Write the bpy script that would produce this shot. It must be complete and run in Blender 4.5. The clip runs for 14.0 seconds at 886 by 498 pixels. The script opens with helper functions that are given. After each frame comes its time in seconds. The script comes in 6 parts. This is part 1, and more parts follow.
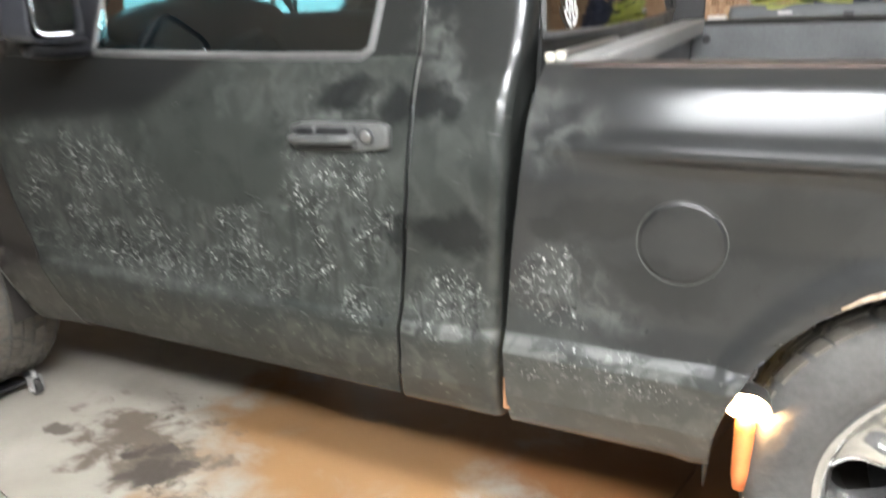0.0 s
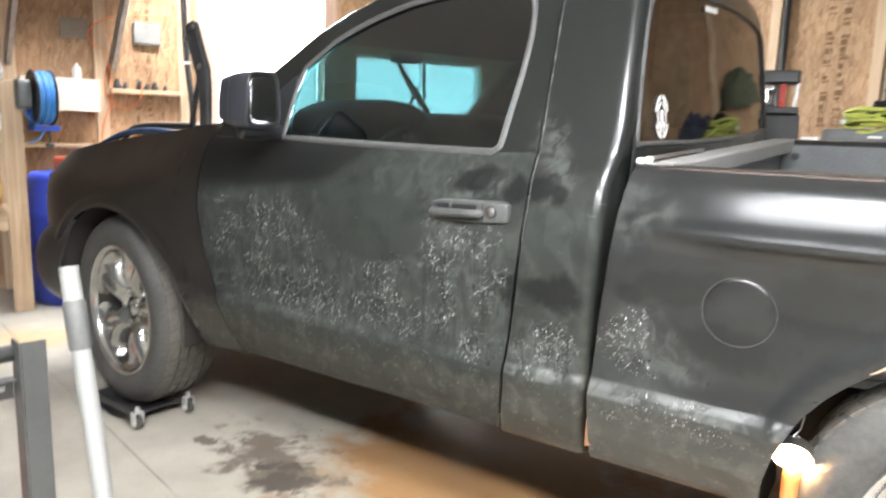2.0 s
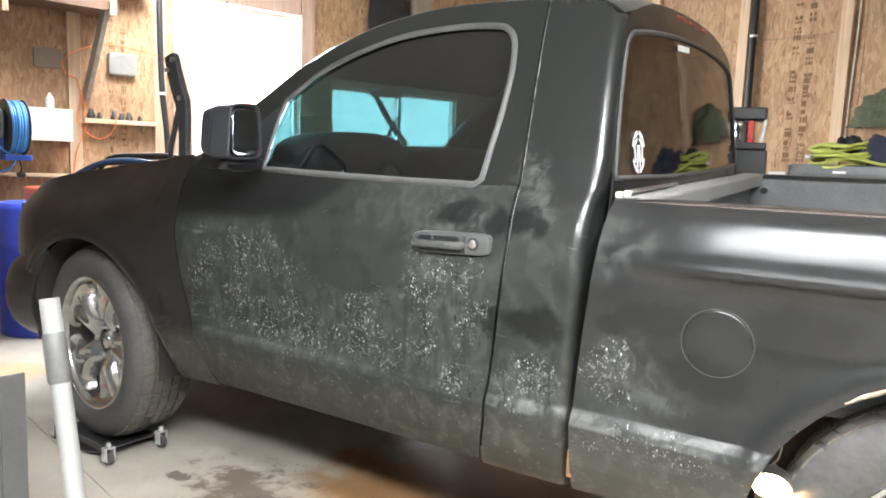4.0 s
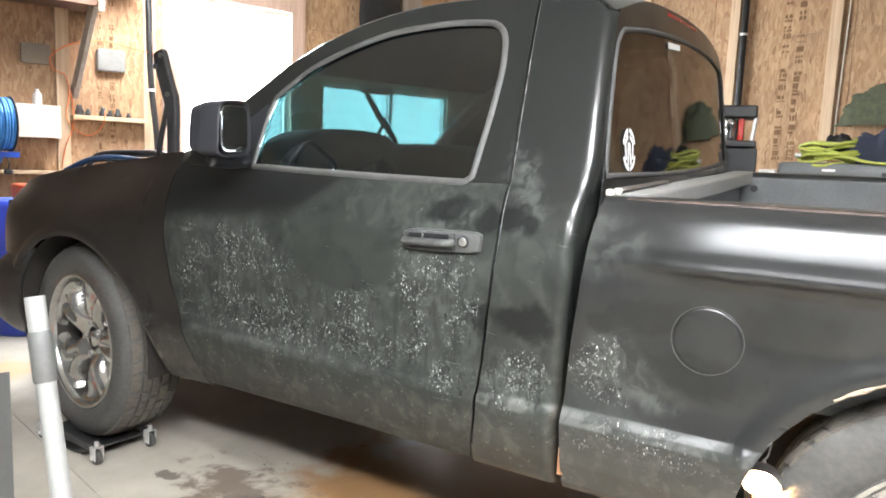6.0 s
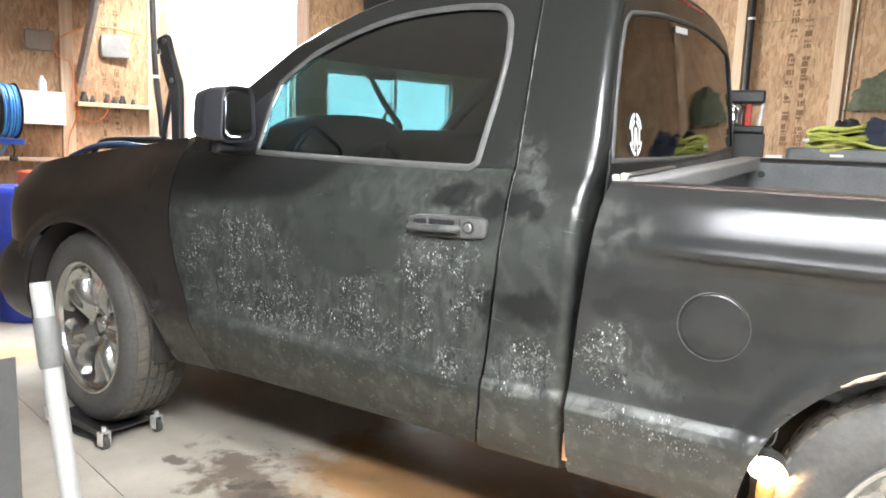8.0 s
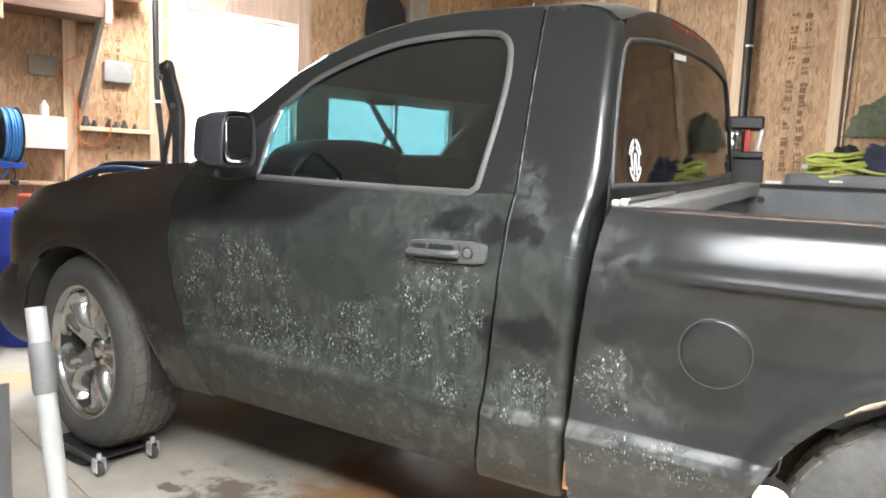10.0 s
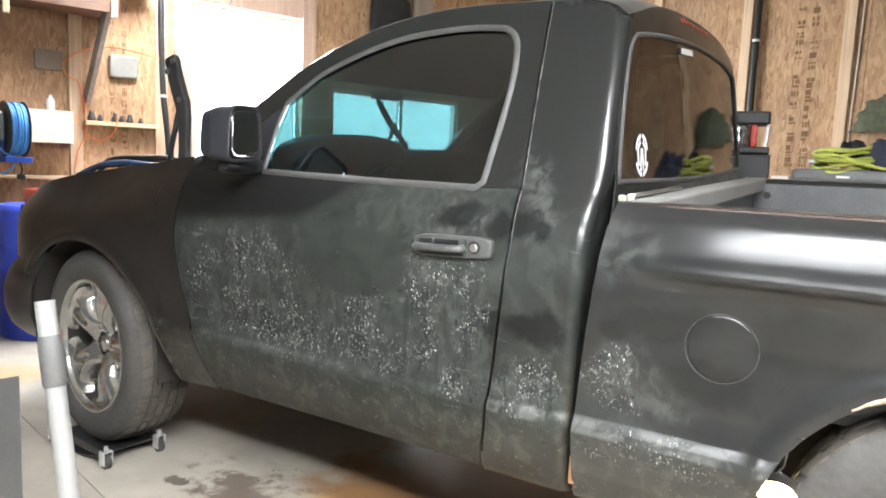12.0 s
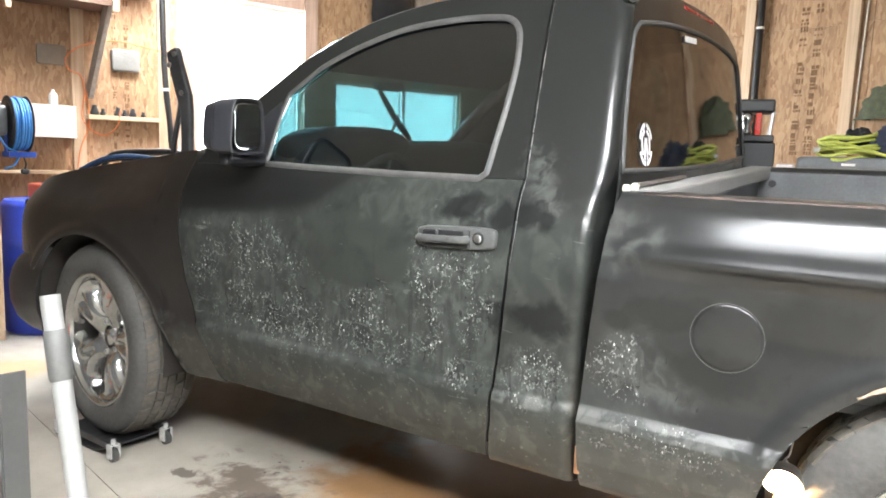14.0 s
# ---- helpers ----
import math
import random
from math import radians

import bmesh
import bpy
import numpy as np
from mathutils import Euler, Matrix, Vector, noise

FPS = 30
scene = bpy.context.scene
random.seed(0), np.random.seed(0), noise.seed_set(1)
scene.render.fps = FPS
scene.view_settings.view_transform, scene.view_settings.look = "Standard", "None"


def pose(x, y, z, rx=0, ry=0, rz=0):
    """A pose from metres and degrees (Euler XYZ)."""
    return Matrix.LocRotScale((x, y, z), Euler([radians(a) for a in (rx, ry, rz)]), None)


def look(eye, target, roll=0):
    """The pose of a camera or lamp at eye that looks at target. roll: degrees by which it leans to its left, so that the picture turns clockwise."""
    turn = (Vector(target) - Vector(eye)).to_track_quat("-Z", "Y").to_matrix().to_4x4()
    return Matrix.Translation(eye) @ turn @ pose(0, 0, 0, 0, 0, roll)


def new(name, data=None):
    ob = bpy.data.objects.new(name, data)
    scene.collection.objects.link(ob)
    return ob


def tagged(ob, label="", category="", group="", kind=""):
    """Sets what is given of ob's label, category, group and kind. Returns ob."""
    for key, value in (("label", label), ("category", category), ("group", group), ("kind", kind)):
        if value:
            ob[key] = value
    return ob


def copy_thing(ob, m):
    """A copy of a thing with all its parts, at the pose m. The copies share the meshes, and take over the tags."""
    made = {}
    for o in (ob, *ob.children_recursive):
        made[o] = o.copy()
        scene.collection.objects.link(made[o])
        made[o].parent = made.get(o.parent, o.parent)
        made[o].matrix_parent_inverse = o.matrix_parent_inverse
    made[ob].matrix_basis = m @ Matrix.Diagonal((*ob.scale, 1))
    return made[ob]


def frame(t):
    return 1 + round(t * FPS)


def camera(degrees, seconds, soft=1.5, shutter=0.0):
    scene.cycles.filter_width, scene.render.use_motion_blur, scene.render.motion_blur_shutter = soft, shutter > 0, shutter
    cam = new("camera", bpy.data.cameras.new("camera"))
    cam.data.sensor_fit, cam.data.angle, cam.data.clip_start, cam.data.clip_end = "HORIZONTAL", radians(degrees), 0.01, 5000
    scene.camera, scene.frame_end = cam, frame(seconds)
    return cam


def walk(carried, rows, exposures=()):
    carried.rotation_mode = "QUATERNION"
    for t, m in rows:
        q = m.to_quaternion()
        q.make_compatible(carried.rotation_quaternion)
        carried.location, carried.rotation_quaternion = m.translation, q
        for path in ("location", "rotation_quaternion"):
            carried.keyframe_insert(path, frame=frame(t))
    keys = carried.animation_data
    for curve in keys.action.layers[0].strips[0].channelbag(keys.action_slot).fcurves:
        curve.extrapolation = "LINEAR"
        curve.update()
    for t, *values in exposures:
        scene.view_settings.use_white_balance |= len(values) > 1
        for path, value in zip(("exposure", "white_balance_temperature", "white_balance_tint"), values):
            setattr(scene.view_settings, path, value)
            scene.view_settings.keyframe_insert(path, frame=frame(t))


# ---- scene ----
cam = camera(63.7, 14.0, soft=1.8, shutter=1.0)
PATH = [
    (0, (2.756, -1.328, 1.293), (1.913, 0.384, 0.696), -1.3),
    (0.5, (2.748, -1.459, 1.319), (1.807, 0.249, 0.875), -0.8),
    (1, (2.84, -1.569, 1.291), (1.644, 0.004, 0.98), -0.4),
    (1.5, (2.89, -1.679, 1.29), (1.652, -0.154, 0.917), 1.2),
    (2, (2.93, -1.713, 1.296), (1.821, -0.083, 0.96), 1.9),
    (2.5, (2.92, -1.74, 1.303), (1.809, -0.097, 1.047), 1.4),
    (3, (2.911, -1.74, 1.3), (1.807, -0.09, 1.063), 1.7),
    (3.5, (2.912, -1.742, 1.298), (1.828, -0.079, 1.055), 1.9),
    (4, (2.915, -1.741, 1.299), (1.861, -0.059, 1.052), 2.3),
    (6.5, (2.913, -1.731, 1.298), (1.888, -0.033, 1.041), 2.5),
    (7, (2.91, -1.729, 1.298), (1.896, -0.029, 1.018), 2.5),
    (7.5, (2.91, -1.727, 1.297), (1.879, -0.039, 1.004), 2.4),
    (8, (2.911, -1.727, 1.294), (1.869, -0.044, 1.005), 2.3),
    (10.5, (2.905, -1.718, 1.295), (1.854, -0.03, 1.083), 2.4),
    (11, (2.903, -1.723, 1.294), (1.843, -0.04, 1.08), 2.5),
    (11.5, (2.903, -1.726, 1.295), (1.846, -0.043, 1.075), 2.5),
    (12, (2.904, -1.724, 1.295), (1.847, -0.043, 1.059), 2.5),
    (12.5, (2.905, -1.725, 1.296), (1.842, -0.047, 1.065), 2.7),
    (13, (2.904, -1.724, 1.296), (1.836, -0.049, 1.065), 2.4),
    (13.5, (2.904, -1.723, 1.295), (1.841, -0.049, 1.038), 2.3),
    (14, (2.903, -1.722, 1.294), (1.839, -0.049, 1.034), 2.0),
]
EXPOSURES = [(0, 0.45), (0.5, 0.92), (1.0, 0.68), (1.5, 0.32), (2.0, 0.53), (2.5, 0.46), (4.0, 0.48), (6.5, 0.55), (8.0, 0.6), (10.5, 0.4), (11.5, 0.4), (13.0, 0.55), (14.0, 0.55)]
walk(cam, [(t, look(eye, target, roll)) for t, eye, target, roll in PATH], EXPOSURES)

# ---- light ----
world = bpy.data.worlds.new("world")
scene.world = world
world.use_nodes = True
wnt = world.node_tree
sky = wnt.nodes.new("ShaderNodeTexSky")
sky.sky_type = 'NISHITA'
sky.sun_disc = False
sky.sun_elevation, sky.sun_rotation = radians(30), radians(200)
wnt.links.new(sky.outputs[0], wnt.nodes["Background"].inputs[0])
wnt.nodes["Background"].inputs[1].default_value = 0.1

# room frame: x runs along the front wall, y points out through it
ROOM = pose(-2.2, 2.35, 0, 0, 0, 70)


def area_lamp(name, place, size_x, size_y, watts, colour, spread=180):
    lamp = bpy.data.lights.new(name, 'AREA')
    lamp.shape, lamp.size, lamp.size_y = 'RECTANGLE', size_x, size_y
    lamp.energy, lamp.color, lamp.spread = watts, colour, radians(spread)
    ob = new(name, lamp)
    ob.matrix_world = place
    return ob


# daylight entering by the two window openings
area_lamp("window_daylight", ROOM @ pose(0.47, 0.05, 1.88, -90, 0, 0), 0.95, 1.3, 160, (0.88, 0.95, 1.0))
area_lamp("window_daylight", ROOM @ pose(2.1, 0.05, 1.62, -90, 0, 0), 1.4, 0.6, 60, (0.88, 0.95, 1.0))


# ---- materials ----
def mat(name, colour=(0.5, 0.5, 0.5), rough=0.6, metal=0.0, noise_scale=12.0, vary=0.18, bump=0.05, fine=90.0, coat=0.0):
    """A principled material with two scales of variation and a fine bump."""
    m = bpy.data.materials.new(name)
    m.use_nodes = True
    nt = m.node_tree
    b = nt.nodes["Principled BSDF"]
    b.inputs["Roughness"].default_value = rough
    b.inputs["Metallic"].default_value = metal
    b.inputs["Coat Weight"].default_value = coat
    tc = nt.nodes.new("ShaderNodeTexCoord")
    n1 = nt.nodes.new("ShaderNodeTexNoise")
    n1.inputs["Scale"].default_value, n1.inputs["Detail"].default_value = noise_scale, 5
    n2 = nt.nodes.new("ShaderNodeTexNoise")
    n2.inputs["Scale"].default_value, n2.inputs["Detail"].default_value = fine, 3
    for n in (n1, n2):
        nt.links.new(tc.outputs["Object"], n.inputs["Vector"])
    add = nt.nodes.new("ShaderNodeMath")
    add.operation = 'MULTIPLY_ADD'
    add.inputs[1].default_value = 0.45
    nt.links.new(n2.outputs["Fac"], add.inputs[0])
    nt.links.new(n1.outputs["Fac"], add.inputs[2])
    ramp = nt.nodes.new("ShaderNodeMapRange")
    ramp.inputs[1].default_value, ramp.inputs[2].default_value = 0.45, 1.0
    ramp.inputs[3].default_value, ramp.inputs[4].default_value = 1 - vary, 1 + vary
    nt.links.new(add.outputs[0], ramp.inputs[0])
    mul = nt.nodes.new("ShaderNodeVectorMath")
    mul.operation = 'SCALE'
    mul.inputs[0].default_value = colour
    nt.links.new(ramp.outputs[0], mul.inputs["Scale"])
    nt.links.new(mul.outputs[0], b.inputs["Base Color"])
    rr = nt.nodes.new("ShaderNodeMapRange")
    rr.inputs[1].default_value, rr.inputs[2].default_value = 0.3, 0.75
    rr.inputs[3].default_value, rr.inputs[4].default_value = rough * 0.8, min(1, rough * 1.2)
    nt.links.new(n1.outputs["Fac"], rr.inputs[0])
    nt.links.new(rr.outputs[0], b.inputs["Roughness"])
    if bump:
        bp = nt.nodes.new("ShaderNodeBump")
        bp.inputs["Strength"].default_value, bp.inputs["Distance"].default_value = bump, 0.01
        nt.links.new(n2.outputs["Fac"], bp.inputs["Height"])
        nt.links.new(bp.outputs[0], b.inputs["Normal"])
    return m


def nodes_of(name):
    m = bpy.data.materials.new(name)
    m.use_nodes = True
    nt = m.node_tree

    def add(kind, **values):
        n = nt.nodes.new(kind)
        for k, v in values.items():
            n.inputs[k.replace("_", " ")].default_value = v
        return n
    return m, nt, nt.nodes["Principled BSDF"], add


def ramp_of(nt, source, *stops):
    r = nt.nodes.new("ShaderNodeValToRGB")
    while len(r.color_ramp.elements) < len(stops):
        r.color_ramp.elements.new(0.5)
    for e, (at, c) in zip(r.color_ramp.elements, stops):
        e.position, e.color = at, (*c, 1)
    nt.links.new(source, r.inputs[0])
    return r


def grey(v):
    return (v, v, v)


def osb_material():
    m, nt, b, add = nodes_of("osb")
    tc = add("ShaderNodeTexCoord")
    info = add("ShaderNodeObjectInfo")
    shift = nt.nodes.new("ShaderNodeVectorMath")
    shift.operation = 'MULTIPLY_ADD'
    shift.inputs[1].default_value = (1, 1, 1)
    rnd = nt.nodes.new("ShaderNodeVectorMath")
    rnd.operation = 'SCALE'
    rnd.inputs[0].default_value = (7.0, 3.0, 11.0)
    nt.links.new(info.outputs["Random"], rnd.inputs["Scale"])
    nt.links.new(tc.outputs["Object"], shift.inputs[0])
    nt.links.new(rnd.outputs[0], shift.inputs[2])
    warp = add("ShaderNodeTexNoise", Scale=5.0, Detail=2.0)
    nt.links.new(shift.outputs[0], warp.inputs["Vector"])
    ws = nt.nodes.new("ShaderNodeVectorMath")
    ws.operation = 'MULTIPLY_ADD'
    ws.inputs[1].default_value = (0.07, 0.07, 0.07)
    nt.links.new(warp.outputs["Color"], ws.inputs[0])
    nt.links.new(shift.outputs[0], ws.inputs[2])
    cells = []
    for angle, sx, sz in ((12, 58, 15), (-38, 50, 14), (68, 46, 13)):
        mp = add("ShaderNodeMapping")
        mp.inputs["Rotation"].default_value = (0, radians(angle), 0)
        mp.inputs["Scale"].default_value = (sx, 1, sz)
        nt.links.new(ws.outputs[0], mp.inputs["Vector"])
        v = add("ShaderNodeTexVoronoi", Scale=1.0)
        nt.links.new(mp.outputs[0], v.inputs["Vector"])
        cells.append(v)
    sep = [add("ShaderNodeSeparateColor") for _ in cells]
    for v, s in zip(cells, sep):
        nt.links.new(v.outputs["Color"], s.inputs[0])
    pick = add("ShaderNodeMix")
    gt = nt.nodes.new("ShaderNodeMath")
    gt.operation = 'GREATER_THAN'
    gt.inputs[1].default_value = 0.55
    nt.links.new(sep[0].outputs[1], gt.inputs[0])
    nt.links.new(gt.outputs[0], pick.inputs[0])
    nt.links.new(sep[1].outputs[0], pick.inputs[2])
    nt.links.new(sep[0].outputs[0], pick.inputs[3])
    pick2 = add("ShaderNodeMix")
    gt2 = nt.nodes.new("ShaderNodeMath")
    gt2.operation = 'GREATER_THAN'
    gt2.inputs[1].default_value = 0.7
    nt.links.new(sep[2].outputs[1], gt2.inputs[0])
    nt.links.new(gt2.outputs[0], pick2.inputs[0])
    nt.links.new(pick.outputs[0], pick2.inputs[2])
    nt.links.new(sep[2].outputs[0], pick2.inputs[3])
    col = ramp_of(nt, pick2.outputs[0], (0.0, (0.24, 0.130, 0.066)), (0.08, (0.33, 0.188, 0.100)), (0.55, (0.385, 0.235, 0.130)), (1.0, (0.465, 0.305, 0.178)))
    big = add("ShaderNodeTexNoise", Scale=2.2, Detail=3.0)
    nt.links.new(shift.outputs[0], big.inputs["Vector"])
    br = add("ShaderNodeMapRange")
    br.inputs[1].default_value, br.inputs[2].default_value, br.inputs[3].default_value, br.inputs[4].default_value = 0.3, 0.7, 0.78, 1.12
    nt.links.new(big.outputs["Fac"], br.inputs[0])
    sc = nt.nodes.new("ShaderNodeVectorMath")
    sc.operation = 'SCALE'
    nt.links.new(col.outputs[0], sc.inputs[0])
    nt.links.new(br.outputs[0], sc.inputs["Scale"])
    nt.links.new(sc.outputs[0], b.inputs["Base Color"])
    b.inputs["Roughness"].default_value = 0.75
    bp = add("ShaderNodeBump", Strength=0.35, Distance=0.004)
    nt.links.new(pick2.outputs[0], bp.inputs["Height"])
    nt.links.new(bp.outputs[0], b.inputs["Normal"])
    return m


def wood_material(name, dark, light, axis=2):
    m, nt, b, add = nodes_of(name)
    tc = add("ShaderNodeTexCoord")
    info = add("ShaderNodeObjectInfo")
    rnd = nt.nodes.new("ShaderNodeVectorMath")
    rnd.operation = 'SCALE'
    rnd.inputs[0].default_value = (5.0, 9.0, 4.0)
    nt.links.new(info.outputs["Random"], rnd.inputs["Scale"])
    sh = nt.nodes.new("ShaderNodeVectorMath")
    nt.links.new(tc.outputs["Object"], sh.inputs[0])
    nt.links.new(rnd.outputs[0], sh.inputs[1])
    mp = add("ShaderNodeMapping")
    s = [38, 38, 38]
    s[axis] = 1.6
    mp.inputs["Scale"].default_value = s
    nt.links.new(sh.outputs[0], mp.inputs["Vector"])
    n1 = add("ShaderNodeTexNoise", Scale=1.0, Detail=5.0, Distortion=0.6)
    nt.links.new(mp.outputs[0], n1.inputs["Vector"])
    n2 = add("ShaderNodeTexNoise", Scale=4.0, Detail=2.0)
    nt.links.new(sh.outputs[0], n2.inputs["Vector"])
    mx = nt.nodes.new("ShaderNodeMath")
    mx.operation = 'MULTIPLY_ADD'
    mx.inputs[1].default_value = 0.35
    nt.links.new(n2.outputs["Fac"], mx.inputs[0])
    nt.links.new(n1.outputs["Fac"], mx.inputs[2])
    c = ramp_of(nt, mx.outputs[0], (0.42, dark), (0.85, light))
    nt.links.new(c.outputs[0], b.inputs["Base Color"])
    b.inputs["Roughness"].default_value = 0.62
    bp = add("ShaderNodeBump", Strength=0.15, Distance=0.004)
    nt.links.new(n1.outputs["Fac"], bp.inputs["Height"])
    nt.links.new(bp.outputs[0], b.inputs["Normal"])
    return m


def concrete_material():
    m, nt, b, add = nodes_of("concrete")
    tc = add("ShaderNodeTexCoord")

    def noise_at(scale, detail=6.0, rough=0.6, dist=0.0):
        n = add("ShaderNodeTexNoise", Scale=scale, Detail=detail, Roughness=rough, Distortion=dist)
        nt.links.new(tc.outputs["Object"], n.inputs["Vector"])
        return n

    def mixed(fac, a, c2):
        x = add("ShaderNodeMix")
        x.data_type = 'RGBA'
        nt.links.new(fac, x.inputs[0])
        nt.links.new(a, x.inputs[6])
        x.inputs[7].default_value = (*c2, 1)
        return x.outputs[2]
    base = ramp_of(nt, noise_at(2.3).outputs["Fac"], (0.3, (0.31, 0.285, 0.24)), (0.72, (0.44, 0.41, 0.35)))
    speck = ramp_of(nt, noise_at(140, 2.0).outputs["Fac"], (0.28, grey(1)), (0.36, grey(0)))
    c = mixed(speck.outputs[0], base.outputs[0], (0.26, 0.24, 0.21))

    def blot(cx, cy, rx, ry, scale, lo, hi, ang=0.0, amp=1.5):
        """A spill round a point of the floor, with a ragged outline."""
        mp = add("ShaderNodeMapping")
        mp.vector_type = 'TEXTURE'
        mp.inputs["Location"].default_value = (cx, cy, 0)
        mp.inputs["Rotation"].default_value = (0, 0, radians(ang))
        mp.inputs["Scale"].default_value = (rx, ry, 1)
        nt.links.new(tc.outputs["Object"], mp.inputs["Vector"])
        g = nt.nodes.new("ShaderNodeVectorMath")
        g.operation = 'LENGTH'
        nt.links.new(mp.outputs[0], g.inputs[0])
        n = noise_at(scale, 5.0, 0.6, 0.4)
        s = nt.nodes.new("ShaderNodeMath")
        s.operation = 'MULTIPLY_ADD'
        s.inputs[1].default_value = amp
        nt.links.new(n.outputs["Fac"], s.inputs[0])
        nt.links.new(g.outputs["Value"], s.inputs[2])
        r = add("ShaderNodeMapRange")
        r.interpolation_type = 'SMOOTHSTEP'
        r.inputs[1].default_value, r.inputs[2].default_value, r.inputs[3].default_value, r.inputs[4].default_value = lo, hi, 1.0, 0.0
        nt.links.new(s.outputs[0], r.inputs[0])
        return r.outputs[0]
    # damp oil patch beside the front wheel, brown dirt, rust under the bed, tan scuffs by the shelf
    c = mixed(blot(1.6, 0.5, 0.75, 0.85, 4.0, 1.2, 1.75), c, (0.30, 0.17, 0.075))
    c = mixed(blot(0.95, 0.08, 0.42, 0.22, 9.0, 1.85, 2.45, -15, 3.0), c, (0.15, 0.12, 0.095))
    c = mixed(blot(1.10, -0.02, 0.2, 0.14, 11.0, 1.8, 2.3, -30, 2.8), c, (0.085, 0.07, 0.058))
    c = mixed(blot(0.60, 0.02, 0.08, 0.055, 14.0, 1.3, 1.5, 0), c, (0.14, 0.12, 0.1))
    c = mixed(blot(-1.3, 0.3, 0.42, 0.26, 5.0, 1.1, 1.6, 20), c, (0.46, 0.33, 0.19))
    c = mixed(blot(2.6, 0.55, 0.7, 0.8, 5.0, 1.2, 1.8), c, (0.26, 0.12, 0.045))
    drip = add("ShaderNodeTexVoronoi", Scale=28.0)
    nt.links.new(tc.outputs["Object"], drip.inputs["Vector"])
    dr = ramp_of(nt, drip.outputs["Distance"], (0.14, grey(1)), (0.2, grey(0)))
    near = blot(0.85, 0.3, 0.24, 0.16, 8.0, 1.0, 1.5, 0)
    mm = nt.nodes.new("ShaderNodeMath")
    mm.operation = 'MULTIPLY'
    nt.links.new(dr.outputs[0], mm.inputs[0])
    nt.links.new(near, mm.inputs[1])
    c = mixed(mm.outputs[0], c, (0.05, 0.045, 0.04))
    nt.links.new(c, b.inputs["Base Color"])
    rg = ramp_of(nt, noise_at(3.1).outputs["Fac"], (0.3, grey(0.45)), (0.7, grey(0.75)))
    nt.links.new(rg.outputs[0], b.inputs["Roughness"])
    bp = add("ShaderNodeBump", Strength=0.12, Distance=0.004)
    nt.links.new(noise_at(60, 5.0).outputs["Fac"], bp.inputs["Height"])
    nt.links.new(bp.outputs[0], b.inputs["Normal"])
    return m


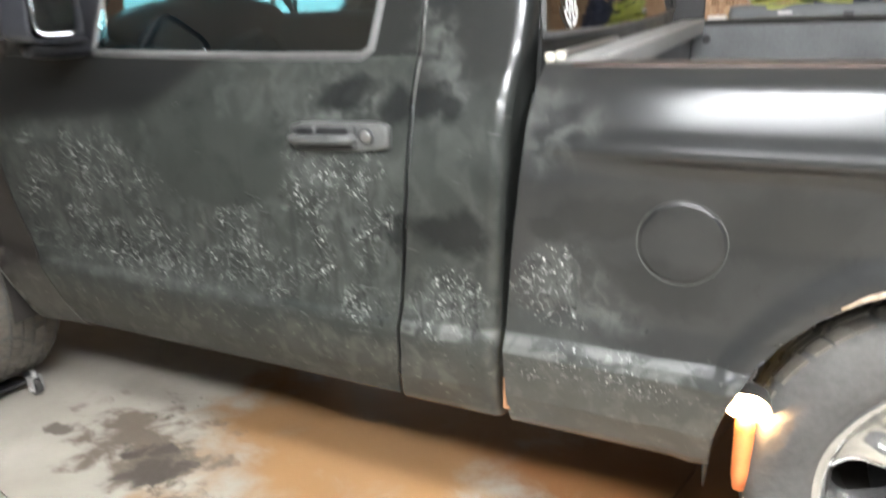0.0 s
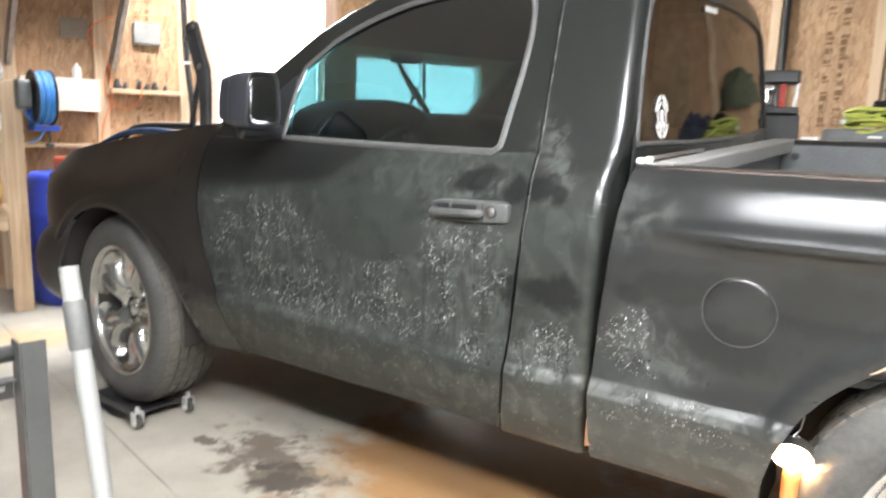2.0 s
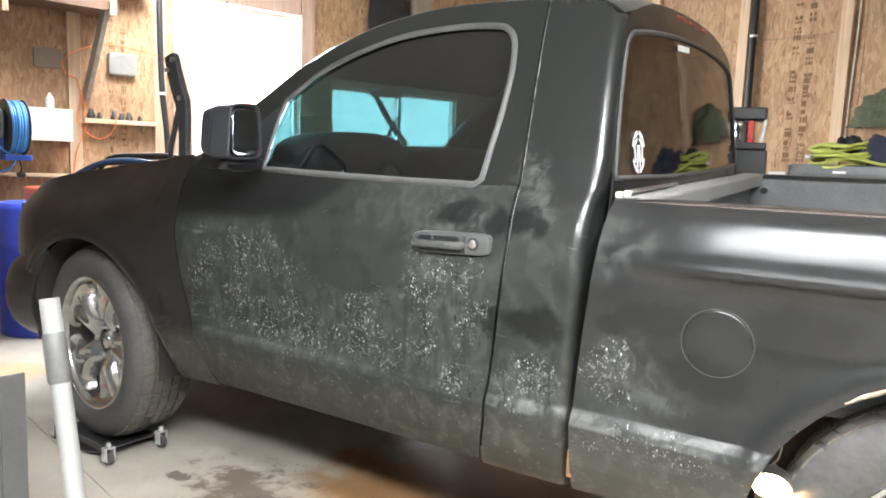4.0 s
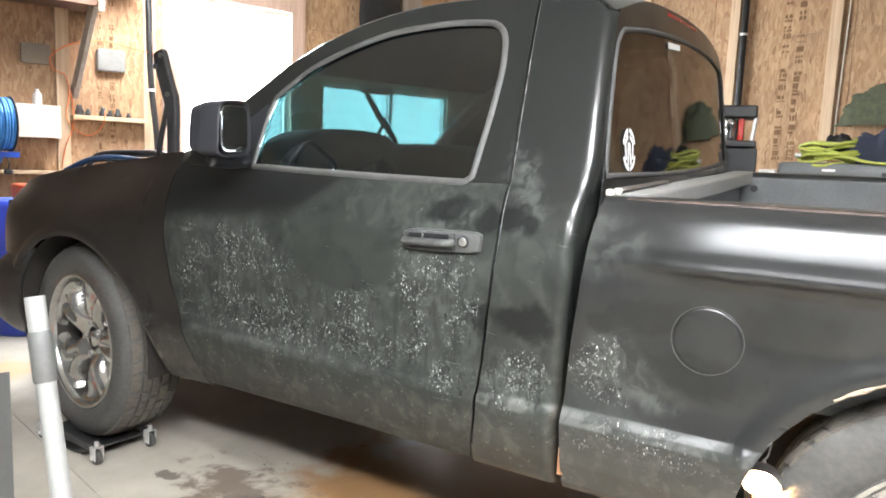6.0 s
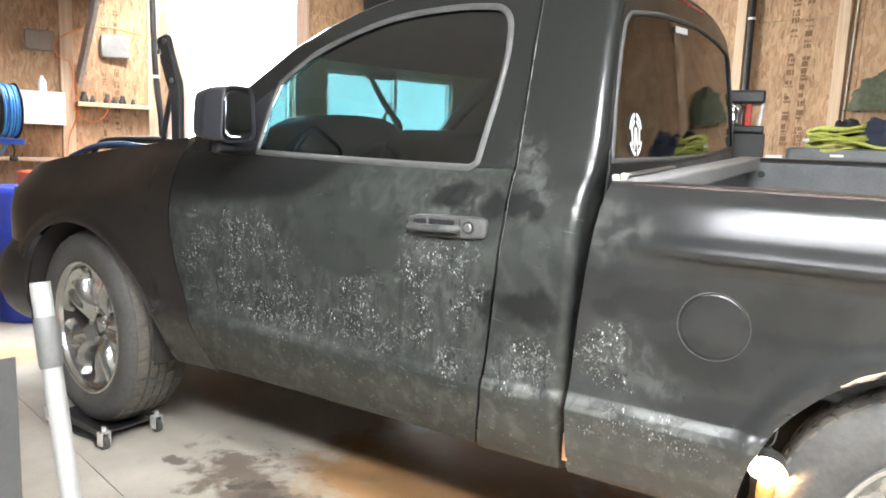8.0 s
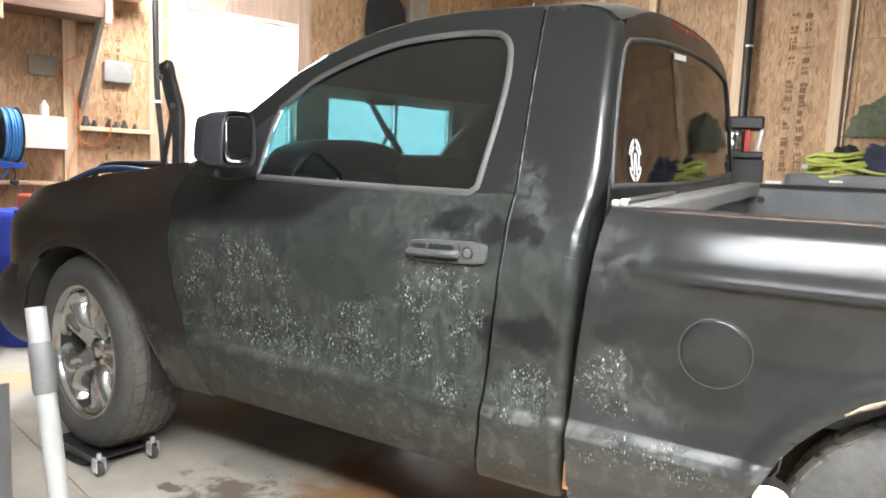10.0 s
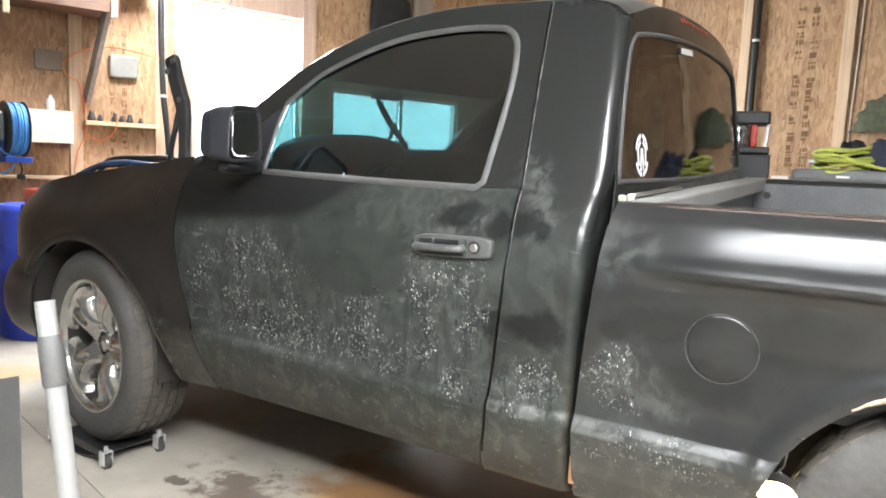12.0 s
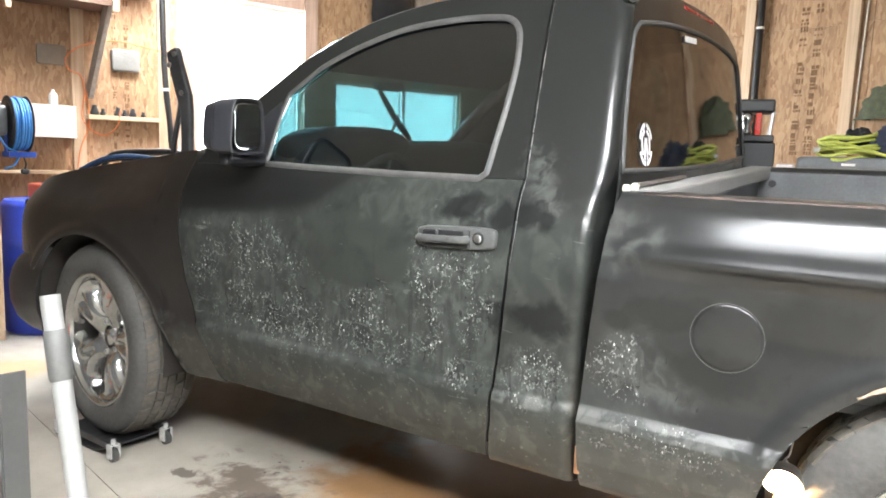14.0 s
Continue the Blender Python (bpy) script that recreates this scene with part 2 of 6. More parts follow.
def paint_material(name, base, rough, chips=(), smooth=(), dark=(), worn=(), top=((0.0, 0.9), (4.0, 0.9)), sanded_by=1.0, coat=0.25, rubbed=0.5, coat_rough=0.31):
    """Worn black paint. chips, smooth, dark and worn are patches (x, z, half length, half height, tilt) of pitted, filled,
    wiped and rubbed paint; top is the height to which the panel is sanded, along x."""
    m, nt, b, add = nodes_of(name)
    tc = add("ShaderNodeTexCoord")

    def noise_at(scale, detail=5.0, dist=0.0, stretch=None):
        n = add("ShaderNodeTexNoise", Scale=scale, Detail=detail, Distortion=dist)
        if stretch:
            mp = add("ShaderNodeMapping")
            mp.inputs["Scale"].default_value = stretch
            nt.links.new(tc.outputs["Object"], mp.inputs["Vector"])
            nt.links.new(mp.outputs[0], n.inputs["Vector"])
        else:
            nt.links.new(tc.outputs["Object"], n.inputs["Vector"])
        return n.outputs["Fac"]

    def math(op, a, c):
        x = nt.nodes.new("ShaderNodeMath")
        x.operation, x.use_clamp = op, op not in ('SUBTRACT', 'MULTIPLY_ADD')
        for i, v in enumerate((a, c)):
            if isinstance(v, (int, float)):
                x.inputs[i].default_value = v
            else:
                nt.links.new(v, x.inputs[i])
        return x.outputs[0]

    def step(v, lo, hi):
        r = add("ShaderNodeMapRange")
        r.interpolation_type = 'SMOOTHSTEP'
        r.inputs[1].default_value, r.inputs[2].default_value = lo, hi
        nt.links.new(v, r.inputs[0])
        return r.outputs[0]

    def mixed(fac, a, c2):
        x = add("ShaderNodeMix")
        x.data_type = 'RGBA'
        nt.links.new(fac, x.inputs[0])
        if isinstance(a, tuple):
            x.inputs[6].default_value = (*a, 1)
        else:
            nt.links.new(a, x.inputs[6])
        x.inputs[7].default_value = (*c2, 1)
        return x.outputs[2]

    def patches(list_of, ragged, lo, hi, scale):
        """The union of some ragged ovals on the panel."""
        whole = None
        rag = noise_at(scale, 5.0, 0.4)
        for cx, cz, rx, rz, ang in list_of:
            mp = add("ShaderNodeMapping")
            mp.vector_type = 'TEXTURE'
            mp.inputs["Location"].default_value = (cx, 0, cz)
            mp.inputs["Rotation"].default_value = (0, radians(-ang), 0)
            mp.inputs["Scale"].default_value = (rx, 50, rz)
            nt.links.new(tc.outputs["Object"], mp.inputs["Vector"])
            g = nt.nodes.new("ShaderNodeVectorMath")
            g.operation = 'LENGTH'
            nt.links.new(mp.outputs[0], g.inputs[0])
            d = nt.nodes.new("ShaderNodeMath")
            d.operation = 'MULTIPLY_ADD'
            d.inputs[1].default_value = ragged
            nt.links.new(rag, d.inputs[0])
            nt.links.new(g.outputs["Value"], d.inputs[2])
            one = step(d.outputs[0], hi + ragged * 0.5, lo + ragged * 0.5)
            whole = one if whole is None else math('MAXIMUM', whole, one)
        return whole if whole is not None else math('MULTIPLY', 0.0, 0.0)
    sep = add("ShaderNodeSeparateXYZ")
    nt.links.new(tc.outputs["Object"], sep.inputs[0])
    z = sep.outputs["Z"]
    curve = nt.nodes.new("ShaderNodeFloatCurve")
    pts = curve.mapping.curves[0].points
    while len(pts) < len(top):
        pts.new(0.5, 0.5)
    for p, (px, pz) in zip(pts, top):
        p.location = (px / 4.0, pz / 2.0)
    curve.mapping.update()
    nt.links.new(math('MULTIPLY', sep.outputs["X"], 0.25), curve.inputs["Value"])
    edge = math('MULTIPLY', curve.outputs[0], 2.0)
    nt.nodes[edge.node.name].use_clamp = False
    above = math('SUBTRACT', math('SUBTRACT', z, edge), math('MULTIPLY', noise_at(3.2, 4.0, 0.5), 0.10))
    pitted = patches(chips, 1.1, 0.75, 1.15, 4.5)
    filled = patches(smooth, 0.5, 0.85, 1.05, 5.0)
    wiped = patches(dark, 1.6, 0.55, 1.15, 15.0)
    bare = patches(worn, 2.0, 0.3, 1.25, 12.0)
    sanded = math('MULTIPLY', step(above, -0.02, -0.085), sanded_by)
    # broad tones: bare primer haze, cloudy filler, dark rubbing marks
    c = mixed(sanded, base, (0.0215, 0.0238, 0.0215))
    cloud = step(noise_at(5.5, 8.0, 0.2), 0.36, 0.80)
    c = mixed(math('MULTIPLY', cloud, math('MULTIPLY', sanded, 0.5)), c, (0.046, 0.050, 0.045))
    mott = math('MULTIPLY', step(noise_at(15.0, 8.0, 0.5, (1.0, 1.0, 0.7)), 0.46, 0.66), math('SUBTRACT', 1.0, filled))
    c = mixed(math('MULTIPLY', mott, math('MULTIPLY', sanded, 0.55)), c, (0.052, 0.056, 0.051))
    dark_m = step(noise_at(7.5, 8.0, 0.3), 0.46, 0.74)
    c = mixed(math('MULTIPLY', dark_m, math('MULTIPLY', sanded, 0.55)), c, (0.011, 0.012, 0.0115))
    c = mixed(math('MULTIPLY', filled, 0.6), c, (0.024, 0.0265, 0.024))
    haze = math('MULTIPLY', bare, step(noise_at(24.0, 8.0, 0.5), 0.36, 0.66))
    c = mixed(math('MULTIPLY', haze, 0.7), c, (0.075, 0.080, 0.074))
    c = mixed(math('MULTIPLY', wiped, 0.88), c, (0.0065, 0.007, 0.007))
    # pits: small chalky grains, thick in drifts, thin elsewhere
    pitted = math('MULTIPLY', pitted, math('SUBTRACT', 1.0, filled))
    drift = math('MULTIPLY', step(noise_at(7.5, 4.0, 0.6), 0.40, 0.60), pitted)
    grain_sets = []
    for size, lo, hi, share in ((112.0, 0.14, 0.32, 0.40), (190.0, 0.16, 0.33, 0.42)):
        vor = add("ShaderNodeTexVoronoi", Scale=size)
        mp = add("ShaderNodeMapping")
        mp.inputs["Scale"].default_value = (1.0, 0.05, 0.52)
        mp.inputs["Rotation"].default_value = (0, radians(14), 0)
        nt.links.new(tc.outputs["Object"], mp.inputs["Vector"])
        nt.links.new(mp.outputs[0], vor.inputs["Vector"])
        pick = add("ShaderNodeSeparateColor")
        nt.links.new(vor.outputs["Color"], pick.inputs[0])
        grain = math('MULTIPLY', step(vor.outputs["Distance"], hi, lo), step(pick.outputs[0], 1 - share, 1.02 - share))
        grain_sets.append(math('MULTIPLY', grain, math('ADD', math('MULTIPLY', pick.outputs[1], 0.75), 0.12)))
    grains = math('MULTIPLY', math('MAXIMUM', grain_sets[0], grain_sets[1]), drift)
    under = math('MULTIPLY', step(noise_at(26.0, 6.0, 0.8, (1.0, 1.0, 0.6)), 0.45, 0.62), pitted)
    c = mixed(math('MULTIPLY', under, 0.4), c, (0.055, 0.059, 0.054))
    run = step(noise_at(30.0, 4.0, 0.3, (1.7, 1.0, 0.14)), 0.55, 0.66)
    c = mixed(math('MULTIPLY', math('MULTIPLY', run, 0.5), math('MAXIMUM', pitted, math('MULTIPLY', sanded, 0.25))), c, (0.014, 0.015, 0.0145))
    crust = math('MULTIPLY', step(noise_at(75.0, 5.0, 1.0, (1.0, 1.0, 0.75)), 0.56, 0.66), drift)
    c = mixed(math('MULTIPLY', crust, 0.7), c, (0.16, 0.166, 0.156))
    c = mixed(grains, c, (0.50, 0.51, 0.48))
    # scratches, the dirty sill and the ledge rubbed by boots
    scr = step(noise_at(10.0, 6.0, 1.8, (0.7, 1.0, 2.6)), 0.675, 0.70)
    c = mixed(math('MULTIPLY', scr, math('MULTIPLY', sanded, 0.4)), c, (0.11, 0.115, 0.108))
    nick = math('MULTIPLY', step(noise_at(17.0, 4.0, 2.2, (1.5, 1.0, 0.8)), 0.665, 0.69), step(z, 1.02, 0.88))
    c = mixed(math('MULTIPLY', nick, 0.75), c, (0.006, 0.0062, 0.006))
    low = math('MULTIPLY', step(math('SUBTRACT', z, math('MULTIPLY', noise_at(7.0), 0.12)), 0.58, 0.42), 0.75)
    c = mixed(low, c, (0.036, 0.034, 0.027))
    mud = math('MULTIPLY', step(noise_at(19.0, 8.0, 0.6), 0.48, 0.68), step(z, 0.64, 0.56))
    c = mixed(math('MULTIPLY', mud, 0.6), c, (0.066, 0.064, 0.053))
    spat = math('MULTIPLY', step(noise_at(70.0, 3.0, 0.5), 0.64, 0.70), step(z, 0.70, 0.60))
    c = mixed(math('MULTIPLY', spat, 0.4), c, (0.15, 0.147, 0.13))
    band = math('MULTIPLY', step(z, 0.606, 0.620), step(z, 0.662, 0.644))
    rub = math('MULTIPLY', band, math('MULTIPLY', step(noise_at(13.0, 6.0, 0.6), 0.44, 0.58), rubbed))
    c = mixed(rub, c, (0.15, 0.155, 0.146))
    nt.links.new(c, b.inputs["Base Color"])
    rr = add("ShaderNodeMapRange")
    rr.inputs[3].default_value, rr.inputs[4].default_value = rough, min(0.8, rough + 0.30)
    nt.links.new(math('ADD', math('MULTIPLY', sanded, 0.7), math('MULTIPLY', math('ADD', cloud, bare), 0.3)), rr.inputs[0])
    nt.links.new(rr.outputs[0], b.inputs["Roughness"])
    # the clear coat is cloudy and gone in places
    cw = add("ShaderNodeMapRange")
    cw.inputs[3].default_value, cw.inputs[4].default_value = coat, coat * 0.7
    nt.links.new(step(noise_at(6.5, 8.0, 0.2), 0.25, 0.85), cw.inputs[0])
    nt.links.new(math('MULTIPLY', cw.outputs[0], math('SUBTRACT', 1.0, math('MULTIPLY', haze, 0.7))), b.inputs["Coat Weight"])
    cr = add("ShaderNodeMapRange")
    cr.inputs[3].default_value, cr.inputs[4].default_value = coat_rough * 0.95, coat_rough * 1.2
    nt.links.new(step(noise_at(9.0, 8.0, 0.2), 0.25, 0.85), cr.inputs[0])
    nt.links.new(cr.outputs[0], b.inputs["Coat Roughness"])
    matt = add("ShaderNodeMapRange")
    matt.inputs[3].default_value, matt.inputs[4].default_value = 0.18, 0.11
    nt.links.new(math('MAXIMUM', math('MULTIPLY', dark_m, sanded), wiped), matt.inputs[0])
    nt.links.new(matt.outputs[0], b.inputs["Specular IOR Level"])
    fine = add("ShaderNodeBump", Strength=0.10, Distance=0.003)
    nt.links.new(noise_at(45, 4.0), fine.inputs["Height"])
    bp = add("ShaderNodeBump", Strength=0.5, Distance=0.0025)
    nt.links.new(math('ADD', math('MAXIMUM', grains, crust), math('MULTIPLY', under, 0.4)), bp.inputs["Height"])
    nt.links.new(fine.outputs[0], bp.inputs["Normal"])
    nt.links.new(bp.outputs[0], b.inputs["Normal"])
    return m


def glass_material(name, tint, gloss_rough=0.02, facing=0.055):
    m = bpy.data.materials.new(name)
    m.use_nodes = True
    nt = m.node_tree
    nt.nodes.remove(nt.nodes["Principled BSDF"])
    out = nt.nodes["Material Output"]
    tr = nt.nodes.new("ShaderNodeBsdfTransparent")
    tr.inputs[0].default_value = (*tint, 1)
    gl = nt.nodes.new("ShaderNodeBsdfGlossy")
    gl.inputs["Roughness"].default_value = gloss_rough
    lw = nt.nodes.new("ShaderNodeLayerWeight")
    lw.inputs[0].default_value = 0.5
    pw = nt.nodes.new("ShaderNodeMath")
    pw.operation = 'POWER'
    pw.inputs[1].default_value = 4.5
    nt.links.new(lw.outputs["Facing"], pw.inputs[0])
    fr = nt.nodes.new("ShaderNodeMath")
    fr.operation = 'MULTIPLY_ADD'
    fr.inputs[1].default_value, fr.inputs[2].default_value = 0.92, facing
    nt.links.new(pw.outputs[0], fr.inputs[0])
    mx = nt.nodes.new("ShaderNodeMixShader")
    nt.links.new(fr.outputs[0], mx.inputs[0])
    nt.links.new(tr.outputs[0], mx.inputs[1])
    nt.links.new(gl.outputs[0], mx.inputs[2])
    nt.links.new(mx.outputs[0], out.inputs[0])
    return m


def glow_material(name, colour, strength):
    m, nt, b, add = nodes_of(name)
    b.inputs["Base Color"].default_value = (*colour, 1)
    b.inputs["Emission Color"].default_value = (*colour, 1)
    b.inputs["Emission Strength"].default_value = strength
    return m


OSB = osb_material()
PAINTED = mat("painted_board", (0.17, 0.175, 0.18), 0.6, 0, 3, 0.12, 0.05)
ZINC = mat("zinc_plate", (0.50, 0.50, 0.48), 0.4, 0.4, 12, 0.2, 0.03)
BEIGE = mat("beige_plastic", (0.46, 0.44, 0.37), 0.45, 0, 9, 0.15, 0.03)
PINE = wood_material("pine", (0.40, 0.275, 0.17), (0.60, 0.445, 0.30))
PINE_X = wood_material("pine_along", (0.41, 0.285, 0.17), (0.63, 0.475, 0.31), 0)
TRIM = wood_material("pink_trim", (0.40, 0.27, 0.20), (0.54, 0.39, 0.31))
GREYWOOD = wood_material("grey_board", (0.22, 0.18, 0.15), (0.36, 0.32, 0.28))
CONCRETE = concrete_material()
DOOR_PAINT = paint_material("sanded_black", (0.0115, 0.0118, 0.0115), 0.30,
                            chips=((0.98, 0.88, 0.30, 0.17, 0), (1.36, 0.76, 0.62, 0.13, 4), (1.84, 0.90, 0.15, 0.17, 0), (1.88, 0.74, 0.14, 0.12, 0)),
                            smooth=((1.49, 0.985, 0.22, 0.115, 4),), dark=((1.85, 1.152, 0.075, 0.043, 8), (1.985, 1.13, 0.055, 0.05, 0), (2.0, 0.85, 0.05, 0.05, 0)),
                            worn=((1.83, 1.13, 0.17, 0.085, 8), (1.80, 0.99, 0.12, 0.05, 0), (1.86, 0.88, 0.09, 0.05, 0)),
                            top=((0.0, 1.055), (1.0, 1.08), (1.25, 1.10), (1.5, 1.24), (4.0, 1.28)), coat=0.0, rubbed=0.10)
CAB_PAINT = paint_material("cab_black", (0.0125, 0.0135, 0.013), 0.30, chips=((2.10, 0.69, 0.10, 0.09, 0),),
                           dark=((2.05, 1.145, 0.065, 0.05, 0), (2.115, 1.13, 0.035, 0.035, 0), (2.12, 0.865, 0.11, 0.055, 3)),
                           worn=((2.06, 1.26, 0.065, 0.10, 0), (2.10, 1.17, 0.05, 0.06, 0), (2.08, 0.68, 0.14, 0.07, 0)),
                           top=((0.0, 0.0), (1.9, 0.9), (1.98, 1.10), (4.0, 1.10)), sanded_by=0.7, coat=0.5, rubbed=0.5, coat_rough=0.14)
BED_PAINT = paint_material("bed_black", (0.0115, 0.012, 0.012), 0.30, chips=((2.37, 0.77, 0.11, 0.085, -10), (2.42, 0.60, 0.17, 0.06, 0)),
                           dark=((2.46, 0.93, 0.13, 0.05, 5), (2.33, 0.90, 0.05, 0.03, 0), (2.58, 0.80, 0.13, 0.06, -8), (2.78, 0.93, 0.13, 0.09, 0)), worn=((2.35, 0.79, 0.11, 0.09, 0), (2.34, 1.10, 0.10, 0.09, 0), (2.45, 0.72, 0.10, 0.06, 0)),
                           top=((0.0, 0.70), (2.3, 0.74), (2.5, 0.66), (4.0, 0.60)), sanded_by=0.6, coat=0.85, rubbed=0.45, coat_rough=0.30)
FENDER_PAINT = paint_material("fender_black", (0.013, 0.0112, 0.010), 0.34, top=((0.0, 0.45), (4.0, 0.45)), sanded_by=0.4, coat=0.45, rubbed=0.1)
BUMPER = mat("bumper_plastic", (0.022, 0.021, 0.021), 0.45, 0, 6, 0.4, 0.1)
BLACK = mat("black_plastic", (0.016, 0.016, 0.017), 0.42, 0, 9, 0.25, 0.06)
MIRROR_BLACK = mat("mirror_plastic", (0.018, 0.019, 0.023), 0.37, 0, 9, 0.25, 0.04)
RUBBER = mat("rubber", (0.058, 0.056, 0.052), 0.78, 0, 7, 0.45, 0.25, 60)
TREAD = mat("dusty_rubber", (0.078, 0.070, 0.058), 0.85, 0, 7, 0.6, 0.3, 60)
CHROME = mat("dull_chrome", (0.44, 0.435, 0.42), 0.21, 0.92, 9, 0.22, 0.02, 50)
STEEL = mat("steel", (0.42, 0.41, 0.40), 0.35, 1.0, 14, 0.25, 0.05)
DARKSTEEL = mat("dark_steel", (0.05, 0.05, 0.052), 0.5, 0.5, 10, 0.3, 0.1)
GREYTRIM = mat("grey_weatherstrip", (0.065, 0.065, 0.064), 0.5, 0, 14, 0.35, 0.1)
HANDLE = mat("grey_handle", (0.07, 0.072, 0.07), 0.42, 0, 18, 0.35, 0.08)
EDGE_BEAD = mat("edge_bead", (0.045, 0.046, 0.045), 0.36, 0, 16, 0.5, 0.06, 90, 0.6)
LINER = mat("bed_steel", (0.13, 0.135, 0.138), 0.42, 0, 5, 0.35, 0.1)
RAILGREY = mat("grey_rail", (0.27, 0.27, 0.26), 0.5, 0, 6, 0.3, 0.1)
DASH = mat("dash_vinyl", (0.018, 0.018, 0.02), 0.6, 0, 12, 0.2, 0.15, 120)
SEATCLOTH = mat("seat_cloth", (0.05, 0.05, 0.055), 0.9, 0, 20, 0.3, 0.3, 200)
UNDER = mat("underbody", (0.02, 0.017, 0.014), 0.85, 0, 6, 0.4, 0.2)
RUST = mat("orange_rust", (0.36, 0.18, 0.085), 0.8, 0, 20, 0.4, 0.3)
PVC = mat("white_pvc", (0.215, 0.215, 0.208), 0.45, 0, 7, 0.08, 0.02)
TAPE = mat("grey_tape", (0.085, 0.085, 0.082), 0.55, 0, 16, 0.2, 0.1)
RACK = mat("grey_enamel", (0.045, 0.046, 0.045), 0.45, 0, 9, 0.2, 0.06)
REDPAINT = mat("red_paint", (0.60, 0.035, 0.02), 0.3, 0, 7, 0.15, 0.02, 60, 0.4)
ORANGERED = mat("faded_red", (0.62, 0.12, 0.06), 0.45, 0, 9, 0.25, 0.05)
BLUEPLASTIC = mat("blue_plastic", (0.03, 0.06, 0.42), 0.4, 0, 5, 0.2, 0.05)
HOSEBLUE = mat("hose_blue", (0.05, 0.22, 0.55), 0.4, 0, 20, 0.2, 0.05)
HOSEYELLOW = mat("hose_yellow_green", (0.46, 0.50, 0.10), 0.5, 0, 20, 0.25, 0.05)
YELLOW = mat("yellow_plastic", (0.75, 0.48, 0.03), 0.4, 0, 8, 0.15, 0.03)
WHITEPL = mat("white_plastic", (0.75, 0.75, 0.73), 0.4, 0, 8, 0.1, 0.03)
WHITEBOARD = wood_material("pale_board", (0.62, 0.56, 0.46), (0.78, 0.73, 0.63), 0)
ORANGE = mat("orange_cord", (0.75, 0.20, 0.06), 0.5, 0, 20, 0.2, 0.05)
NAVY = mat("navy_cloth", (0.03, 0.035, 0.06), 0.9, 0, 14, 0.4, 0.4, 120)
GREENCLOTH = mat("green_mesh", (0.07, 0.078, 0.045), 0.9, 0, 25, 0.5, 0.5, 150)
BLACKCLOTH = mat("black_cloth", (0.012, 0.011, 0.012), 0.95, 0, 10, 0.3, 0.3, 150)
GREYCASE = mat("grey_case", (0.14, 0.15, 0.155), 0.5, 0, 6, 0.25, 0.1)
INK = mat("printed_ink", (0.16, 0.085, 0.035), 0.8, 0, 60, 0.4, 0.0)
STICKER = mat("white_sticker", (0.78, 0.78, 0.76), 0.5, 0, 20, 0.08, 0.0)
CEILWHITE = mat("ceiling_board", (0.62, 0.60, 0.56), 0.8, 0, 4, 0.1, 0.1)
TEAL_GLASS = glass_material("tinted_door_glass", (0.072, 0.140, 0.156), 0.03, 0.12)
SHIELD_GLASS = glass_material("windshield_glass", (0.55, 0.86, 0.88))
REAR_GLASS = glass_material("dark_rear_glass", (0.17, 0.16, 0.15), 0.05, 0.14)
CLEAR_GLASS = glass_material("clear_glass", (0.92, 0.95, 0.95))
DAYLIGHT = glow_material("daylight", (0.93, 0.97, 1.0), 5.0)
TUBE_GLOW = glow_material("lamp_diffuser", (0.95, 0.97, 1.0), 74.0)
BULB_GLOW = glow_material("warm_bulb", (1.0, 0.60, 0.26), 700.0)


# ---- mesh helpers ----
def part(name, bm, material, parent=None, label="", smooth=False, solid=0.0, bevel=0.0):
    """Links a bmesh as one mesh object, under a parent if one is given."""
    me = bpy.data.meshes.new(name)
    bmesh.ops.recalc_face_normals(bm, faces=bm.faces[:])
    if solid and smooth:
        for e in bm.edges:
            if e.is_boundary:
                e.smooth = False
    bm.to_mesh(me)
    bm.free()
    me.materials.append(material)
    if smooth:
        for p in me.polygons:
            p.use_smooth = True
    ob = new(name, me)
    if parent is not None:
        ob.parent = parent
    if label:
        ob["label"] = label
    if solid:
        s = ob.modifiers.new("thickness", 'SOLIDIFY')
        s.thickness, s.offset = solid, 0
    if bevel:
        bv = ob.modifiers.new("bevel", 'BEVEL')
        bv.width, bv.segments, bv.limit_method, bv.angle_limit = bevel, 2, 'ANGLE', radians(40)
    return ob


def thing(name, label, category, group="", kind="", place=None):
    ob = new(name)
    tagged(ob, label, category, group, kind)
    if place is not None:
        ob.matrix_world = place
    return ob


def box(bm, x0, y0, z0, x1, y1, z1, m=None):
    vs = [bm.verts.new((x, y, z)) for z in (z0, z1) for y in (y0, y1) for x in (x0, x1)]
    if m is not None:
        for v in vs:
            v.co = m @ v.co
    for f in ((0, 2, 3, 1), (4, 5, 7, 6), (0, 1, 5, 4), (2, 6, 7, 3), (0, 4, 6, 2), (1, 3, 7, 5)):
        bm.faces.new([vs[i] for i in f])
    return vs


def boxed(*a, m=None):
    bm = bmesh.new()
    box(bm, *a, m=m)
    return bm


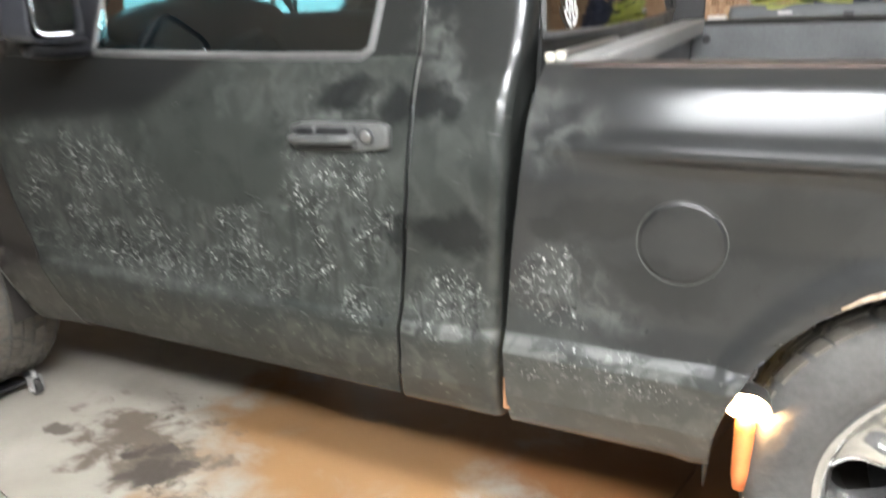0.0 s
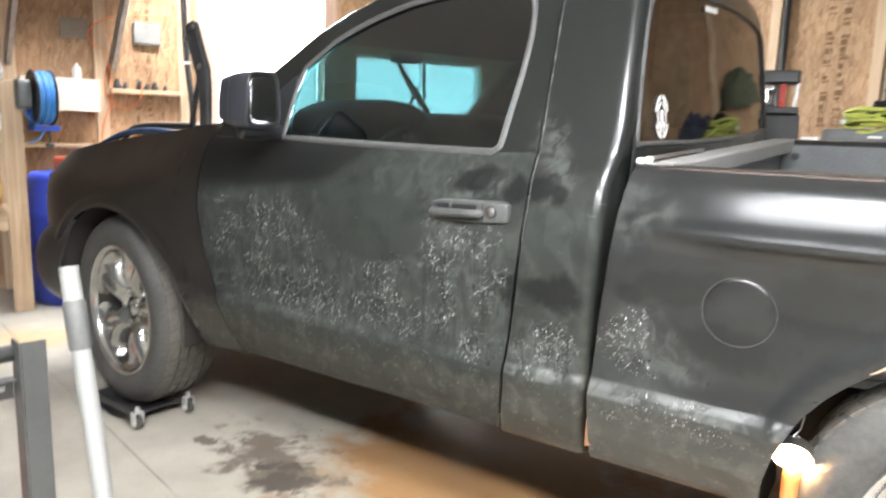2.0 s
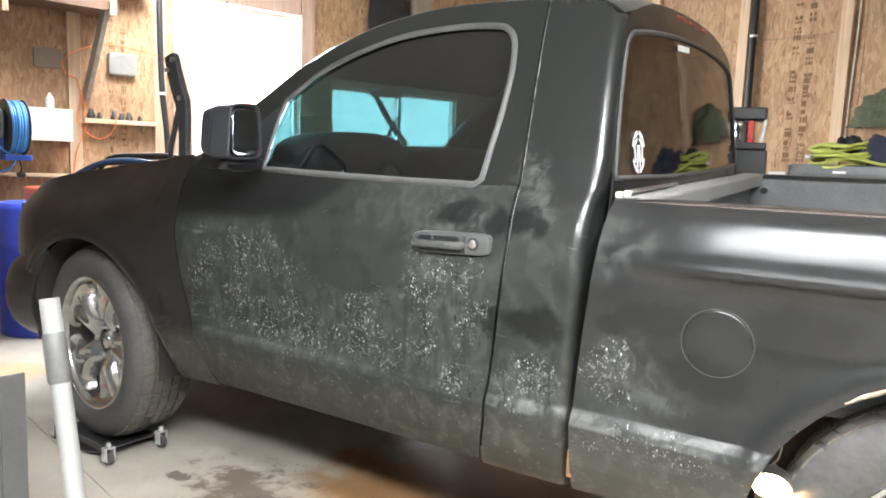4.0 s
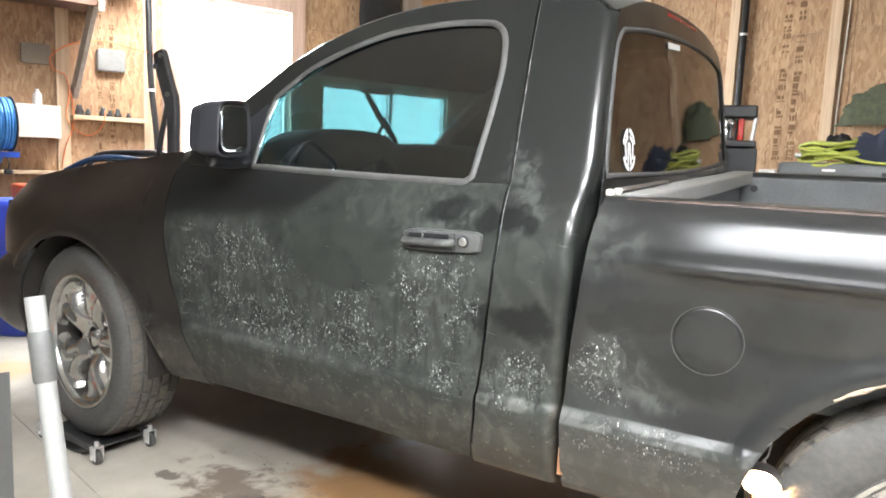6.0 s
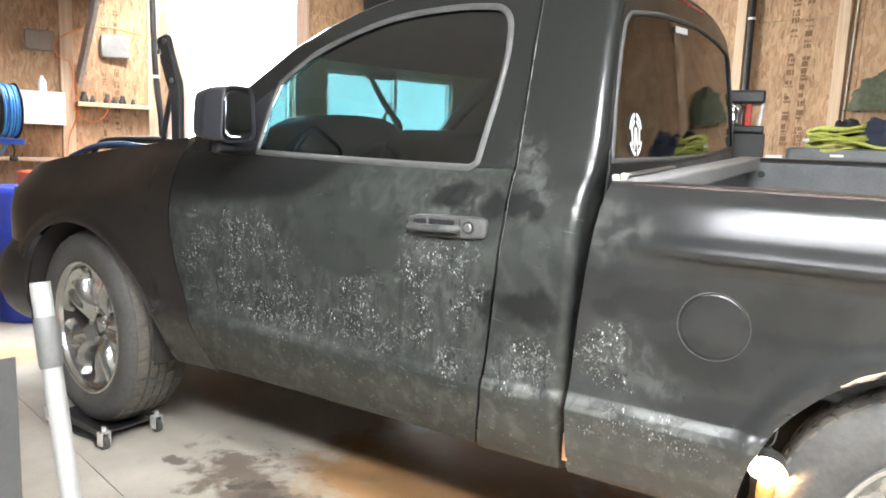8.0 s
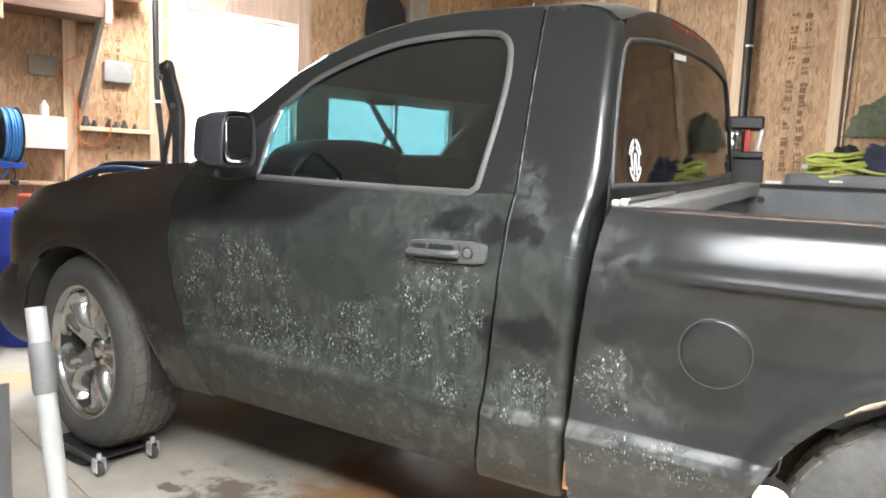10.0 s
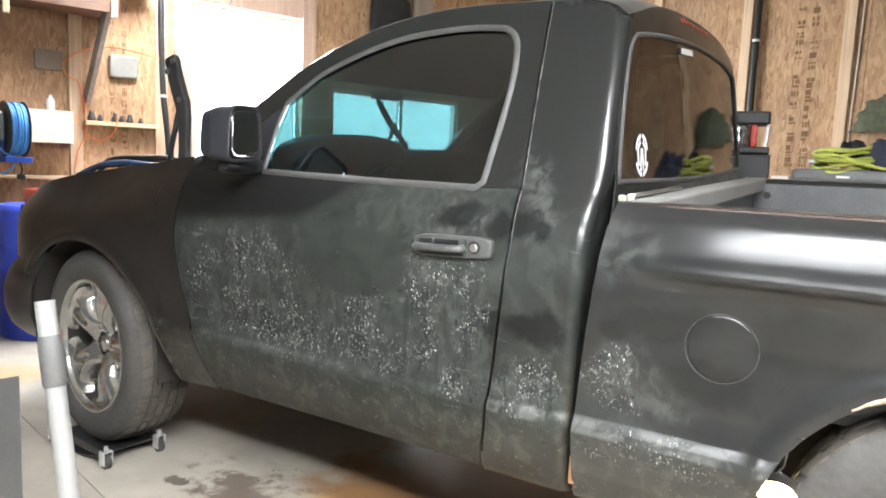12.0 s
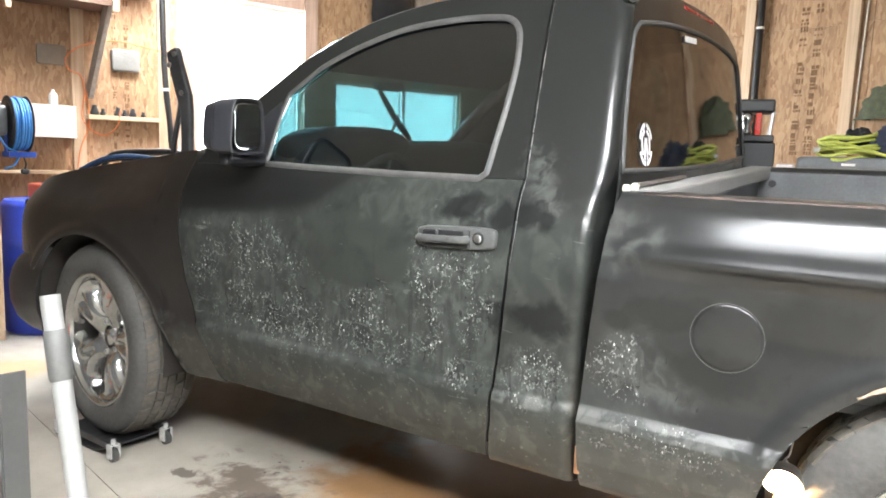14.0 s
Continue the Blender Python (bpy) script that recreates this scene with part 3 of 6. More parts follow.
def tube(bm, pts, r, seg=10, caps=True):
    """A round bar along a line of points; r is one radius or one for each point."""
    pts = [Vector(p) for p in pts]
    rs = r if isinstance(r, (list, tuple)) else [r] * len(pts)
    rings = []
    side = None
    for i, p in enumerate(pts):
        d = (pts[min(i + 1, len(pts) - 1)] - pts[max(i - 1, 0)]).normalized()
        if side is None:
            side = d.orthogonal().normalized()
        side = (side - d * side.dot(d)).normalized()
        up = d.cross(side)
        rings.append([bm.verts.new(p + rs[i] * (math.cos(a) * side + math.sin(a) * up)) for a in (2 * math.pi * k / seg for k in range(seg))])
    for a, b2 in zip(rings, rings[1:]):
        for k in range(seg):
            bm.faces.new((a[k], a[(k + 1) % seg], b2[(k + 1) % seg], b2[k]))
    if caps:
        bm.faces.new(rings[0][::-1])
        bm.faces.new(rings[-1])
    return bm


def smooth_line(pts, n=6):
    """More points along a line, by Catmull-Rom."""
    P = [Vector(p) for p in pts]
    out = []
    for i in range(len(P) - 1):
        a, b2, c, d = P[max(i - 1, 0)], P[i], P[i + 1], P[min(i + 2, len(P) - 1)]
        for k in range(n):
            t = k / n
            out.append(0.5 * (2 * b2 + (c - a) * t + (2 * a - 5 * b2 + 4 * c - d) * t * t + (3 * b2 - a - 3 * c + d) * t ** 3))
    out.append(P[-1])
    return out


def lathe(bm, profile, seg=48, m=None, closed=False):
    """Turns a profile of (radius, height) about z."""
    rings = []
    for r, h in profile:
        ring = []
        for k in range(seg):
            a = 2 * math.pi * k / seg
            co = Vector((r * math.cos(a), r * math.sin(a), h))
            ring.append(bm.verts.new(m @ co if m is not None else co))
        rings.append(ring)
    pairs = list(zip(rings, rings[1:]))
    if closed:
        pairs.append((rings[-1], rings[0]))
    for a, b2 in pairs:
        for k in range(seg):
            bm.faces.new((a[k], a[(k + 1) % seg], b2[(k + 1) % seg], b2[k]))
    return bm


def sheet(bm, nu, nv, f):
    """A grid of nu by nv faces through f(u, v), u and v from 0 to 1."""
    g = [[bm.verts.new(f(i / nu, j / nv)) for j in range(nv + 1)] for i in range(nu + 1)]
    for i in range(nu):
        for j in range(nv):
            bm.faces.new((g[i][j], g[i + 1][j], g[i + 1][j + 1], g[i][j + 1]))
    return bm


def curve_at(table, x):
    """Straight steps through a table of (x, y)."""
    if x <= table[0][0]:
        return table[0][1]
    for (a, b2), (c, d) in zip(table, table[1:]):
        if x <= c:
            return b2 + (d - b2) * (x - a) / (c - a)
    return table[-1][1]


def soft_at(table, x):
    """The same with eased corners."""
    w = 0.03
    return sum(curve_at(table, x + k * w) for k in (-1, -0.5, 0, 0.5, 1)) / 5


# ---- room ----
ROOM_L, ROOM_R, ROOM_BACK, CEIL = -5.2, 3.98, -9.6, 3.35
WIN1 = (-0.03, 1.2, 0.96, 2.55)
WIN2 = (1.3, 1.3, 2.85, 1.97)


def cut(rect, holes):
    """A rectangle less some rectangular holes, as smaller rectangles."""
    rects = [rect]
    for hx0, hz0, hx1, hz1 in holes:
        left = []
        for x0, z0, x1, z1 in rects:
            if hx0 >= x1 or hx1 <= x0 or hz0 >= z1 or hz1 <= z0:
                left.append((x0, z0, x1, z1))
                continue
            a, c = max(x0, hx0), min(x1, hx1)
            if x0 < a:
                left.append((x0, z0, a, z1))
            if c < x1:
                left.append((c, z0, x1, z1))
            if z0 < hz0:
                left.append((a, z0, c, hz0))
            if hz1 < z1:
                left.append((a, hz1, c, z1))
        rects = left
    return rects


def wall(name, label, length, holes, place, clad=None):
    """A framed wall 0.12 m thick whose room side is y = 0, sheathed with OSB sheets 1.22 m wide."""
    bm = bmesh.new()
    for x0, z0, x1, z1 in cut((0, 0, length, CEIL), holes):
        box(bm, x0, 0.012, z0, x1, 0.13, z1)
    w = part(name, bm, PINE)
    tagged(w, label, "wall", kind="structure")
    w.matrix_world = place
    x = 0.0
    while x < length:
        for z0, z1 in ((0.0, 2.44), (2.444, CEIL)):
            for a, c, e, f in cut((x + 0.0015, z0, min(x + 1.2175, length), z1), holes):
                s = part("osb_sheet" if clad is None else "board", boxed(a, 0.0, c, e, 0.011, f), clad or OSB, w)
        x += 1.22
    return w


def at_room(x, y, z, rz=0):
    return ROOM @ pose(x, y, z, 0, 0, rz)


wall_front = wall("wall_front", "raw OSB sheathed garage wall with two windows", ROOM_R - ROOM_L,
                  [(a - ROOM_L, b, c - ROOM_L, d) for a, b, c, d in (WIN1, WIN2)], at_room(ROOM_L, 0, 0))
wall_side = wall("wall_side", "raw OSB sheathed garage wall with bare battens", -ROOM_BACK, [], at_room(ROOM_R, 0, 0, -90))
wall_back = wall("wall_back", "plain grey boarded wall closing the garage", ROOM_R - ROOM_L, [], at_room(ROOM_R, ROOM_BACK, 0, 180), PAINTED)
wall_near = wall("wall_near", "plain grey boarded wall closing the garage", -ROOM_BACK, [], at_room(ROOM_L, ROOM_BACK, 0, 90), PAINTED)
ceiling = tagged(part("ceiling", boxed(ROOM_L - 0.2, ROOM_BACK - 0.2, CEIL, ROOM_R + 0.2, 0.2, CEIL + 0.1), CEILWHITE), "pale boarded garage ceiling", "ceiling", kind="structure")
ceiling.matrix_world = ROOM

# floor: poured slabs with narrow sawn joints
floor = tagged(part("floor", boxed(-9, -9, -0.2, 12, 12, -0.012), CONCRETE), "stained pale concrete garage floor", "floor", kind="structure")
JOINT = pose(-0.52, 0.01, 0, 0, 0, -13)
for a, c in ((-7.0, -0.002), (0.002, 8.0)):
    for e, f in ((-7.0, -2.002), (-1.998, 2.9), (2.904, 9.0)):
        bm = boxed(e, a, -0.03, f, c, 0.0, m=JOINT)
        part("slab", bm, CONCRETE, floor)


def window(name, rect, label, mullions):
    x0, z0, x1, z1 = rect
    w = thing(name, label, "window", kind="structure", place=ROOM)
    fr = 0.035
    for a, b2, c, d in ((x0, z0, x0 + fr, z1), (x1 - fr, z0, x1, z1), (x0 + fr, z0, x1 - fr, z0 + fr), (x0 + fr, z1 - fr, x1 - fr, z1)):
        part("window_frame", boxed(a, 0.03, b2, c, 0.09, d), WHITEPL, w)
    for mx in mullions:
        part("mullion", boxed(mx - 0.02, 0.03, z0 + fr, mx + 0.02, 0.09, z1 - fr), WHITEPL, w)
    pane = part("pane", sheet(bmesh.new(), 1, 1, lambda u, v: (x0 + fr + (x1 - x0 - 2 * fr) * u, 0.055, z0 + fr + (z1 - z0 - 2 * fr) * v)), CLEAR_GLASS, w)
    pane.visible_shadow = False
    return w


window("window_1", WIN1, "bright square window with pink-toned pine trim", [])
window("window_2", WIN2, "low wide window of two bright panes", [2.12])
sky_back = tagged(part("backdrop", boxed(-3, 1.2, -0.5, 6, 1.25, 4.5), DAYLIGHT), "white overcast daylight outside the windows", "backdrop", kind="structure")
sky_back.matrix_world = ROOM


def trim_board(name, x0, z0, x1, z1, m=TRIM, deep=0.02, place=ROOM, y=0.0, label="bare pine board nailed to the OSB wall"):
    ob = part(name, boxed(x0, y - deep, z0, x1, y - 0.001, z1), m, bevel=0.003)
    tagged(ob, label, "trim", kind="structure")
    ob.matrix_world = place
    return ob


trim_board("trim", -0.19, 0.0, -0.035, CEIL, TRIM, 0.03)
trim_board("trim", 0.965, 0.0, 1.10, CEIL, TRIM, 0.03)
trim_board("trim", -0.03, 2.555, 0.96, 2.78, TRIM, 0.028)
trim_board("trim", -0.34, 0.0, -0.245, CEIL, PINE, 0.025)
trim_board("trim", -0.98, 0.0, -0.89, CEIL, PINE, 0.04)
trim_board("trim", -1.6, 0.0, -1.51, CEIL, PINE, 0.04)
trim_board("trim", -2.2, 0.0, -2.11, CEIL, PINE, 0.04)
trim_board("trim", 2.18, 2.0, 2.42, CEIL, GREYWOOD, 0.05)
SIDE = at_room(ROOM_R, 0, 0, -90)
for sx in (1.02, 1.66, 2.61, 3.48, 4.35, 5.2):
    trim_board("trim", sx, 0.0, sx + 0.09, CEIL, PINE, 0.038, SIDE)
trim_board("trim", 0.1, 2.72, 1.0, 2.95, PINE_X, 0.03, SIDE)


# ---- pickup truck: nose towards -x, driver's side at y = 0 ----
HUB_F, HUB_R, WIDE = (0.0, 0.437), (3.15, 0.42), 2.02
truck = thing("pickup_truck", "black regular-cab pickup truck, paint sanded and chipped, hood removed", "pickup truck")

LOW = [(0.40, 0.075), (0.43, 0.05), (0.50, 0.022), (0.60, 0.002), (0.622, 0.0), (0.634, 0.001), (0.648, 0.009), (0.70, 0.014), (0.80, 0.009), (0.92, 0.002), (1.0, 0.0),
       (1.08, 0.012), (1.15, 0.034), (1.20, 0.060), (1.24, 0.088)]


def body_y(z):
    """How far in the cab's side lies at a height."""
    if z > 1.24:
        return 0.088 + (z - 1.24) * 0.36 + 0.05 * max(0, z - 1.62) ** 1.2
    return curve_at(LOW, z)


def fender_y(x, z):
    k = max(0.0, min(1.0, (0.62 - x) / 0.75))
    k = k * k * (3 - 2 * k)
    high = [(0.3, 0.05), (0.45, 0.02), (0.62, 0.0), (0.9, 0.0), (0.98, 0.012), (1.03, 0.045), (1.08, 0.10), (1.14, 0.15), (1.20, 0.19), (1.3, 0.24)]
    y = (1 - k) * body_y(z) + k * (soft_at(high, z) - 0.012)
    nose = max(0.0, (-0.35 - x) / 0.5)
    return y + 0.28 * nose ** 2.2


def bed_y(x, z):
    k = max(0.0, min(1.0, (x - 2.26) / 0.34))
    k = k * k * (3 - 2 * k)
    plain = [(0.40, 0.075), (0.43, 0.05), (0.5, 0.022), (0.60, 0.000), (0.616, -0.004), (0.636, 0.001), (0.660, 0.013), (0.72, 0.020), (0.9, 0.004), (1.0, 0.0), (1.10, 0.014), (1.17, 0.042), (1.205, 0.062)]
    bulge = [(0.40, 0.075), (0.43, 0.05), (0.5, 0.022), (0.60, 0.000), (0.616, -0.004), (0.636, 0.001), (0.660, 0.013), (0.72, 0.020), (0.9, 0.022), (1.02, 0.010), (1.05, -0.008), (1.060, -0.022), (1.067, -0.0265), (1.073, -0.0255), (1.080, -0.0225), (1.092, -0.0205), (1.11, -0.0185), (1.13, -0.0125), (1.15, -0.0055), (1.168, 0.002), (1.183, 0.011), (1.195, 0.027), (1.205, 0.055)]
    return (1 - k) * curve_at(plain, z) + k * curve_at(bulge, z)


def arch_z(x, hub, r):
    d = r * r - (x - hub[0]) ** 2
    return hub[1] + math.sqrt(d) if d > 0 else -1.0


def mirrored(bm):
    """The same panel on the passenger's side."""
    for v in bm.verts:
        v.co.y = WIDE - v.co.y
    return bm


def row_z(v, lo, hi):
    """Heights from lo to hi, crowded about the pressed ledge."""
    a, b2 = 0.59, 0.66
    if v < 0.2:
        return lo + (a - lo) * v / 0.2
    if v < 0.45:
        return a + (b2 - a) * (v - 0.2) / 0.25
    return b2 + (hi - b2) * (v - 0.45) / 0.55


# front fender
FENDER_TOP = [(-0.82, 0.96), (-0.78, 1.02), (-0.58, 1.11), (-0.29, 1.17), (0.11, 1.225), (0.34, 1.245), (0.45, 1.262), (0.56, 1.278), (0.72, 1.285)]
FENDER_GAP = [(0.40, 0.815), (0.53, 0.76), (0.69, 0.69), (0.79, 0.65), (0.96, 0.62), (1.3, 0.615)]
DOOR_GAP = [(0.40, 1.950), (0.47, 1.962), (0.56, 1.977), (0.67, 1.986), (0.80, 2.000), (0.96, 2.017), (1.09, 2.026), (1.26, 2.016), (1.36, 2.010), (1.5, 2.002), (1.66, 1.993), (1.8, 1.988)]
BED_GAP_REAR = [(0.40, 2.240), (0.61, 2.243), (0.72, 2.247), (0.84, 2.258), (0.96, 2.272), (1.108, 2.286), (1.19, 2.296), (1.21, 2.302)]
BED_GAP = [(0.40, 2.218), (0.64, 2.220), (0.79, 2.226), (1.01, 2.236), (1.24, 2.244)]


def fender_sheet():
    bm = bmesh.new()
    xs = sorted(set([-0.745 + 0.025 * i for i in range(12)] + [0.0 + 0.475 * math.sin(radians(a)) for a in range(-90, 91, 5)] + [0.50, 0.55, 0.612]))
    nv = 30
    cols = []
    for x in xs:
        zt = soft_at(FENDER_TOP, x)
        if x > 0.474:
            zb = 0.405
        elif x < -0.43:
            zb = 0.785
        else:
            zb = arch_z(x, HUB_F, 0.475)
            if x < -0.36:
                zb = max(zb, 0.72)
        col = []
        for j in range(nv + 1):
            z = zb + (zt - zb) * j / nv
            k = max(0.0, (x - 0.30) / 0.312)
            xx = x + k * (curve_at(FENDER_GAP, z) - 0.612 - 0.004)
            if 0.36 < x <= 0.4749 and zb < 0.75:
                xx = max(xx, x)
            y = fender_y(x, z)
            lip = math.hypot(x, z - HUB_F[1])
            if lip < 0.53 and x < 0.56:
                y -= 0.012 * max(0, 1 - abs(lip - 0.495) / 0.035)
            col.append(bm.verts.new((xx, y, z)))
        cols.append(col)
    for a, b2 in zip(cols, cols[1:]):
        for j in range(nv):
            bm.faces.new((a[j], b2[j], b2[j + 1], a[j + 1]))
    return bm


part("front_fender", fender_sheet(), FENDER_PAINT, truck, "dull brownish-black fender", True, 0.006)
part("front_fender", mirrored(fender_sheet()), FENDER_PAINT, truck, "", True, 0.006)


# door skin
def door_sheet():
    return sheet(bmesh.new(), 40, 60, lambda u, v: (lambda z: (curve_at(FENDER_GAP, z) + 0.004 + (curve_at(DOOR_GAP, z) - curve_at(FENDER_GAP, z) - 0.008) * u, body_y(z) , z))(row_z(v, 0.425, 1.232)))


door = part("door", door_sheet(), DOOR_PAINT, truck, "sanded black door with chalky chips", True, 0.008)
part("door", mirrored(door_sheet()), CAB_PAINT, truck, "", True, 0.008)

# cab corner behind the door, rounded into the back of the cab
ROOF_EDGE = [(1.03, 1.588), (1.13, 1.643), (1.25, 1.698), (1.38, 1.742), (1.56, 1.775), (1.72, 1.785), (1.90, 1.782), (2.0, 1.779), (2.10, 1.774), (2.17, 1.755), (2.205, 1.722)]


def back_x(y, z):
    s = (y - WIDE / 2) / 0.85
    lean = 0.10 * max(0, z - 1.26) + 0.5 * max(0, z - 1.68) ** 2 * 2
    return 2.262 - lean + 0.03 * (1 - s * s)


def corner_sheet():
    """From the door gap round the rear corner to the rear window's side."""
    def f(u, v):
        z = row_z(v, 0.41, 1.80)
        x0 = curve_at(DOOR_GAP, z) + 0.005
        w = max(0.0, min(1.0, (z - 1.18) / 0.14))
        x1 = (1 - w) * curve_at(BED_GAP, z) + w * (back_x(body_y(z) + 0.03, z) - 0.001)
        r = 0.025 + 0.007 * max(0, min(1, (z - 1.1) / 0.2))
        flat = x1 - r - x0
        arc = r * math.pi / 2
        tail = 0.10
        d = u * (flat + arc + tail)
        if d < flat:
            x, inset = x0 + d, 0.0
        elif d < flat + arc:
            a = (d - flat) / r
            x, inset = x0 + flat + r * math.sin(a), r * (1 - math.cos(a))
        else:
            x, inset = x1, r + d - flat - arc
        z = min(z, curve_at(ROOF_EDGE, min(x, 2.205)) - 0.001)
        return (x, body_y(z) + inset, z)
    return sheet(bmesh.new(), 44, 90, f)


part("cab_corner", corner_sheet(), CAB_PAINT, truck, "black cab corner with worn patches", True, 0.006)
part("cab_corner", mirrored(corner_sheet()), CAB_PAINT, truck, "", True, 0.006)

# bare metal showing along the cab's edge of the door gap
bm = bmesh.new()
rgap = random.Random(12)
zs = [1.0 + 0.02 * k for k in range(40)]
tube(bm, [(curve_at(DOOR_GAP, z) + 0.0045, body_y(z) - 0.0035, z) for z in zs], [0.0004 + 0.0016 * rgap.random() ** 2 * min(1, max(0.1, (z - 1.05) * 4)) for z in zs], 6)
part("chipped_edge", bm, mat("bare_edge", (0.22, 0.22, 0.21), 0.45, 0.3, 40, 0.6, 0.1), truck, "paint chipped off along the door gap", True)

# door window: opening, frame, trim, glass
WIN_IN = [(1.005, 1.247), (1.006, 1.32), (1.010, 1.40), (1.03, 1.485), (1.137, 1.567), (1.25, 1.621), (1.361, 1.661), (1.47, 1.689), (1.581, 1.703), (1.72, 1.710), (1.832, 1.704), (1.866, 1.694), (1.890, 1.672),
          (1.903, 1.64), (1.911, 1.58), (1.912, 1.53), (1.908, 1.44), (1.898, 1.34), (1.893, 1.285), (1.889, 1.250), (1.870, 1.236), (1.60, 1.237), (1.30, 1.241)]
WIN_OUT = [(0.63, 1.2335), (0.70, 1.318), (0.78, 1.395), (0.885, 1.480), (1.03, 1.588), (1.13, 1.643), (1.25, 1.698), (1.38, 1.742), (1.56, 1.775), (1.72, 1.785), (1.90, 1.782), (1.94, 1.781), (1.984, 1.779),
           (1.986, 1.75), (1.990, 1.66), (1.995, 1.57), (2.001, 1.47), (2.0085, 1.34), (2.0125, 1.27), (2.0135, 1.2335), (1.97, 1.2335), (1.60, 1.2335), (1.20, 1.2335)]


def side_point(x, z, out=0.0):
    return (x, body_y(z) - out, z)


def dense(loop, n=5):
    P = [Vector((x, 0, z)) for x, z in loop]
    res = []
    L = len(P)
    for i in range(L):
        a, b2, c, d = P[(i - 1) % L], P[i], P[(i + 1) % L], P[(i + 2) % L]
        for k in range(n):
            t = k / n
            q = b2.lerp(c, t)
            if (b2 - a).angle(c - b2, 0) < 0.5 and (c - b2).angle(d - c, 0) < 0.5:
                q = 0.5 * (2 * b2 + (c - a) * t + (2 * a - 5 * b2 + 4 * c - d) * t * t + (3 * b2 - a - 3 * c + d) * t ** 3)
            res.append((q.x, q.z))
    return res


def ring_between(inner, outer, steps, f):
    bm = bmesh.new()
    rows = []
    for s in range(steps + 1):
        k = s / steps
        rows.append([bm.verts.new(f(a[0] + (c[0] - a[0]) * k, a[1] + (c[1] - a[1]) * k, k)) for a, c in zip(inner, outer)])
    n = len(inner)
    for a, c in zip(rows, rows[1:]):
        for i in range(n):
            bm.faces.new((a[i], a[(i + 1) % n], c[(i + 1) % n], c[i]))
    return bm


def swollen(loop, d):
    cx, cz = sum(p[0] for p in loop) / len(loop), sum(p[1] for p in loop) / len(loop)
    n = len(loop)
    out = []
    for i, (x, z) in enumerate(loop):
        tx, tz = loop[(i + 1) % n][0] - loop[i - 1][0], loop[(i + 1) % n][1] - loop[i - 1][1]
        L = math.hypot(tx, tz) or 1
        nx, nz = -tz / L, tx / L
        if nx * (x - cx) + nz * (z - cz) < 0:
            nx, nz = -nx, -nz
        out.append((x + d * nx, z + d * nz))
    return out


INNER, OUTER = dense(WIN_IN), dense(WIN_OUT)


def frame_sheet():
    return ring_between(swollen(INNER, 0.012), OUTER, 5, lambda x, z, k: side_point(x, z))


def strip_sheet():
    return ring_between(swollen(INNER, -0.004), swollen(INNER, 0.013), 4, lambda x, z, k: side_point(x, z, 0.004 + 0.008 * math.sin(math.pi * k)))


def glass_sheet():
    bm = bmesh.new()
    vs = [bm.verts.new(side_point(x, z, -0.003)) for x, z in INNER]
    mid = bm.verts.new(side_point(1.5, 1.46, 0.004))
    for i in range(len(vs)):
        bm.faces.new((vs[i], vs[(i + 1) % len(vs)], mid))
    return bm


for flip in (False, True):
    fx = mirrored if flip else (lambda bm: bm)
    part("window_surround", fx(frame_sheet()), CAB_PAINT, truck, "", True, 0.01)
    part("weatherstrip", fx(strip_sheet()), GREYTRIM, truck, "worn grey rubber window seal", True, 0.004)
    g = part("door_glass", fx(glass_sheet()), TEAL_GLASS, truck, "teal-tinted door glass", True)
    g.visible_shadow = False


# roof: closes the two sides above the drip line, with a rounded shoulder


def roof_f(u, v):
    x = 1.03 + (2.205 - 1.03) * u
    ze = soft_at(ROOF_EDGE, x) if 1.1 < x < 2.08 else curve_at(ROOF_EDGE, x)
    back = 0.015 * max(0, (x - 2.0) / 0.205)
    turn_in = max(0.0, min(1.0, (x + back - 2.19) / 0.032))
    ye = body_y(ze) + 0.032 * (1 - math.sqrt(1 - turn_in ** 2))
    s = 2 * v - 1
    y = WIDE / 2 + s * (WIDE / 2 - ye)
    crown = 0.056 * min(1, max(0, (x - 1.03) / 0.35)) + 0.013 * max(0, (x - 2.05) / 0.155)
    return (x - 0.02 * (1 - s * s) * (1 if x < 1.3 else 0) + back, y, ze + crown * (1 - abs(s) ** 3.2))


part("roof", sheet(bmesh.new(), 44, 40, roof_f), CAB_PAINT, truck, "black roof with a worn edge", True, 0.008)


def shield_f(u, v):
    """The windshield, from the cowl up to the roof."""
    x = 0.60 + (1.03 - 0.60) * v
    z = 1.225 + (1.588 - 1.225) * v ** 0.95
    s = 2 * u - 1
    ye = body_y(z) + 0.05
    return (x - 0.22 * (1 - s * s) * (1 - v) - 0.02 * (1 - s * s) * v, WIDE / 2 + s * (WIDE / 2 - ye), z + 0.05 * (1 - s * s) * v)


ws = part("windshield", sheet(bmesh.new(), 24, 12, shield_f), SHIELD_GLASS, truck, "pale blue-green windshield", True)
ws.visible_shadow = False
for flip in (False, True):
    bm = bmesh.new()
    pts = [(0.60, 0.10, 1.235), (0.70, 0.135, 1.33), (0.80, 0.165, 1.415), (0.90, 0.195, 1.49), (1.04, 0.235, 1.592), (1.18, 0.262, 1.668)]
    tube(bm, smooth_line([(x, y + 0.035, z - 0.005) for x, y, z in pts], 4), 0.036, 10)
    part("a_pillar", mirrored(bm) if flip else bm, CAB_PAINT, truck, "", True)

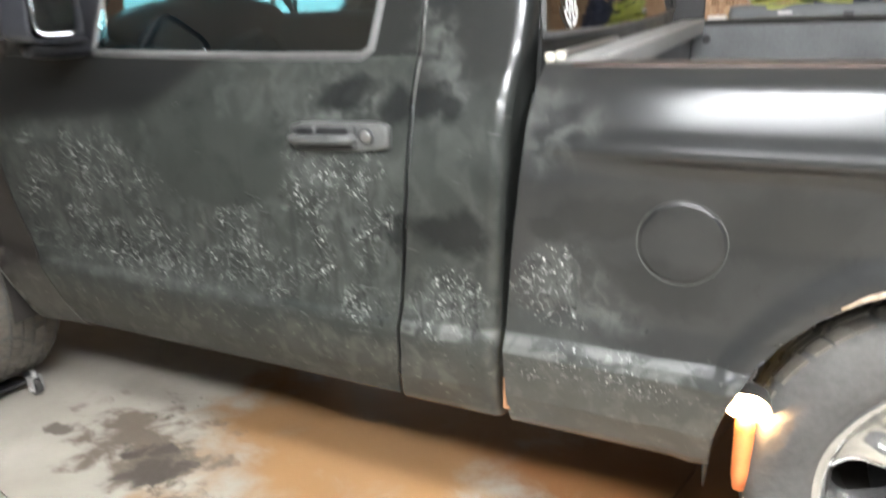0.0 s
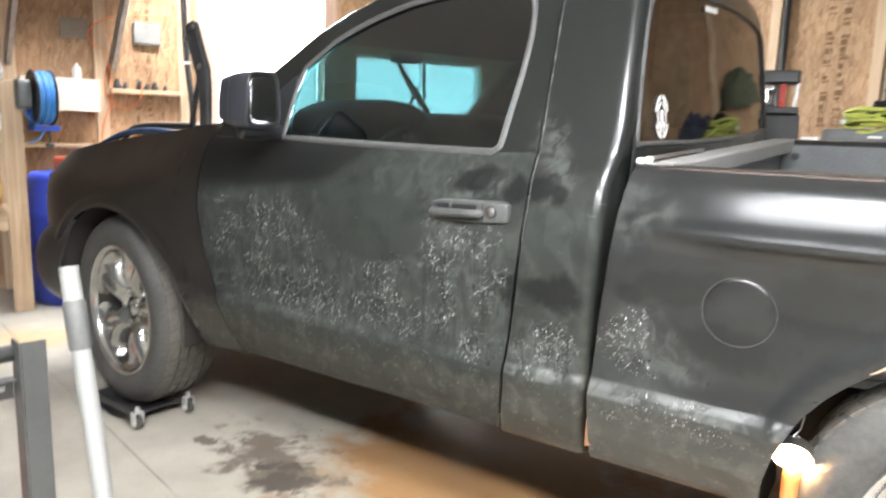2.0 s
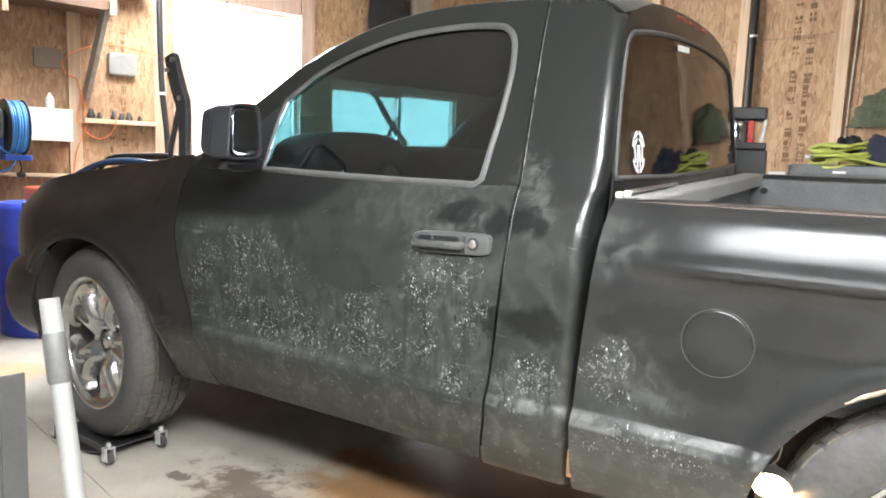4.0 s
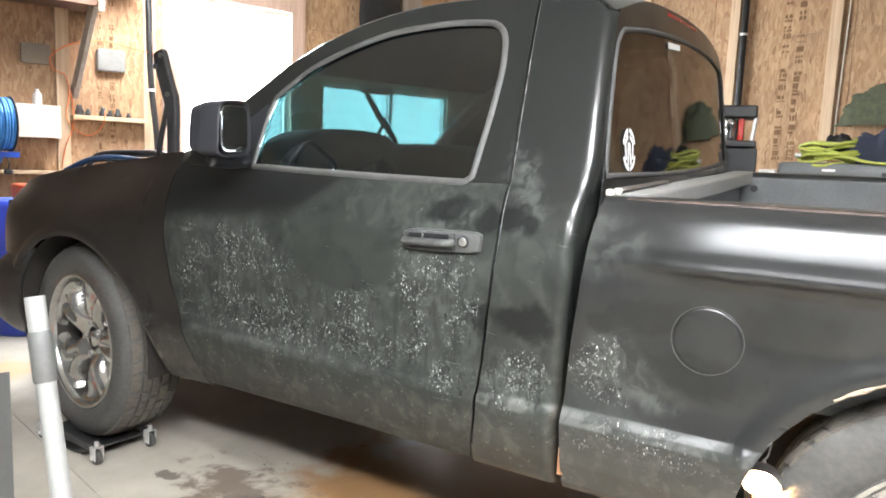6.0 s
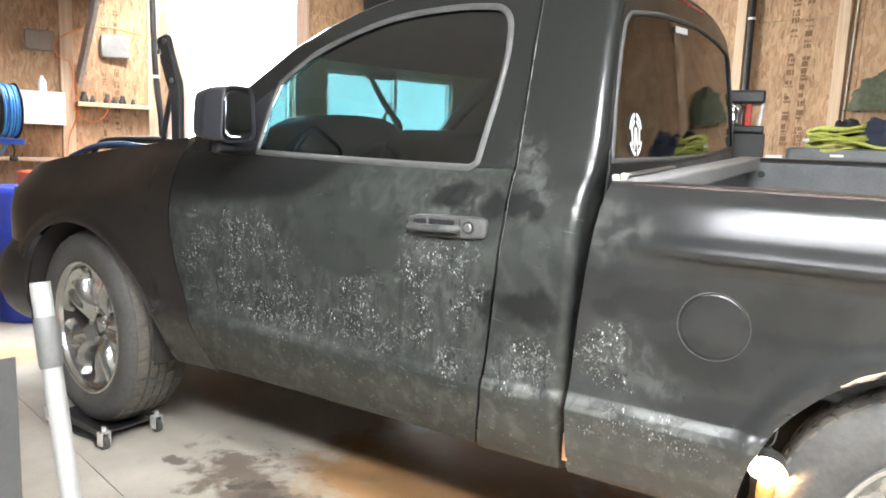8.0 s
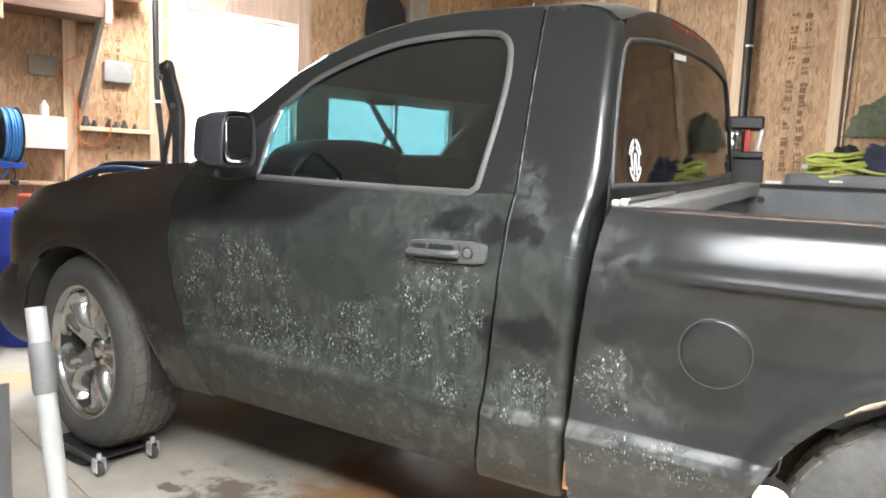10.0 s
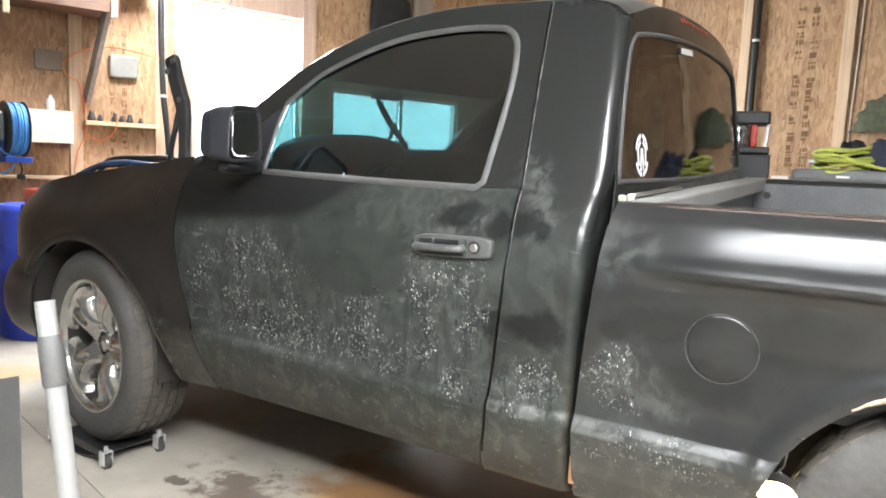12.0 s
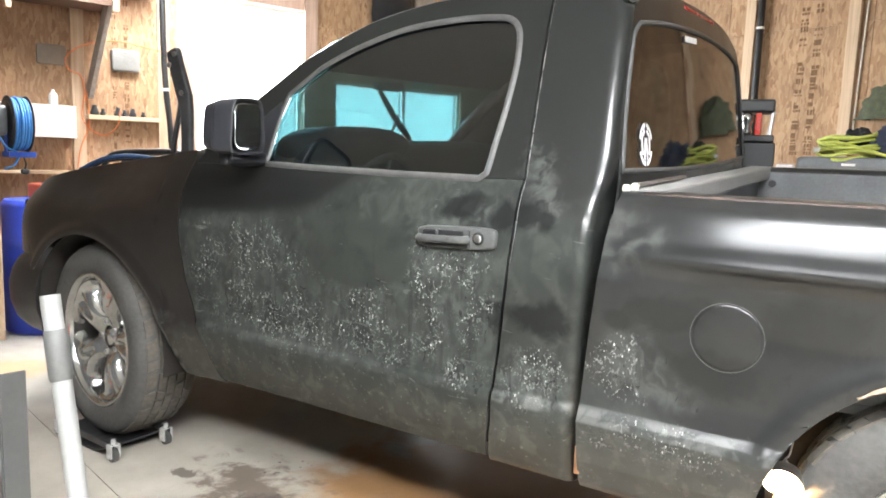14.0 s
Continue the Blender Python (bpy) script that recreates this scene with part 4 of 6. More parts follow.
# rounded bead along the pillar and the roof edge, added to catch a highlight
for flip in (False, True):
    bm = bmesh.new()
    run = [(0.66, 1.272), (0.78, 1.395), (0.885, 1.480)] + ROOF_EDGE[:-2]
    tube(bm, smooth_line([(x, body_y(z) + 0.006, z - 0.002) for x, z in run], 5), 0.0085, 10)
    part("drip_moulding", mirrored(bm) if flip else bm, EDGE_BEAD, truck, "worn grey-black bead added to catch light on the roof edge", True)

# back of the cab with its window
RW_IN = [(0.17, 1.268), (0.2, 1.4), (0.25, 1.56), (0.268, 1.603), (0.285, 1.638), (0.315, 1.663), (0.36, 1.676), (0.6, 1.7), (1.01, 1.713), (1.42, 1.7), (1.66, 1.676), (1.705, 1.663), (1.735, 1.638), (1.752, 1.603), (1.77, 1.56), (1.82, 1.4), (1.85, 1.268), (1.45, 1.258), (1.01, 1.255), (0.57, 1.258)]
RW_OUT = [(0.12, 1), (0.18, 1.4), (0.234, 1.56), (0.252, 1.622), (0.272, 1.672), (0.305, 1.717), (0.36, 1.744), (0.6, 1.796), (1.01, 1.811), (1.42, 1.796), (1.66, 1.744), (1.715, 1.717), (1.748, 1.672), (1.768, 1.622), (1.786, 1.56), (1.84, 1.4), (1.9, 1), (1.45, 1), (1.01, 1), (0.57, 1)]


ri, ro = dense(RW_IN), dense(RW_OUT)
part("cab_back", ring_between(swollen(ri, 0.012), ro, 4, lambda y, z, k: (back_x(y, z), y, z)), CAB_PAINT, truck, "", True, 0.006)
part("rear_window_seal", ring_between(swollen(ri, -0.004), swollen(ri, 0.010), 4, lambda y, z, k: (back_x(y, z) + 0.003 + 0.006 * math.sin(math.pi * k), y, z)), GREYTRIM, truck, "grey rubber rear window seal", True, 0.003)
bm = bmesh.new()
rim_v = [bm.verts.new((back_x(y, z), y, z)) for y, z in ri]
hub_v = bm.verts.new((back_x(1.01, 1.49), 1.01, 1.49))
mid_v = [bm.verts.new((back_x((y + 1.01) / 2, (z + 1.49) / 2), (y + 1.01) / 2, (z + 1.49) / 2)) for y, z in ri]
for i in range(len(ri)):
    j = (i + 1) % len(ri)
    bm.faces.new((rim_v[i], rim_v[j], mid_v[j], mid_v[i]))
    bm.faces.new((mid_v[i], mid_v[j], hub_v))
rg = part("rear_window", bm, REAR_GLASS, truck, "dark tinted rear window with a white sticker", True)
# white round emblem as plain bars and arcs, and a small label
bm = bmesh.new()
ey, ez = 0.345, 1.335
for s in (-1, 1):
    for a0, a1, ry, rz in ((15, 85, 0.048, 0.058), (-85, -20, 0.048, 0.058)):
        last = None
        for k in range(9):
            a = radians(a0 + (a1 - a0) * k / 8)
            pr = [bm.verts.new((back_x(ey + s * q * ry * math.cos(a), ez + q * rz * math.sin(a)) + 0.004, ey + s * q * ry * math.cos(a), ez + q * rz * math.sin(a))) for q in (0.86, 1.08)]
            if last:
                bm.faces.new((last[0], last[1], pr[1], pr[0]))
            last = pr
    for (y0, z0), (y1, z1), w in (((0.008, 0.04), (0.03, 0.02), 0.006), ((0.03, 0.02), (0.026, -0.03), 0.006), ((0.004, 0.02), (0.012, -0.045), 0.006), ((0.012, 0.05), (0.03, 0.045), 0.006)):
        d = Vector((y1 - y0, z1 - z0)).normalized()
        nrm = Vector((-d.y, d.x)) * w
        q = [(y0 + nrm.x, z0 + nrm.y), (y0 - nrm.x, z0 - nrm.y), (y1 - nrm.x, z1 - nrm.y), (y1 + nrm.x, z1 + nrm.y)]
        bm.faces.new([bm.verts.new((back_x(ey + s * a, ez + c) + 0.004, ey + s * a, ez + c)) for a, c in q])
part("emblem_sticker", bm, STICKER, rg, "white round emblem sticker")
bm = bmesh.new()
bm.faces.new([bm.verts.new((back_x(y, z) + 0.004, y, z)) for y, z in ((0.75, 1.668), (0.90, 1.674), (0.90, 1.694), (0.75, 1.688))])
part("sticker", bm, STICKER, rg, "small white sticker")
bm = bmesh.new()
box(bm, 2.17, 0.80, 1.778, 2.232, 1.22, 1.796)
part("brake_light", bm, mat("red_lens", (0.28, 0.02, 0.02), 0.25, 0, 9, 0.2, 0.02), truck, "red third brake light", bevel=0.006)

# bed
BED_END = 4.28
BED_TOP = 1.208


def bed_sheet():
    bm = bmesh.new()
    r = 0.475
    xs = sorted(set([2.255, 2.30, 2.36, 2.42, 2.48, 2.54, 2.60, 2.64] + [HUB_R[0] + r * math.sin(radians(a)) for a in range(-90, 91, 5)] + [3.64 + 0.08 * i for i in range(9)]))
    nv = 150
    cols = []
    for x in xs:
        zb = arch_z(x, HUB_R, r) if abs(x - HUB_R[0]) < r else 0.41
        zb = max(zb, 0.41)
        col = []
        for j in range(nv + 1):
            z = max(row_z(j / nv, 0.41, BED_TOP), zb + 0.0008 * j / nv)
            y = bed_y(x, z)
            lip = math.hypot(x - HUB_R[0], z - HUB_R[1])
            if lip < 0.54:
                y -= 0.014 * max(0, 1 - abs(lip - 0.50) / 0.035)
            xx = x + max(0, 1 - (x - 2.255) / 0.1) * (curve_at(BED_GAP_REAR, z) - 2.255)
            col.append(bm.verts.new((xx, y, z)))
        # rolled rail on top
        x = col[-1].co.x
        y = col[-1].co.y
        for dy, dz in ((0.012, 0.008), (0.03, 0.010), (0.09, 0.008), (0.10, -0.01), (0.10, -0.06)):
            col.append(bm.verts.new((x, y + dy, BED_TOP + dz)))
        cols.append(col)
    for a, b2 in zip(cols, cols[1:]):
        for j in range(len(a) - 1):
            bm.faces.new((a[j], b2[j], b2[j + 1], a[j + 1]))
    return bm


bed_side = part("bed_side", bed_sheet(), BED_PAINT, truck, "glossy black bed side with scuffs", True, 0.005)
part("bed_side", mirrored(bed_sheet()), BED_PAINT, truck, "", True, 0.005)
bm = bmesh.new()
box(bm, 2.33, 0.16, 0.72, BED_END, 1.86, 0.75)
box(bm, 2.31, 0.12, 0.72, 2.345, 1.90, 1.195)
box(bm, BED_END - 0.05, 0.08, 0.62, BED_END, 1.94, 1.2)
part("bed_floor", bm, LINER, truck, "grey steel bed floor and front panel", bevel=0.006)
for flip in (False, True):
    bm = bmesh.new()
    box(bm, 2.345, 0.155, 0.75, BED_END - 0.05, 0.175, 1.20)
    box(bm, 2.345, 0.175, 0.98, BED_END - 0.05, 0.185, 1.0)
    part("bed_inner_side", mirrored(bm) if flip else bm, LINER, truck, "", bevel=0.004)
bm = bmesh.new()
box(bm, 2.293, 0.10, 1.165, 2.39, 1.92, 1.222)
part("bed_front_rail", bm, RAILGREY, truck, "grey dusty bed front rail", bevel=0.008)
bm = bmesh.new()
tube(bm, [(2.405, 1.846, 1.148), (2.405, 1.834, 1.148)], 0.016, 14)
part("drain_hole", bm, BLACK, truck)
# rusty edge along the top of the rail
RUSTY = mat("rusty_edge", (0.05, 0.034, 0.027), 0.8, 0, 25, 0.6, 0.3)
bm = bmesh.new()
tube(bm, [(2.36 + 0.1 * k, bed_y(2.36 + 0.1 * k, 1.205) + 0.010, 1.212) for k in range(19)], 0.007, 6)
part("rail_edge", bm, RUSTY, truck, "rusty brown rail edge", True)
# rusted-through lip of the wheel arch
BARE_RUST = mat("flaking_rust", (0.30, 0.23, 0.17), 0.85, 0, 40, 0.7, 0.5)
bm = bmesh.new()
rrust = random.Random(41)
lip_line = [(HUB_R[0] + 0.478 * math.cos(radians(a)), HUB_R[1] + 0.478 * math.sin(radians(a))) for a in range(84, 128, 2)]
tube(bm, [(x, bed_y(x, z) - 0.014 + 0.002 * rrust.random(), z + 0.004 * rrust.random()) for x, z in lip_line], [0.003 + 0.006 * rrust.random() * math.sin(math.pi * (k + 0.5) / 22) for k in range(22)], 7)
part("rusted_lip", bm, BARE_RUST, truck, "flaking rust along the wheel arch lip", True)
# fuel door
fd_c = (2.593, 0.895)
bm = bmesh.new()
rings = []
for q, d in ((0.0, 0.0015), (0.9, 0.0015), (0.97, 0.0005), (1.0, -0.004)):
    rings.append([bm.verts.new((fd_c[0] + q * 0.081 * math.cos(a), bed_y(fd_c[0] + q * 0.081 * math.cos(a), fd_c[1] + q * 0.081 * math.sin(a)) - 0.003 - d, fd_c[1] + q * 0.081 * math.sin(a))) for a in (2 * math.pi * k / 48 for k in range(48))])
for a, c in zip(rings, rings[1:]):
    for k in range(48):
        bm.faces.new((a[k], a[(k + 1) % 48], c[(k + 1) % 48], c[k]))
fuel = part("fuel_door", bm, BED_PAINT, truck, "round black fuel door", True)
bm = bmesh.new()
ringpts = [(fd_c[0] + 0.083 * math.cos(a), bed_y(fd_c[0] + 0.083 * math.cos(a), fd_c[1] + 0.083 * math.sin(a)) - 0.003, fd_c[1] + 0.083 * math.sin(a)) for a in (2 * math.pi * k / 60 for k in range(61))]
tube(bm, ringpts, 0.0009, 6)
part("fuel_door_edge", bm, GREYTRIM, fuel, "bare metal rim of the fuel door", True)

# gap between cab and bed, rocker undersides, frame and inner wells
# dark board added behind the cab-bed gap to give it deep shade
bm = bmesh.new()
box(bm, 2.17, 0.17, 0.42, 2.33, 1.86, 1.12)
part("bed_gap_shadow_board", bm, UNDER, truck, "dark board added to shade the gap between cab and bed")
bm = bmesh.new()
box(bm, 2.229, 0.034, 0.452, 2.246, 0.06, 0.53)
part("rust_tab", bm, RUST, truck, "orange rusty bracket in the gap", bevel=0.003)
bm = bmesh.new()
for y in (0.45, 1.47):
    box(bm, -0.75, y, 0.42, 4.2, y + 0.1, 0.56)
for x in (0.3, 1.2, 2.2, 3.6):
    box(bm, x, 0.5, 0.44, x + 0.1, 1.5, 0.52)
box(bm, 0.5, 0.12, 0.43, 2.2, 1.9, 0.47)
part("chassis", bm, UNDER, truck, "dirty dark frame rails")
for hub in (HUB_F, HUB_R):
    for y0, y1 in ((0.32, 0.36), (WIDE - 0.36, WIDE - 0.32)):
        part("inner_well", boxed(hub[0] - 0.52, y0, 0.45, hub[0] + 0.52, y1, 0.88), UNDER, truck)
    bm = bmesh.new()
    tube(bm, [(hub[0], 0.15, hub[1]), (hub[0], WIDE - 0.15, hub[1])], 0.05, 12)
    part("axle", bm, UNDER, truck, "", True)
for hub in (HUB_F, HUB_R):
    for flip in (False, True):
        def well(u, v, hub=hub):
            a = radians(-8 + 196 * u)
            return (hub[0] + 0.485 * math.cos(a), 0.025 + 0.04 * max(0, (u - 0.75) / 0.25) + 0.28 * v, hub[1] + 0.485 * math.sin(a))
        bm = sheet(bmesh.new(), 24, 3, well)
        part("wheel_well", mirrored(bm) if flip else bm, UNDER, truck, "", True, 0.004)

# corner of the cowl between the fender and the pillar
for flip in (False, True):
    bm = sheet(bmesh.new(), 18, 14, lambda u, v: (0.60 + 0.34 * u, 0.085 + 0.03 * u + 0.13 * v, 1.225 + (0.058 - 0.02 * u) * math.sin(math.pi * min(1, v * 1.15)) ** 0.6 * (1 if u < 0.8 else (1 - u) / 0.2) ** 0.5))
    part("cowl_corner", mirrored(bm) if flip else bm, FENDER_PAINT, truck, "", True, 0.01)
# cowl, firewall and open engine bay
bm = sheet(bmesh.new(), 16, 10, lambda u, v: (0.44 + 0.2 * v - 0.16 * (1 - (2 * u - 1) ** 2), 0.11 + (WIDE - 0.22) * u, 1.232 + 0.02 * math.sin(math.pi * v) + 0.03 * (1 - (2 * u - 1) ** 2)))
part("cowl", bm, BLACK, truck, "black plastic cowl", True, 0.02)
bm = bmesh.new()
box(bm, 0.42, 0.14, 0.6, 0.46, 1.88, 1.235)
box(bm, -0.80, 0.25, 0.7, -0.72, 1.77, 0.98)
box(bm, -0.72, 0.30, 0.6, 0.42, 1.72, 0.92)
part("engine_bay", bm, UNDER, truck)
bm = bmesh.new()
box(bm, -0.15, 0.62, 0.92, 0.38, 1.4, 1.12)
box(bm, 0.15, 0.28, 0.92, 0.38, 0.52, 1.22)
box(bm, -0.45, 0.30, 0.92, -0.2, 0.5, 1.14)
box(bm, -0.55, 1.35, 0.92, -0.2, 1.65, 1.18)
part("engine", bm, DARKSTEEL, truck, "grimy engine parts in the open bay", bevel=0.02)
for k, (y, z) in enumerate(((0.3, 1.20), (0.36, 1.23), (0.44, 1.22), (0.55, 1.18))):
    bm = bmesh.new()
    tube(bm, smooth_line([(-0.5 + 0.05 * k, y, z - 0.1), (-0.35, y, z), (-0.1, y + 0.04, z + 0.02), (0.15, y, z + 0.02), (0.32, y + 0.05, z - 0.03)], 5), 0.011 + 0.004 * (k % 2), 8)
    part("engine_hose", bm, BLACK, truck, "", True)
bm = bmesh.new()
tube(bm, smooth_line([(-0.42, 0.24, 1.16), (-0.25, 0.25, 1.215), (-0.05, 0.25, 1.235), (0.12, 0.27, 1.225)], 6), 0.012, 8)
part("blue_hose", bm, mat("dark_blue_hose", (0.025, 0.06, 0.14), 0.4, 0, 20, 0.2, 0.05), truck, "blue hose lying on the fender edge", True)
# hood hinges left standing: a pressed arm with a knee and a thinner link beside it
def bar_between(bm, pts, y0, y1):
    """A flat bar of (x, z, half width) steps, between two depths."""
    rows = []
    for k, (x, z, w) in enumerate(pts):
        a, c = pts[max(k - 1, 0)], pts[min(k + 1, len(pts) - 1)]
        d = Vector((c[0] - a[0], c[1] - a[1])).normalized()
        rows.append([bm.verts.new((x + q * w * d.y, y, z - q * w * d.x)) for q, y in ((-1, y0), (1, y0), (1, y1), (-1, y1))])
    for a, c in zip(rows, rows[1:]):
        for k in range(4):
            bm.faces.new((a[k], a[(k + 1) % 4], c[(k + 1) % 4], c[k]))
    bm.faces.new(rows[0][::-1])
    bm.faces.new(rows[-1])
    return bm


def hood_hinge(y, arm_pts, link_pts, bolts):
    arm = part("hood_hinge", bar_between(bmesh.new(), arm_pts, y - 0.014, y + 0.014), DARKSTEEL, truck, "black hood hinge arm standing upright", bevel=0.007)
    part("link_rod", bar_between(bmesh.new(), link_pts, y + 0.016, y + 0.026), DARKSTEEL, arm, bevel=0.003)
    for x, z in bolts:
        bm = bmesh.new()
        tube(bm, [(x, y - 0.021, z), (x, y + 0.021, z)], 0.011, 8)
        part("pivot_bolt", bm, STEEL, arm)
    part("hinge_foot", boxed(0.34, y - 0.03, 1.20, 0.46, y + 0.03, 1.262), DARKSTEEL, arm, bevel=0.01)


hood_hinge(0.215, [(0.318, 1.684, 0.026), (0.322, 1.672, 0.033), (0.345, 1.60, 0.036), (0.376, 1.52, 0.037), (0.390, 1.49, 0.037), (0.402, 1.43, 0.030), (0.402, 1.32, 0.026), (0.40, 1.23, 0.028)],
           [(0.348, 1.50, 0.013), (0.325, 1.42, 0.015), (0.285, 1.30, 0.014), (0.275, 1.21, 0.014)], ((0.345, 1.662), (0.312, 1.62), (0.388, 1.505)))
hood_hinge(WIDE - 0.215, [(0.165, 1.60, 0.012), (0.205, 1.545, 0.015), (0.257, 1.470, 0.017), (0.315, 1.405, 0.016), (0.385, 1.330, 0.015), (0.40, 1.23, 0.02)],
           [(0.298, 1.46, 0.010), (0.265, 1.395, 0.011), (0.225, 1.325, 0.011), (0.20, 1.21, 0.010)], ((0.19, 1.565), (0.29, 1.43)))

# nose: grille panel, headlights, bumper
bm = sheet(bmesh.new(), 20, 8, lambda u, v: (-0.80 - 0.10 * (1 - (2 * u - 1) ** 2) + 0.03 * v, 0.16 + (WIDE - 0.32) * u, 0.74 + 0.26 * v))
part("grille_panel", bm, BLACK, truck, "", True, 0.02)
for flip in (False, True):
    bm = sheet(bmesh.new(), 8, 8, lambda u, v: (-0.875 + 0.03 * v + 0.085 * (1 - u) ** 2, 0.150 + 0.28 * u + 0.02 * v * (1 - u), 0.79 + 0.19 * v))
    part("headlight", mirrored(bm) if flip else bm, mat("cloudy_lens", (0.55, 0.52, 0.46), 0.2, 0, 9, 0.2, 0.02), truck, "cloudy headlight lens", True, 0.02)


def bumper_f(u, v):
    s = 2 * u - 1
    a = abs(s) * math.pi / 2
    prof = curve_at([(0.0, 0.15), (0.10, 0.075), (0.22, 0.03), (0.40, 0.004), (0.62, 0.0), (0.78, 0.02), (0.88, 0.045), (0.95, 0.085), (1.0, 0.17)], v)
    x = -0.475 - 0.535 * math.cos(a) ** 0.55 + prof * math.cos(a) ** 0.7
    y = WIDE / 2 - (WIDE / 2 - 0.035) * math.sin(a) ** 0.5 + prof * math.sin(a) ** 2
    return (x, y if s < 0 else WIDE - y, 0.335 + 0.425 * v)


part("front_bumper", sheet(bmesh.new(), 72, 22, bumper_f), BUMPER, truck, "scuffed dark plastic front bumper", True, 0.012)


# door mirrors
def loft_box(bm, cx, cy, cz, sx, sy, sz, m=None, power=4.0, n=20, k=12):
    """A soft-cornered block."""
    def f(u, v):
        a, e = 2 * math.pi * u, math.pi * (v - 0.5)
        p = 2 / power

        def c(t, q):
            return math.copysign(abs(t) ** q, t)
        co = Vector((cx + sx * c(math.cos(e), p) * c(math.cos(a), p), cy + sy * c(math.cos(e), p) * c(math.sin(a), p), cz + sz * c(math.sin(e), p)))
        return m @ co if m is not None else co
    return sheet(bm, n, k, f)


def mirror_shell(bm, place):
    """A mirror head: rounded at the front, squared off round the glass, a little wider at the foot."""
    def f(u, v):
        a = 2 * math.pi * u
        q = 2 / 5.0
        cy, cz = math.copysign(abs(math.cos(a)) ** q, math.cos(a)), math.copysign(abs(math.sin(a)) ** q, math.sin(a))
        depth, size = curve_at([(0, -0.085), (0.12, -0.082), (0.3, -0.068), (0.5, -0.035), (0.55, -0.028), (0.58, -0.026), (0.88, 0.045), (0.94, 0.052), (1, 0.044)], v), curve_at([(0, 0.0), (0.12, 0.45), (0.3, 0.80), (0.5, 0.90), (0.55, 0.905), (0.58, 0.955), (0.88, 1.0), (0.94, 0.97), (1, 0.88)], v)
        return place @ Vector((depth, 0.098 * size * cy * (1 - 0.10 * cz), 0.092 * size * cz + 0.004))
    return sheet(bm, 56, 30, f)


for flip in (False, True):
    head = pose(1.045, -0.095, 1.368, 0, 0, 16)
    bm = mirror_shell(bmesh.new(), head)
    mr = part("door_mirror", mirrored(bm) if flip else bm, MIRROR_BLACK, truck, "bulky dusty black door mirror", True)
    bm = bmesh.new()
    tube(bm, smooth_line([(0.97, 0.11, 1.262), (0.99, 0.03, 1.258), (1.02, -0.06, 1.262), (1.03, -0.13, 1.272)], 4), [0.024] * 13, 10)
    part("mirror_arm", mirrored(bm) if flip else bm, MIRROR_BLACK, mr, "", True)
    bm = bmesh.new()
    loft_box(bm, 0.046, 0, 0.002, 0.003, 0.080, 0.076, m=head, power=5)
    part("mirror_face", mirrored(bm) if flip else bm, mat("mirror_silver", (0.62, 0.65, 0.68), 0.06, 1.0, 9, 0.1, 0.0), mr, "dusty mirror glass", True)
    bm = bmesh.new()
    tri = [(0.80, 1.252), (1.0, 1.252), (1.012, 1.41), (1.0, 1.462), (0.90, 1.385)]
    fr = [bm.verts.new(side_point(x, z, 0.014)) for x, z in tri]
    bk = [bm.verts.new(side_point(x, z, -0.004)) for x, z in tri]
    bm.faces.new(fr)
    bm.faces.new(bk[::-1])
    for i in range(5):
        bm.faces.new((fr[i], bk[i], bk[(i + 1) % 5], fr[(i + 1) % 5]))
    part("mirror_sail", mirrored(bm) if flip else bm, MIRROR_BLACK, truck, "", bevel=0.004)

# door handle: a rounded plate, a pull bar over black blocks for the hollow's shade, a lock boss
HC = pose(1.851, 0, 1.067, 0, -2.0, 0)
bm = bmesh.new()
loft_box(bm, 0, 0.004, 0, 0.130, 0.016, 0.031, m=HC, power=6, n=40, k=16)
plate = part("handle_plate", bm, HANDLE, door, "faded grey handle plate", True)
bm = bmesh.new()
loft_box(bm, -0.038, -0.0115, 0.013, 0.070, 0.004, 0.009, m=HC, power=6, n=28)
part("handle_hollow", bm, BLACK, plate, "black block drawn as the shaded finger hollow", True)
bm = bmesh.new()
tube(bm, [HC @ Vector(p) for p in smooth_line([(-0.122, -0.006, -0.004), (-0.105, -0.024, -0.003), (-0.04, -0.030, -0.003), (0.03, -0.027, -0.003), (0.042, -0.010, -0.003)], 5)], 0.0115, 12)
part("handle_grip", bm, HANDLE, plate, "worn grey pull bar", True)
bm = bmesh.new()
loft_box(bm, -0.03, -0.0120, -0.022, 0.075, 0.003, 0.004, m=HC, power=5, n=28)
part("handle_hollow", bm, BLACK, plate, "", True)
bm = bmesh.new()
tube(bm, [HC @ Vector((-0.055, -0.018, 0.003)), HC @ Vector((-0.055, -0.014, 0.024))], 0.004, 8)
part("handle_rib", bm, HANDLE, plate, "", True)
part("handle_joint", boxed(0.0495, -0.0135, -0.026, 0.0525, -0.010, 0.024, m=HC), BLACK, plate)
LOCK = HC @ pose(0.078, -0.010, 0.002, 90, 0, 0)
bm = bmesh.new()
lathe(bm, [(0.0125, 0.0), (0.0125, 0.005), (0.0165, 0.006), (0.0185, 0.003), (0.0185, -0.004)], 28, m=LOCK)
part("lock_ring", bm, BLACK, plate, "", True)
bm = bmesh.new()
lathe(bm, [(0.0125, 0.0), (0.0120, 0.007), (0.010, 0.008), (0.0001, 0.008)], 24, m=LOCK)
part("lock_cylinder", bm, STEEL, plate, "worn steel lock", True)

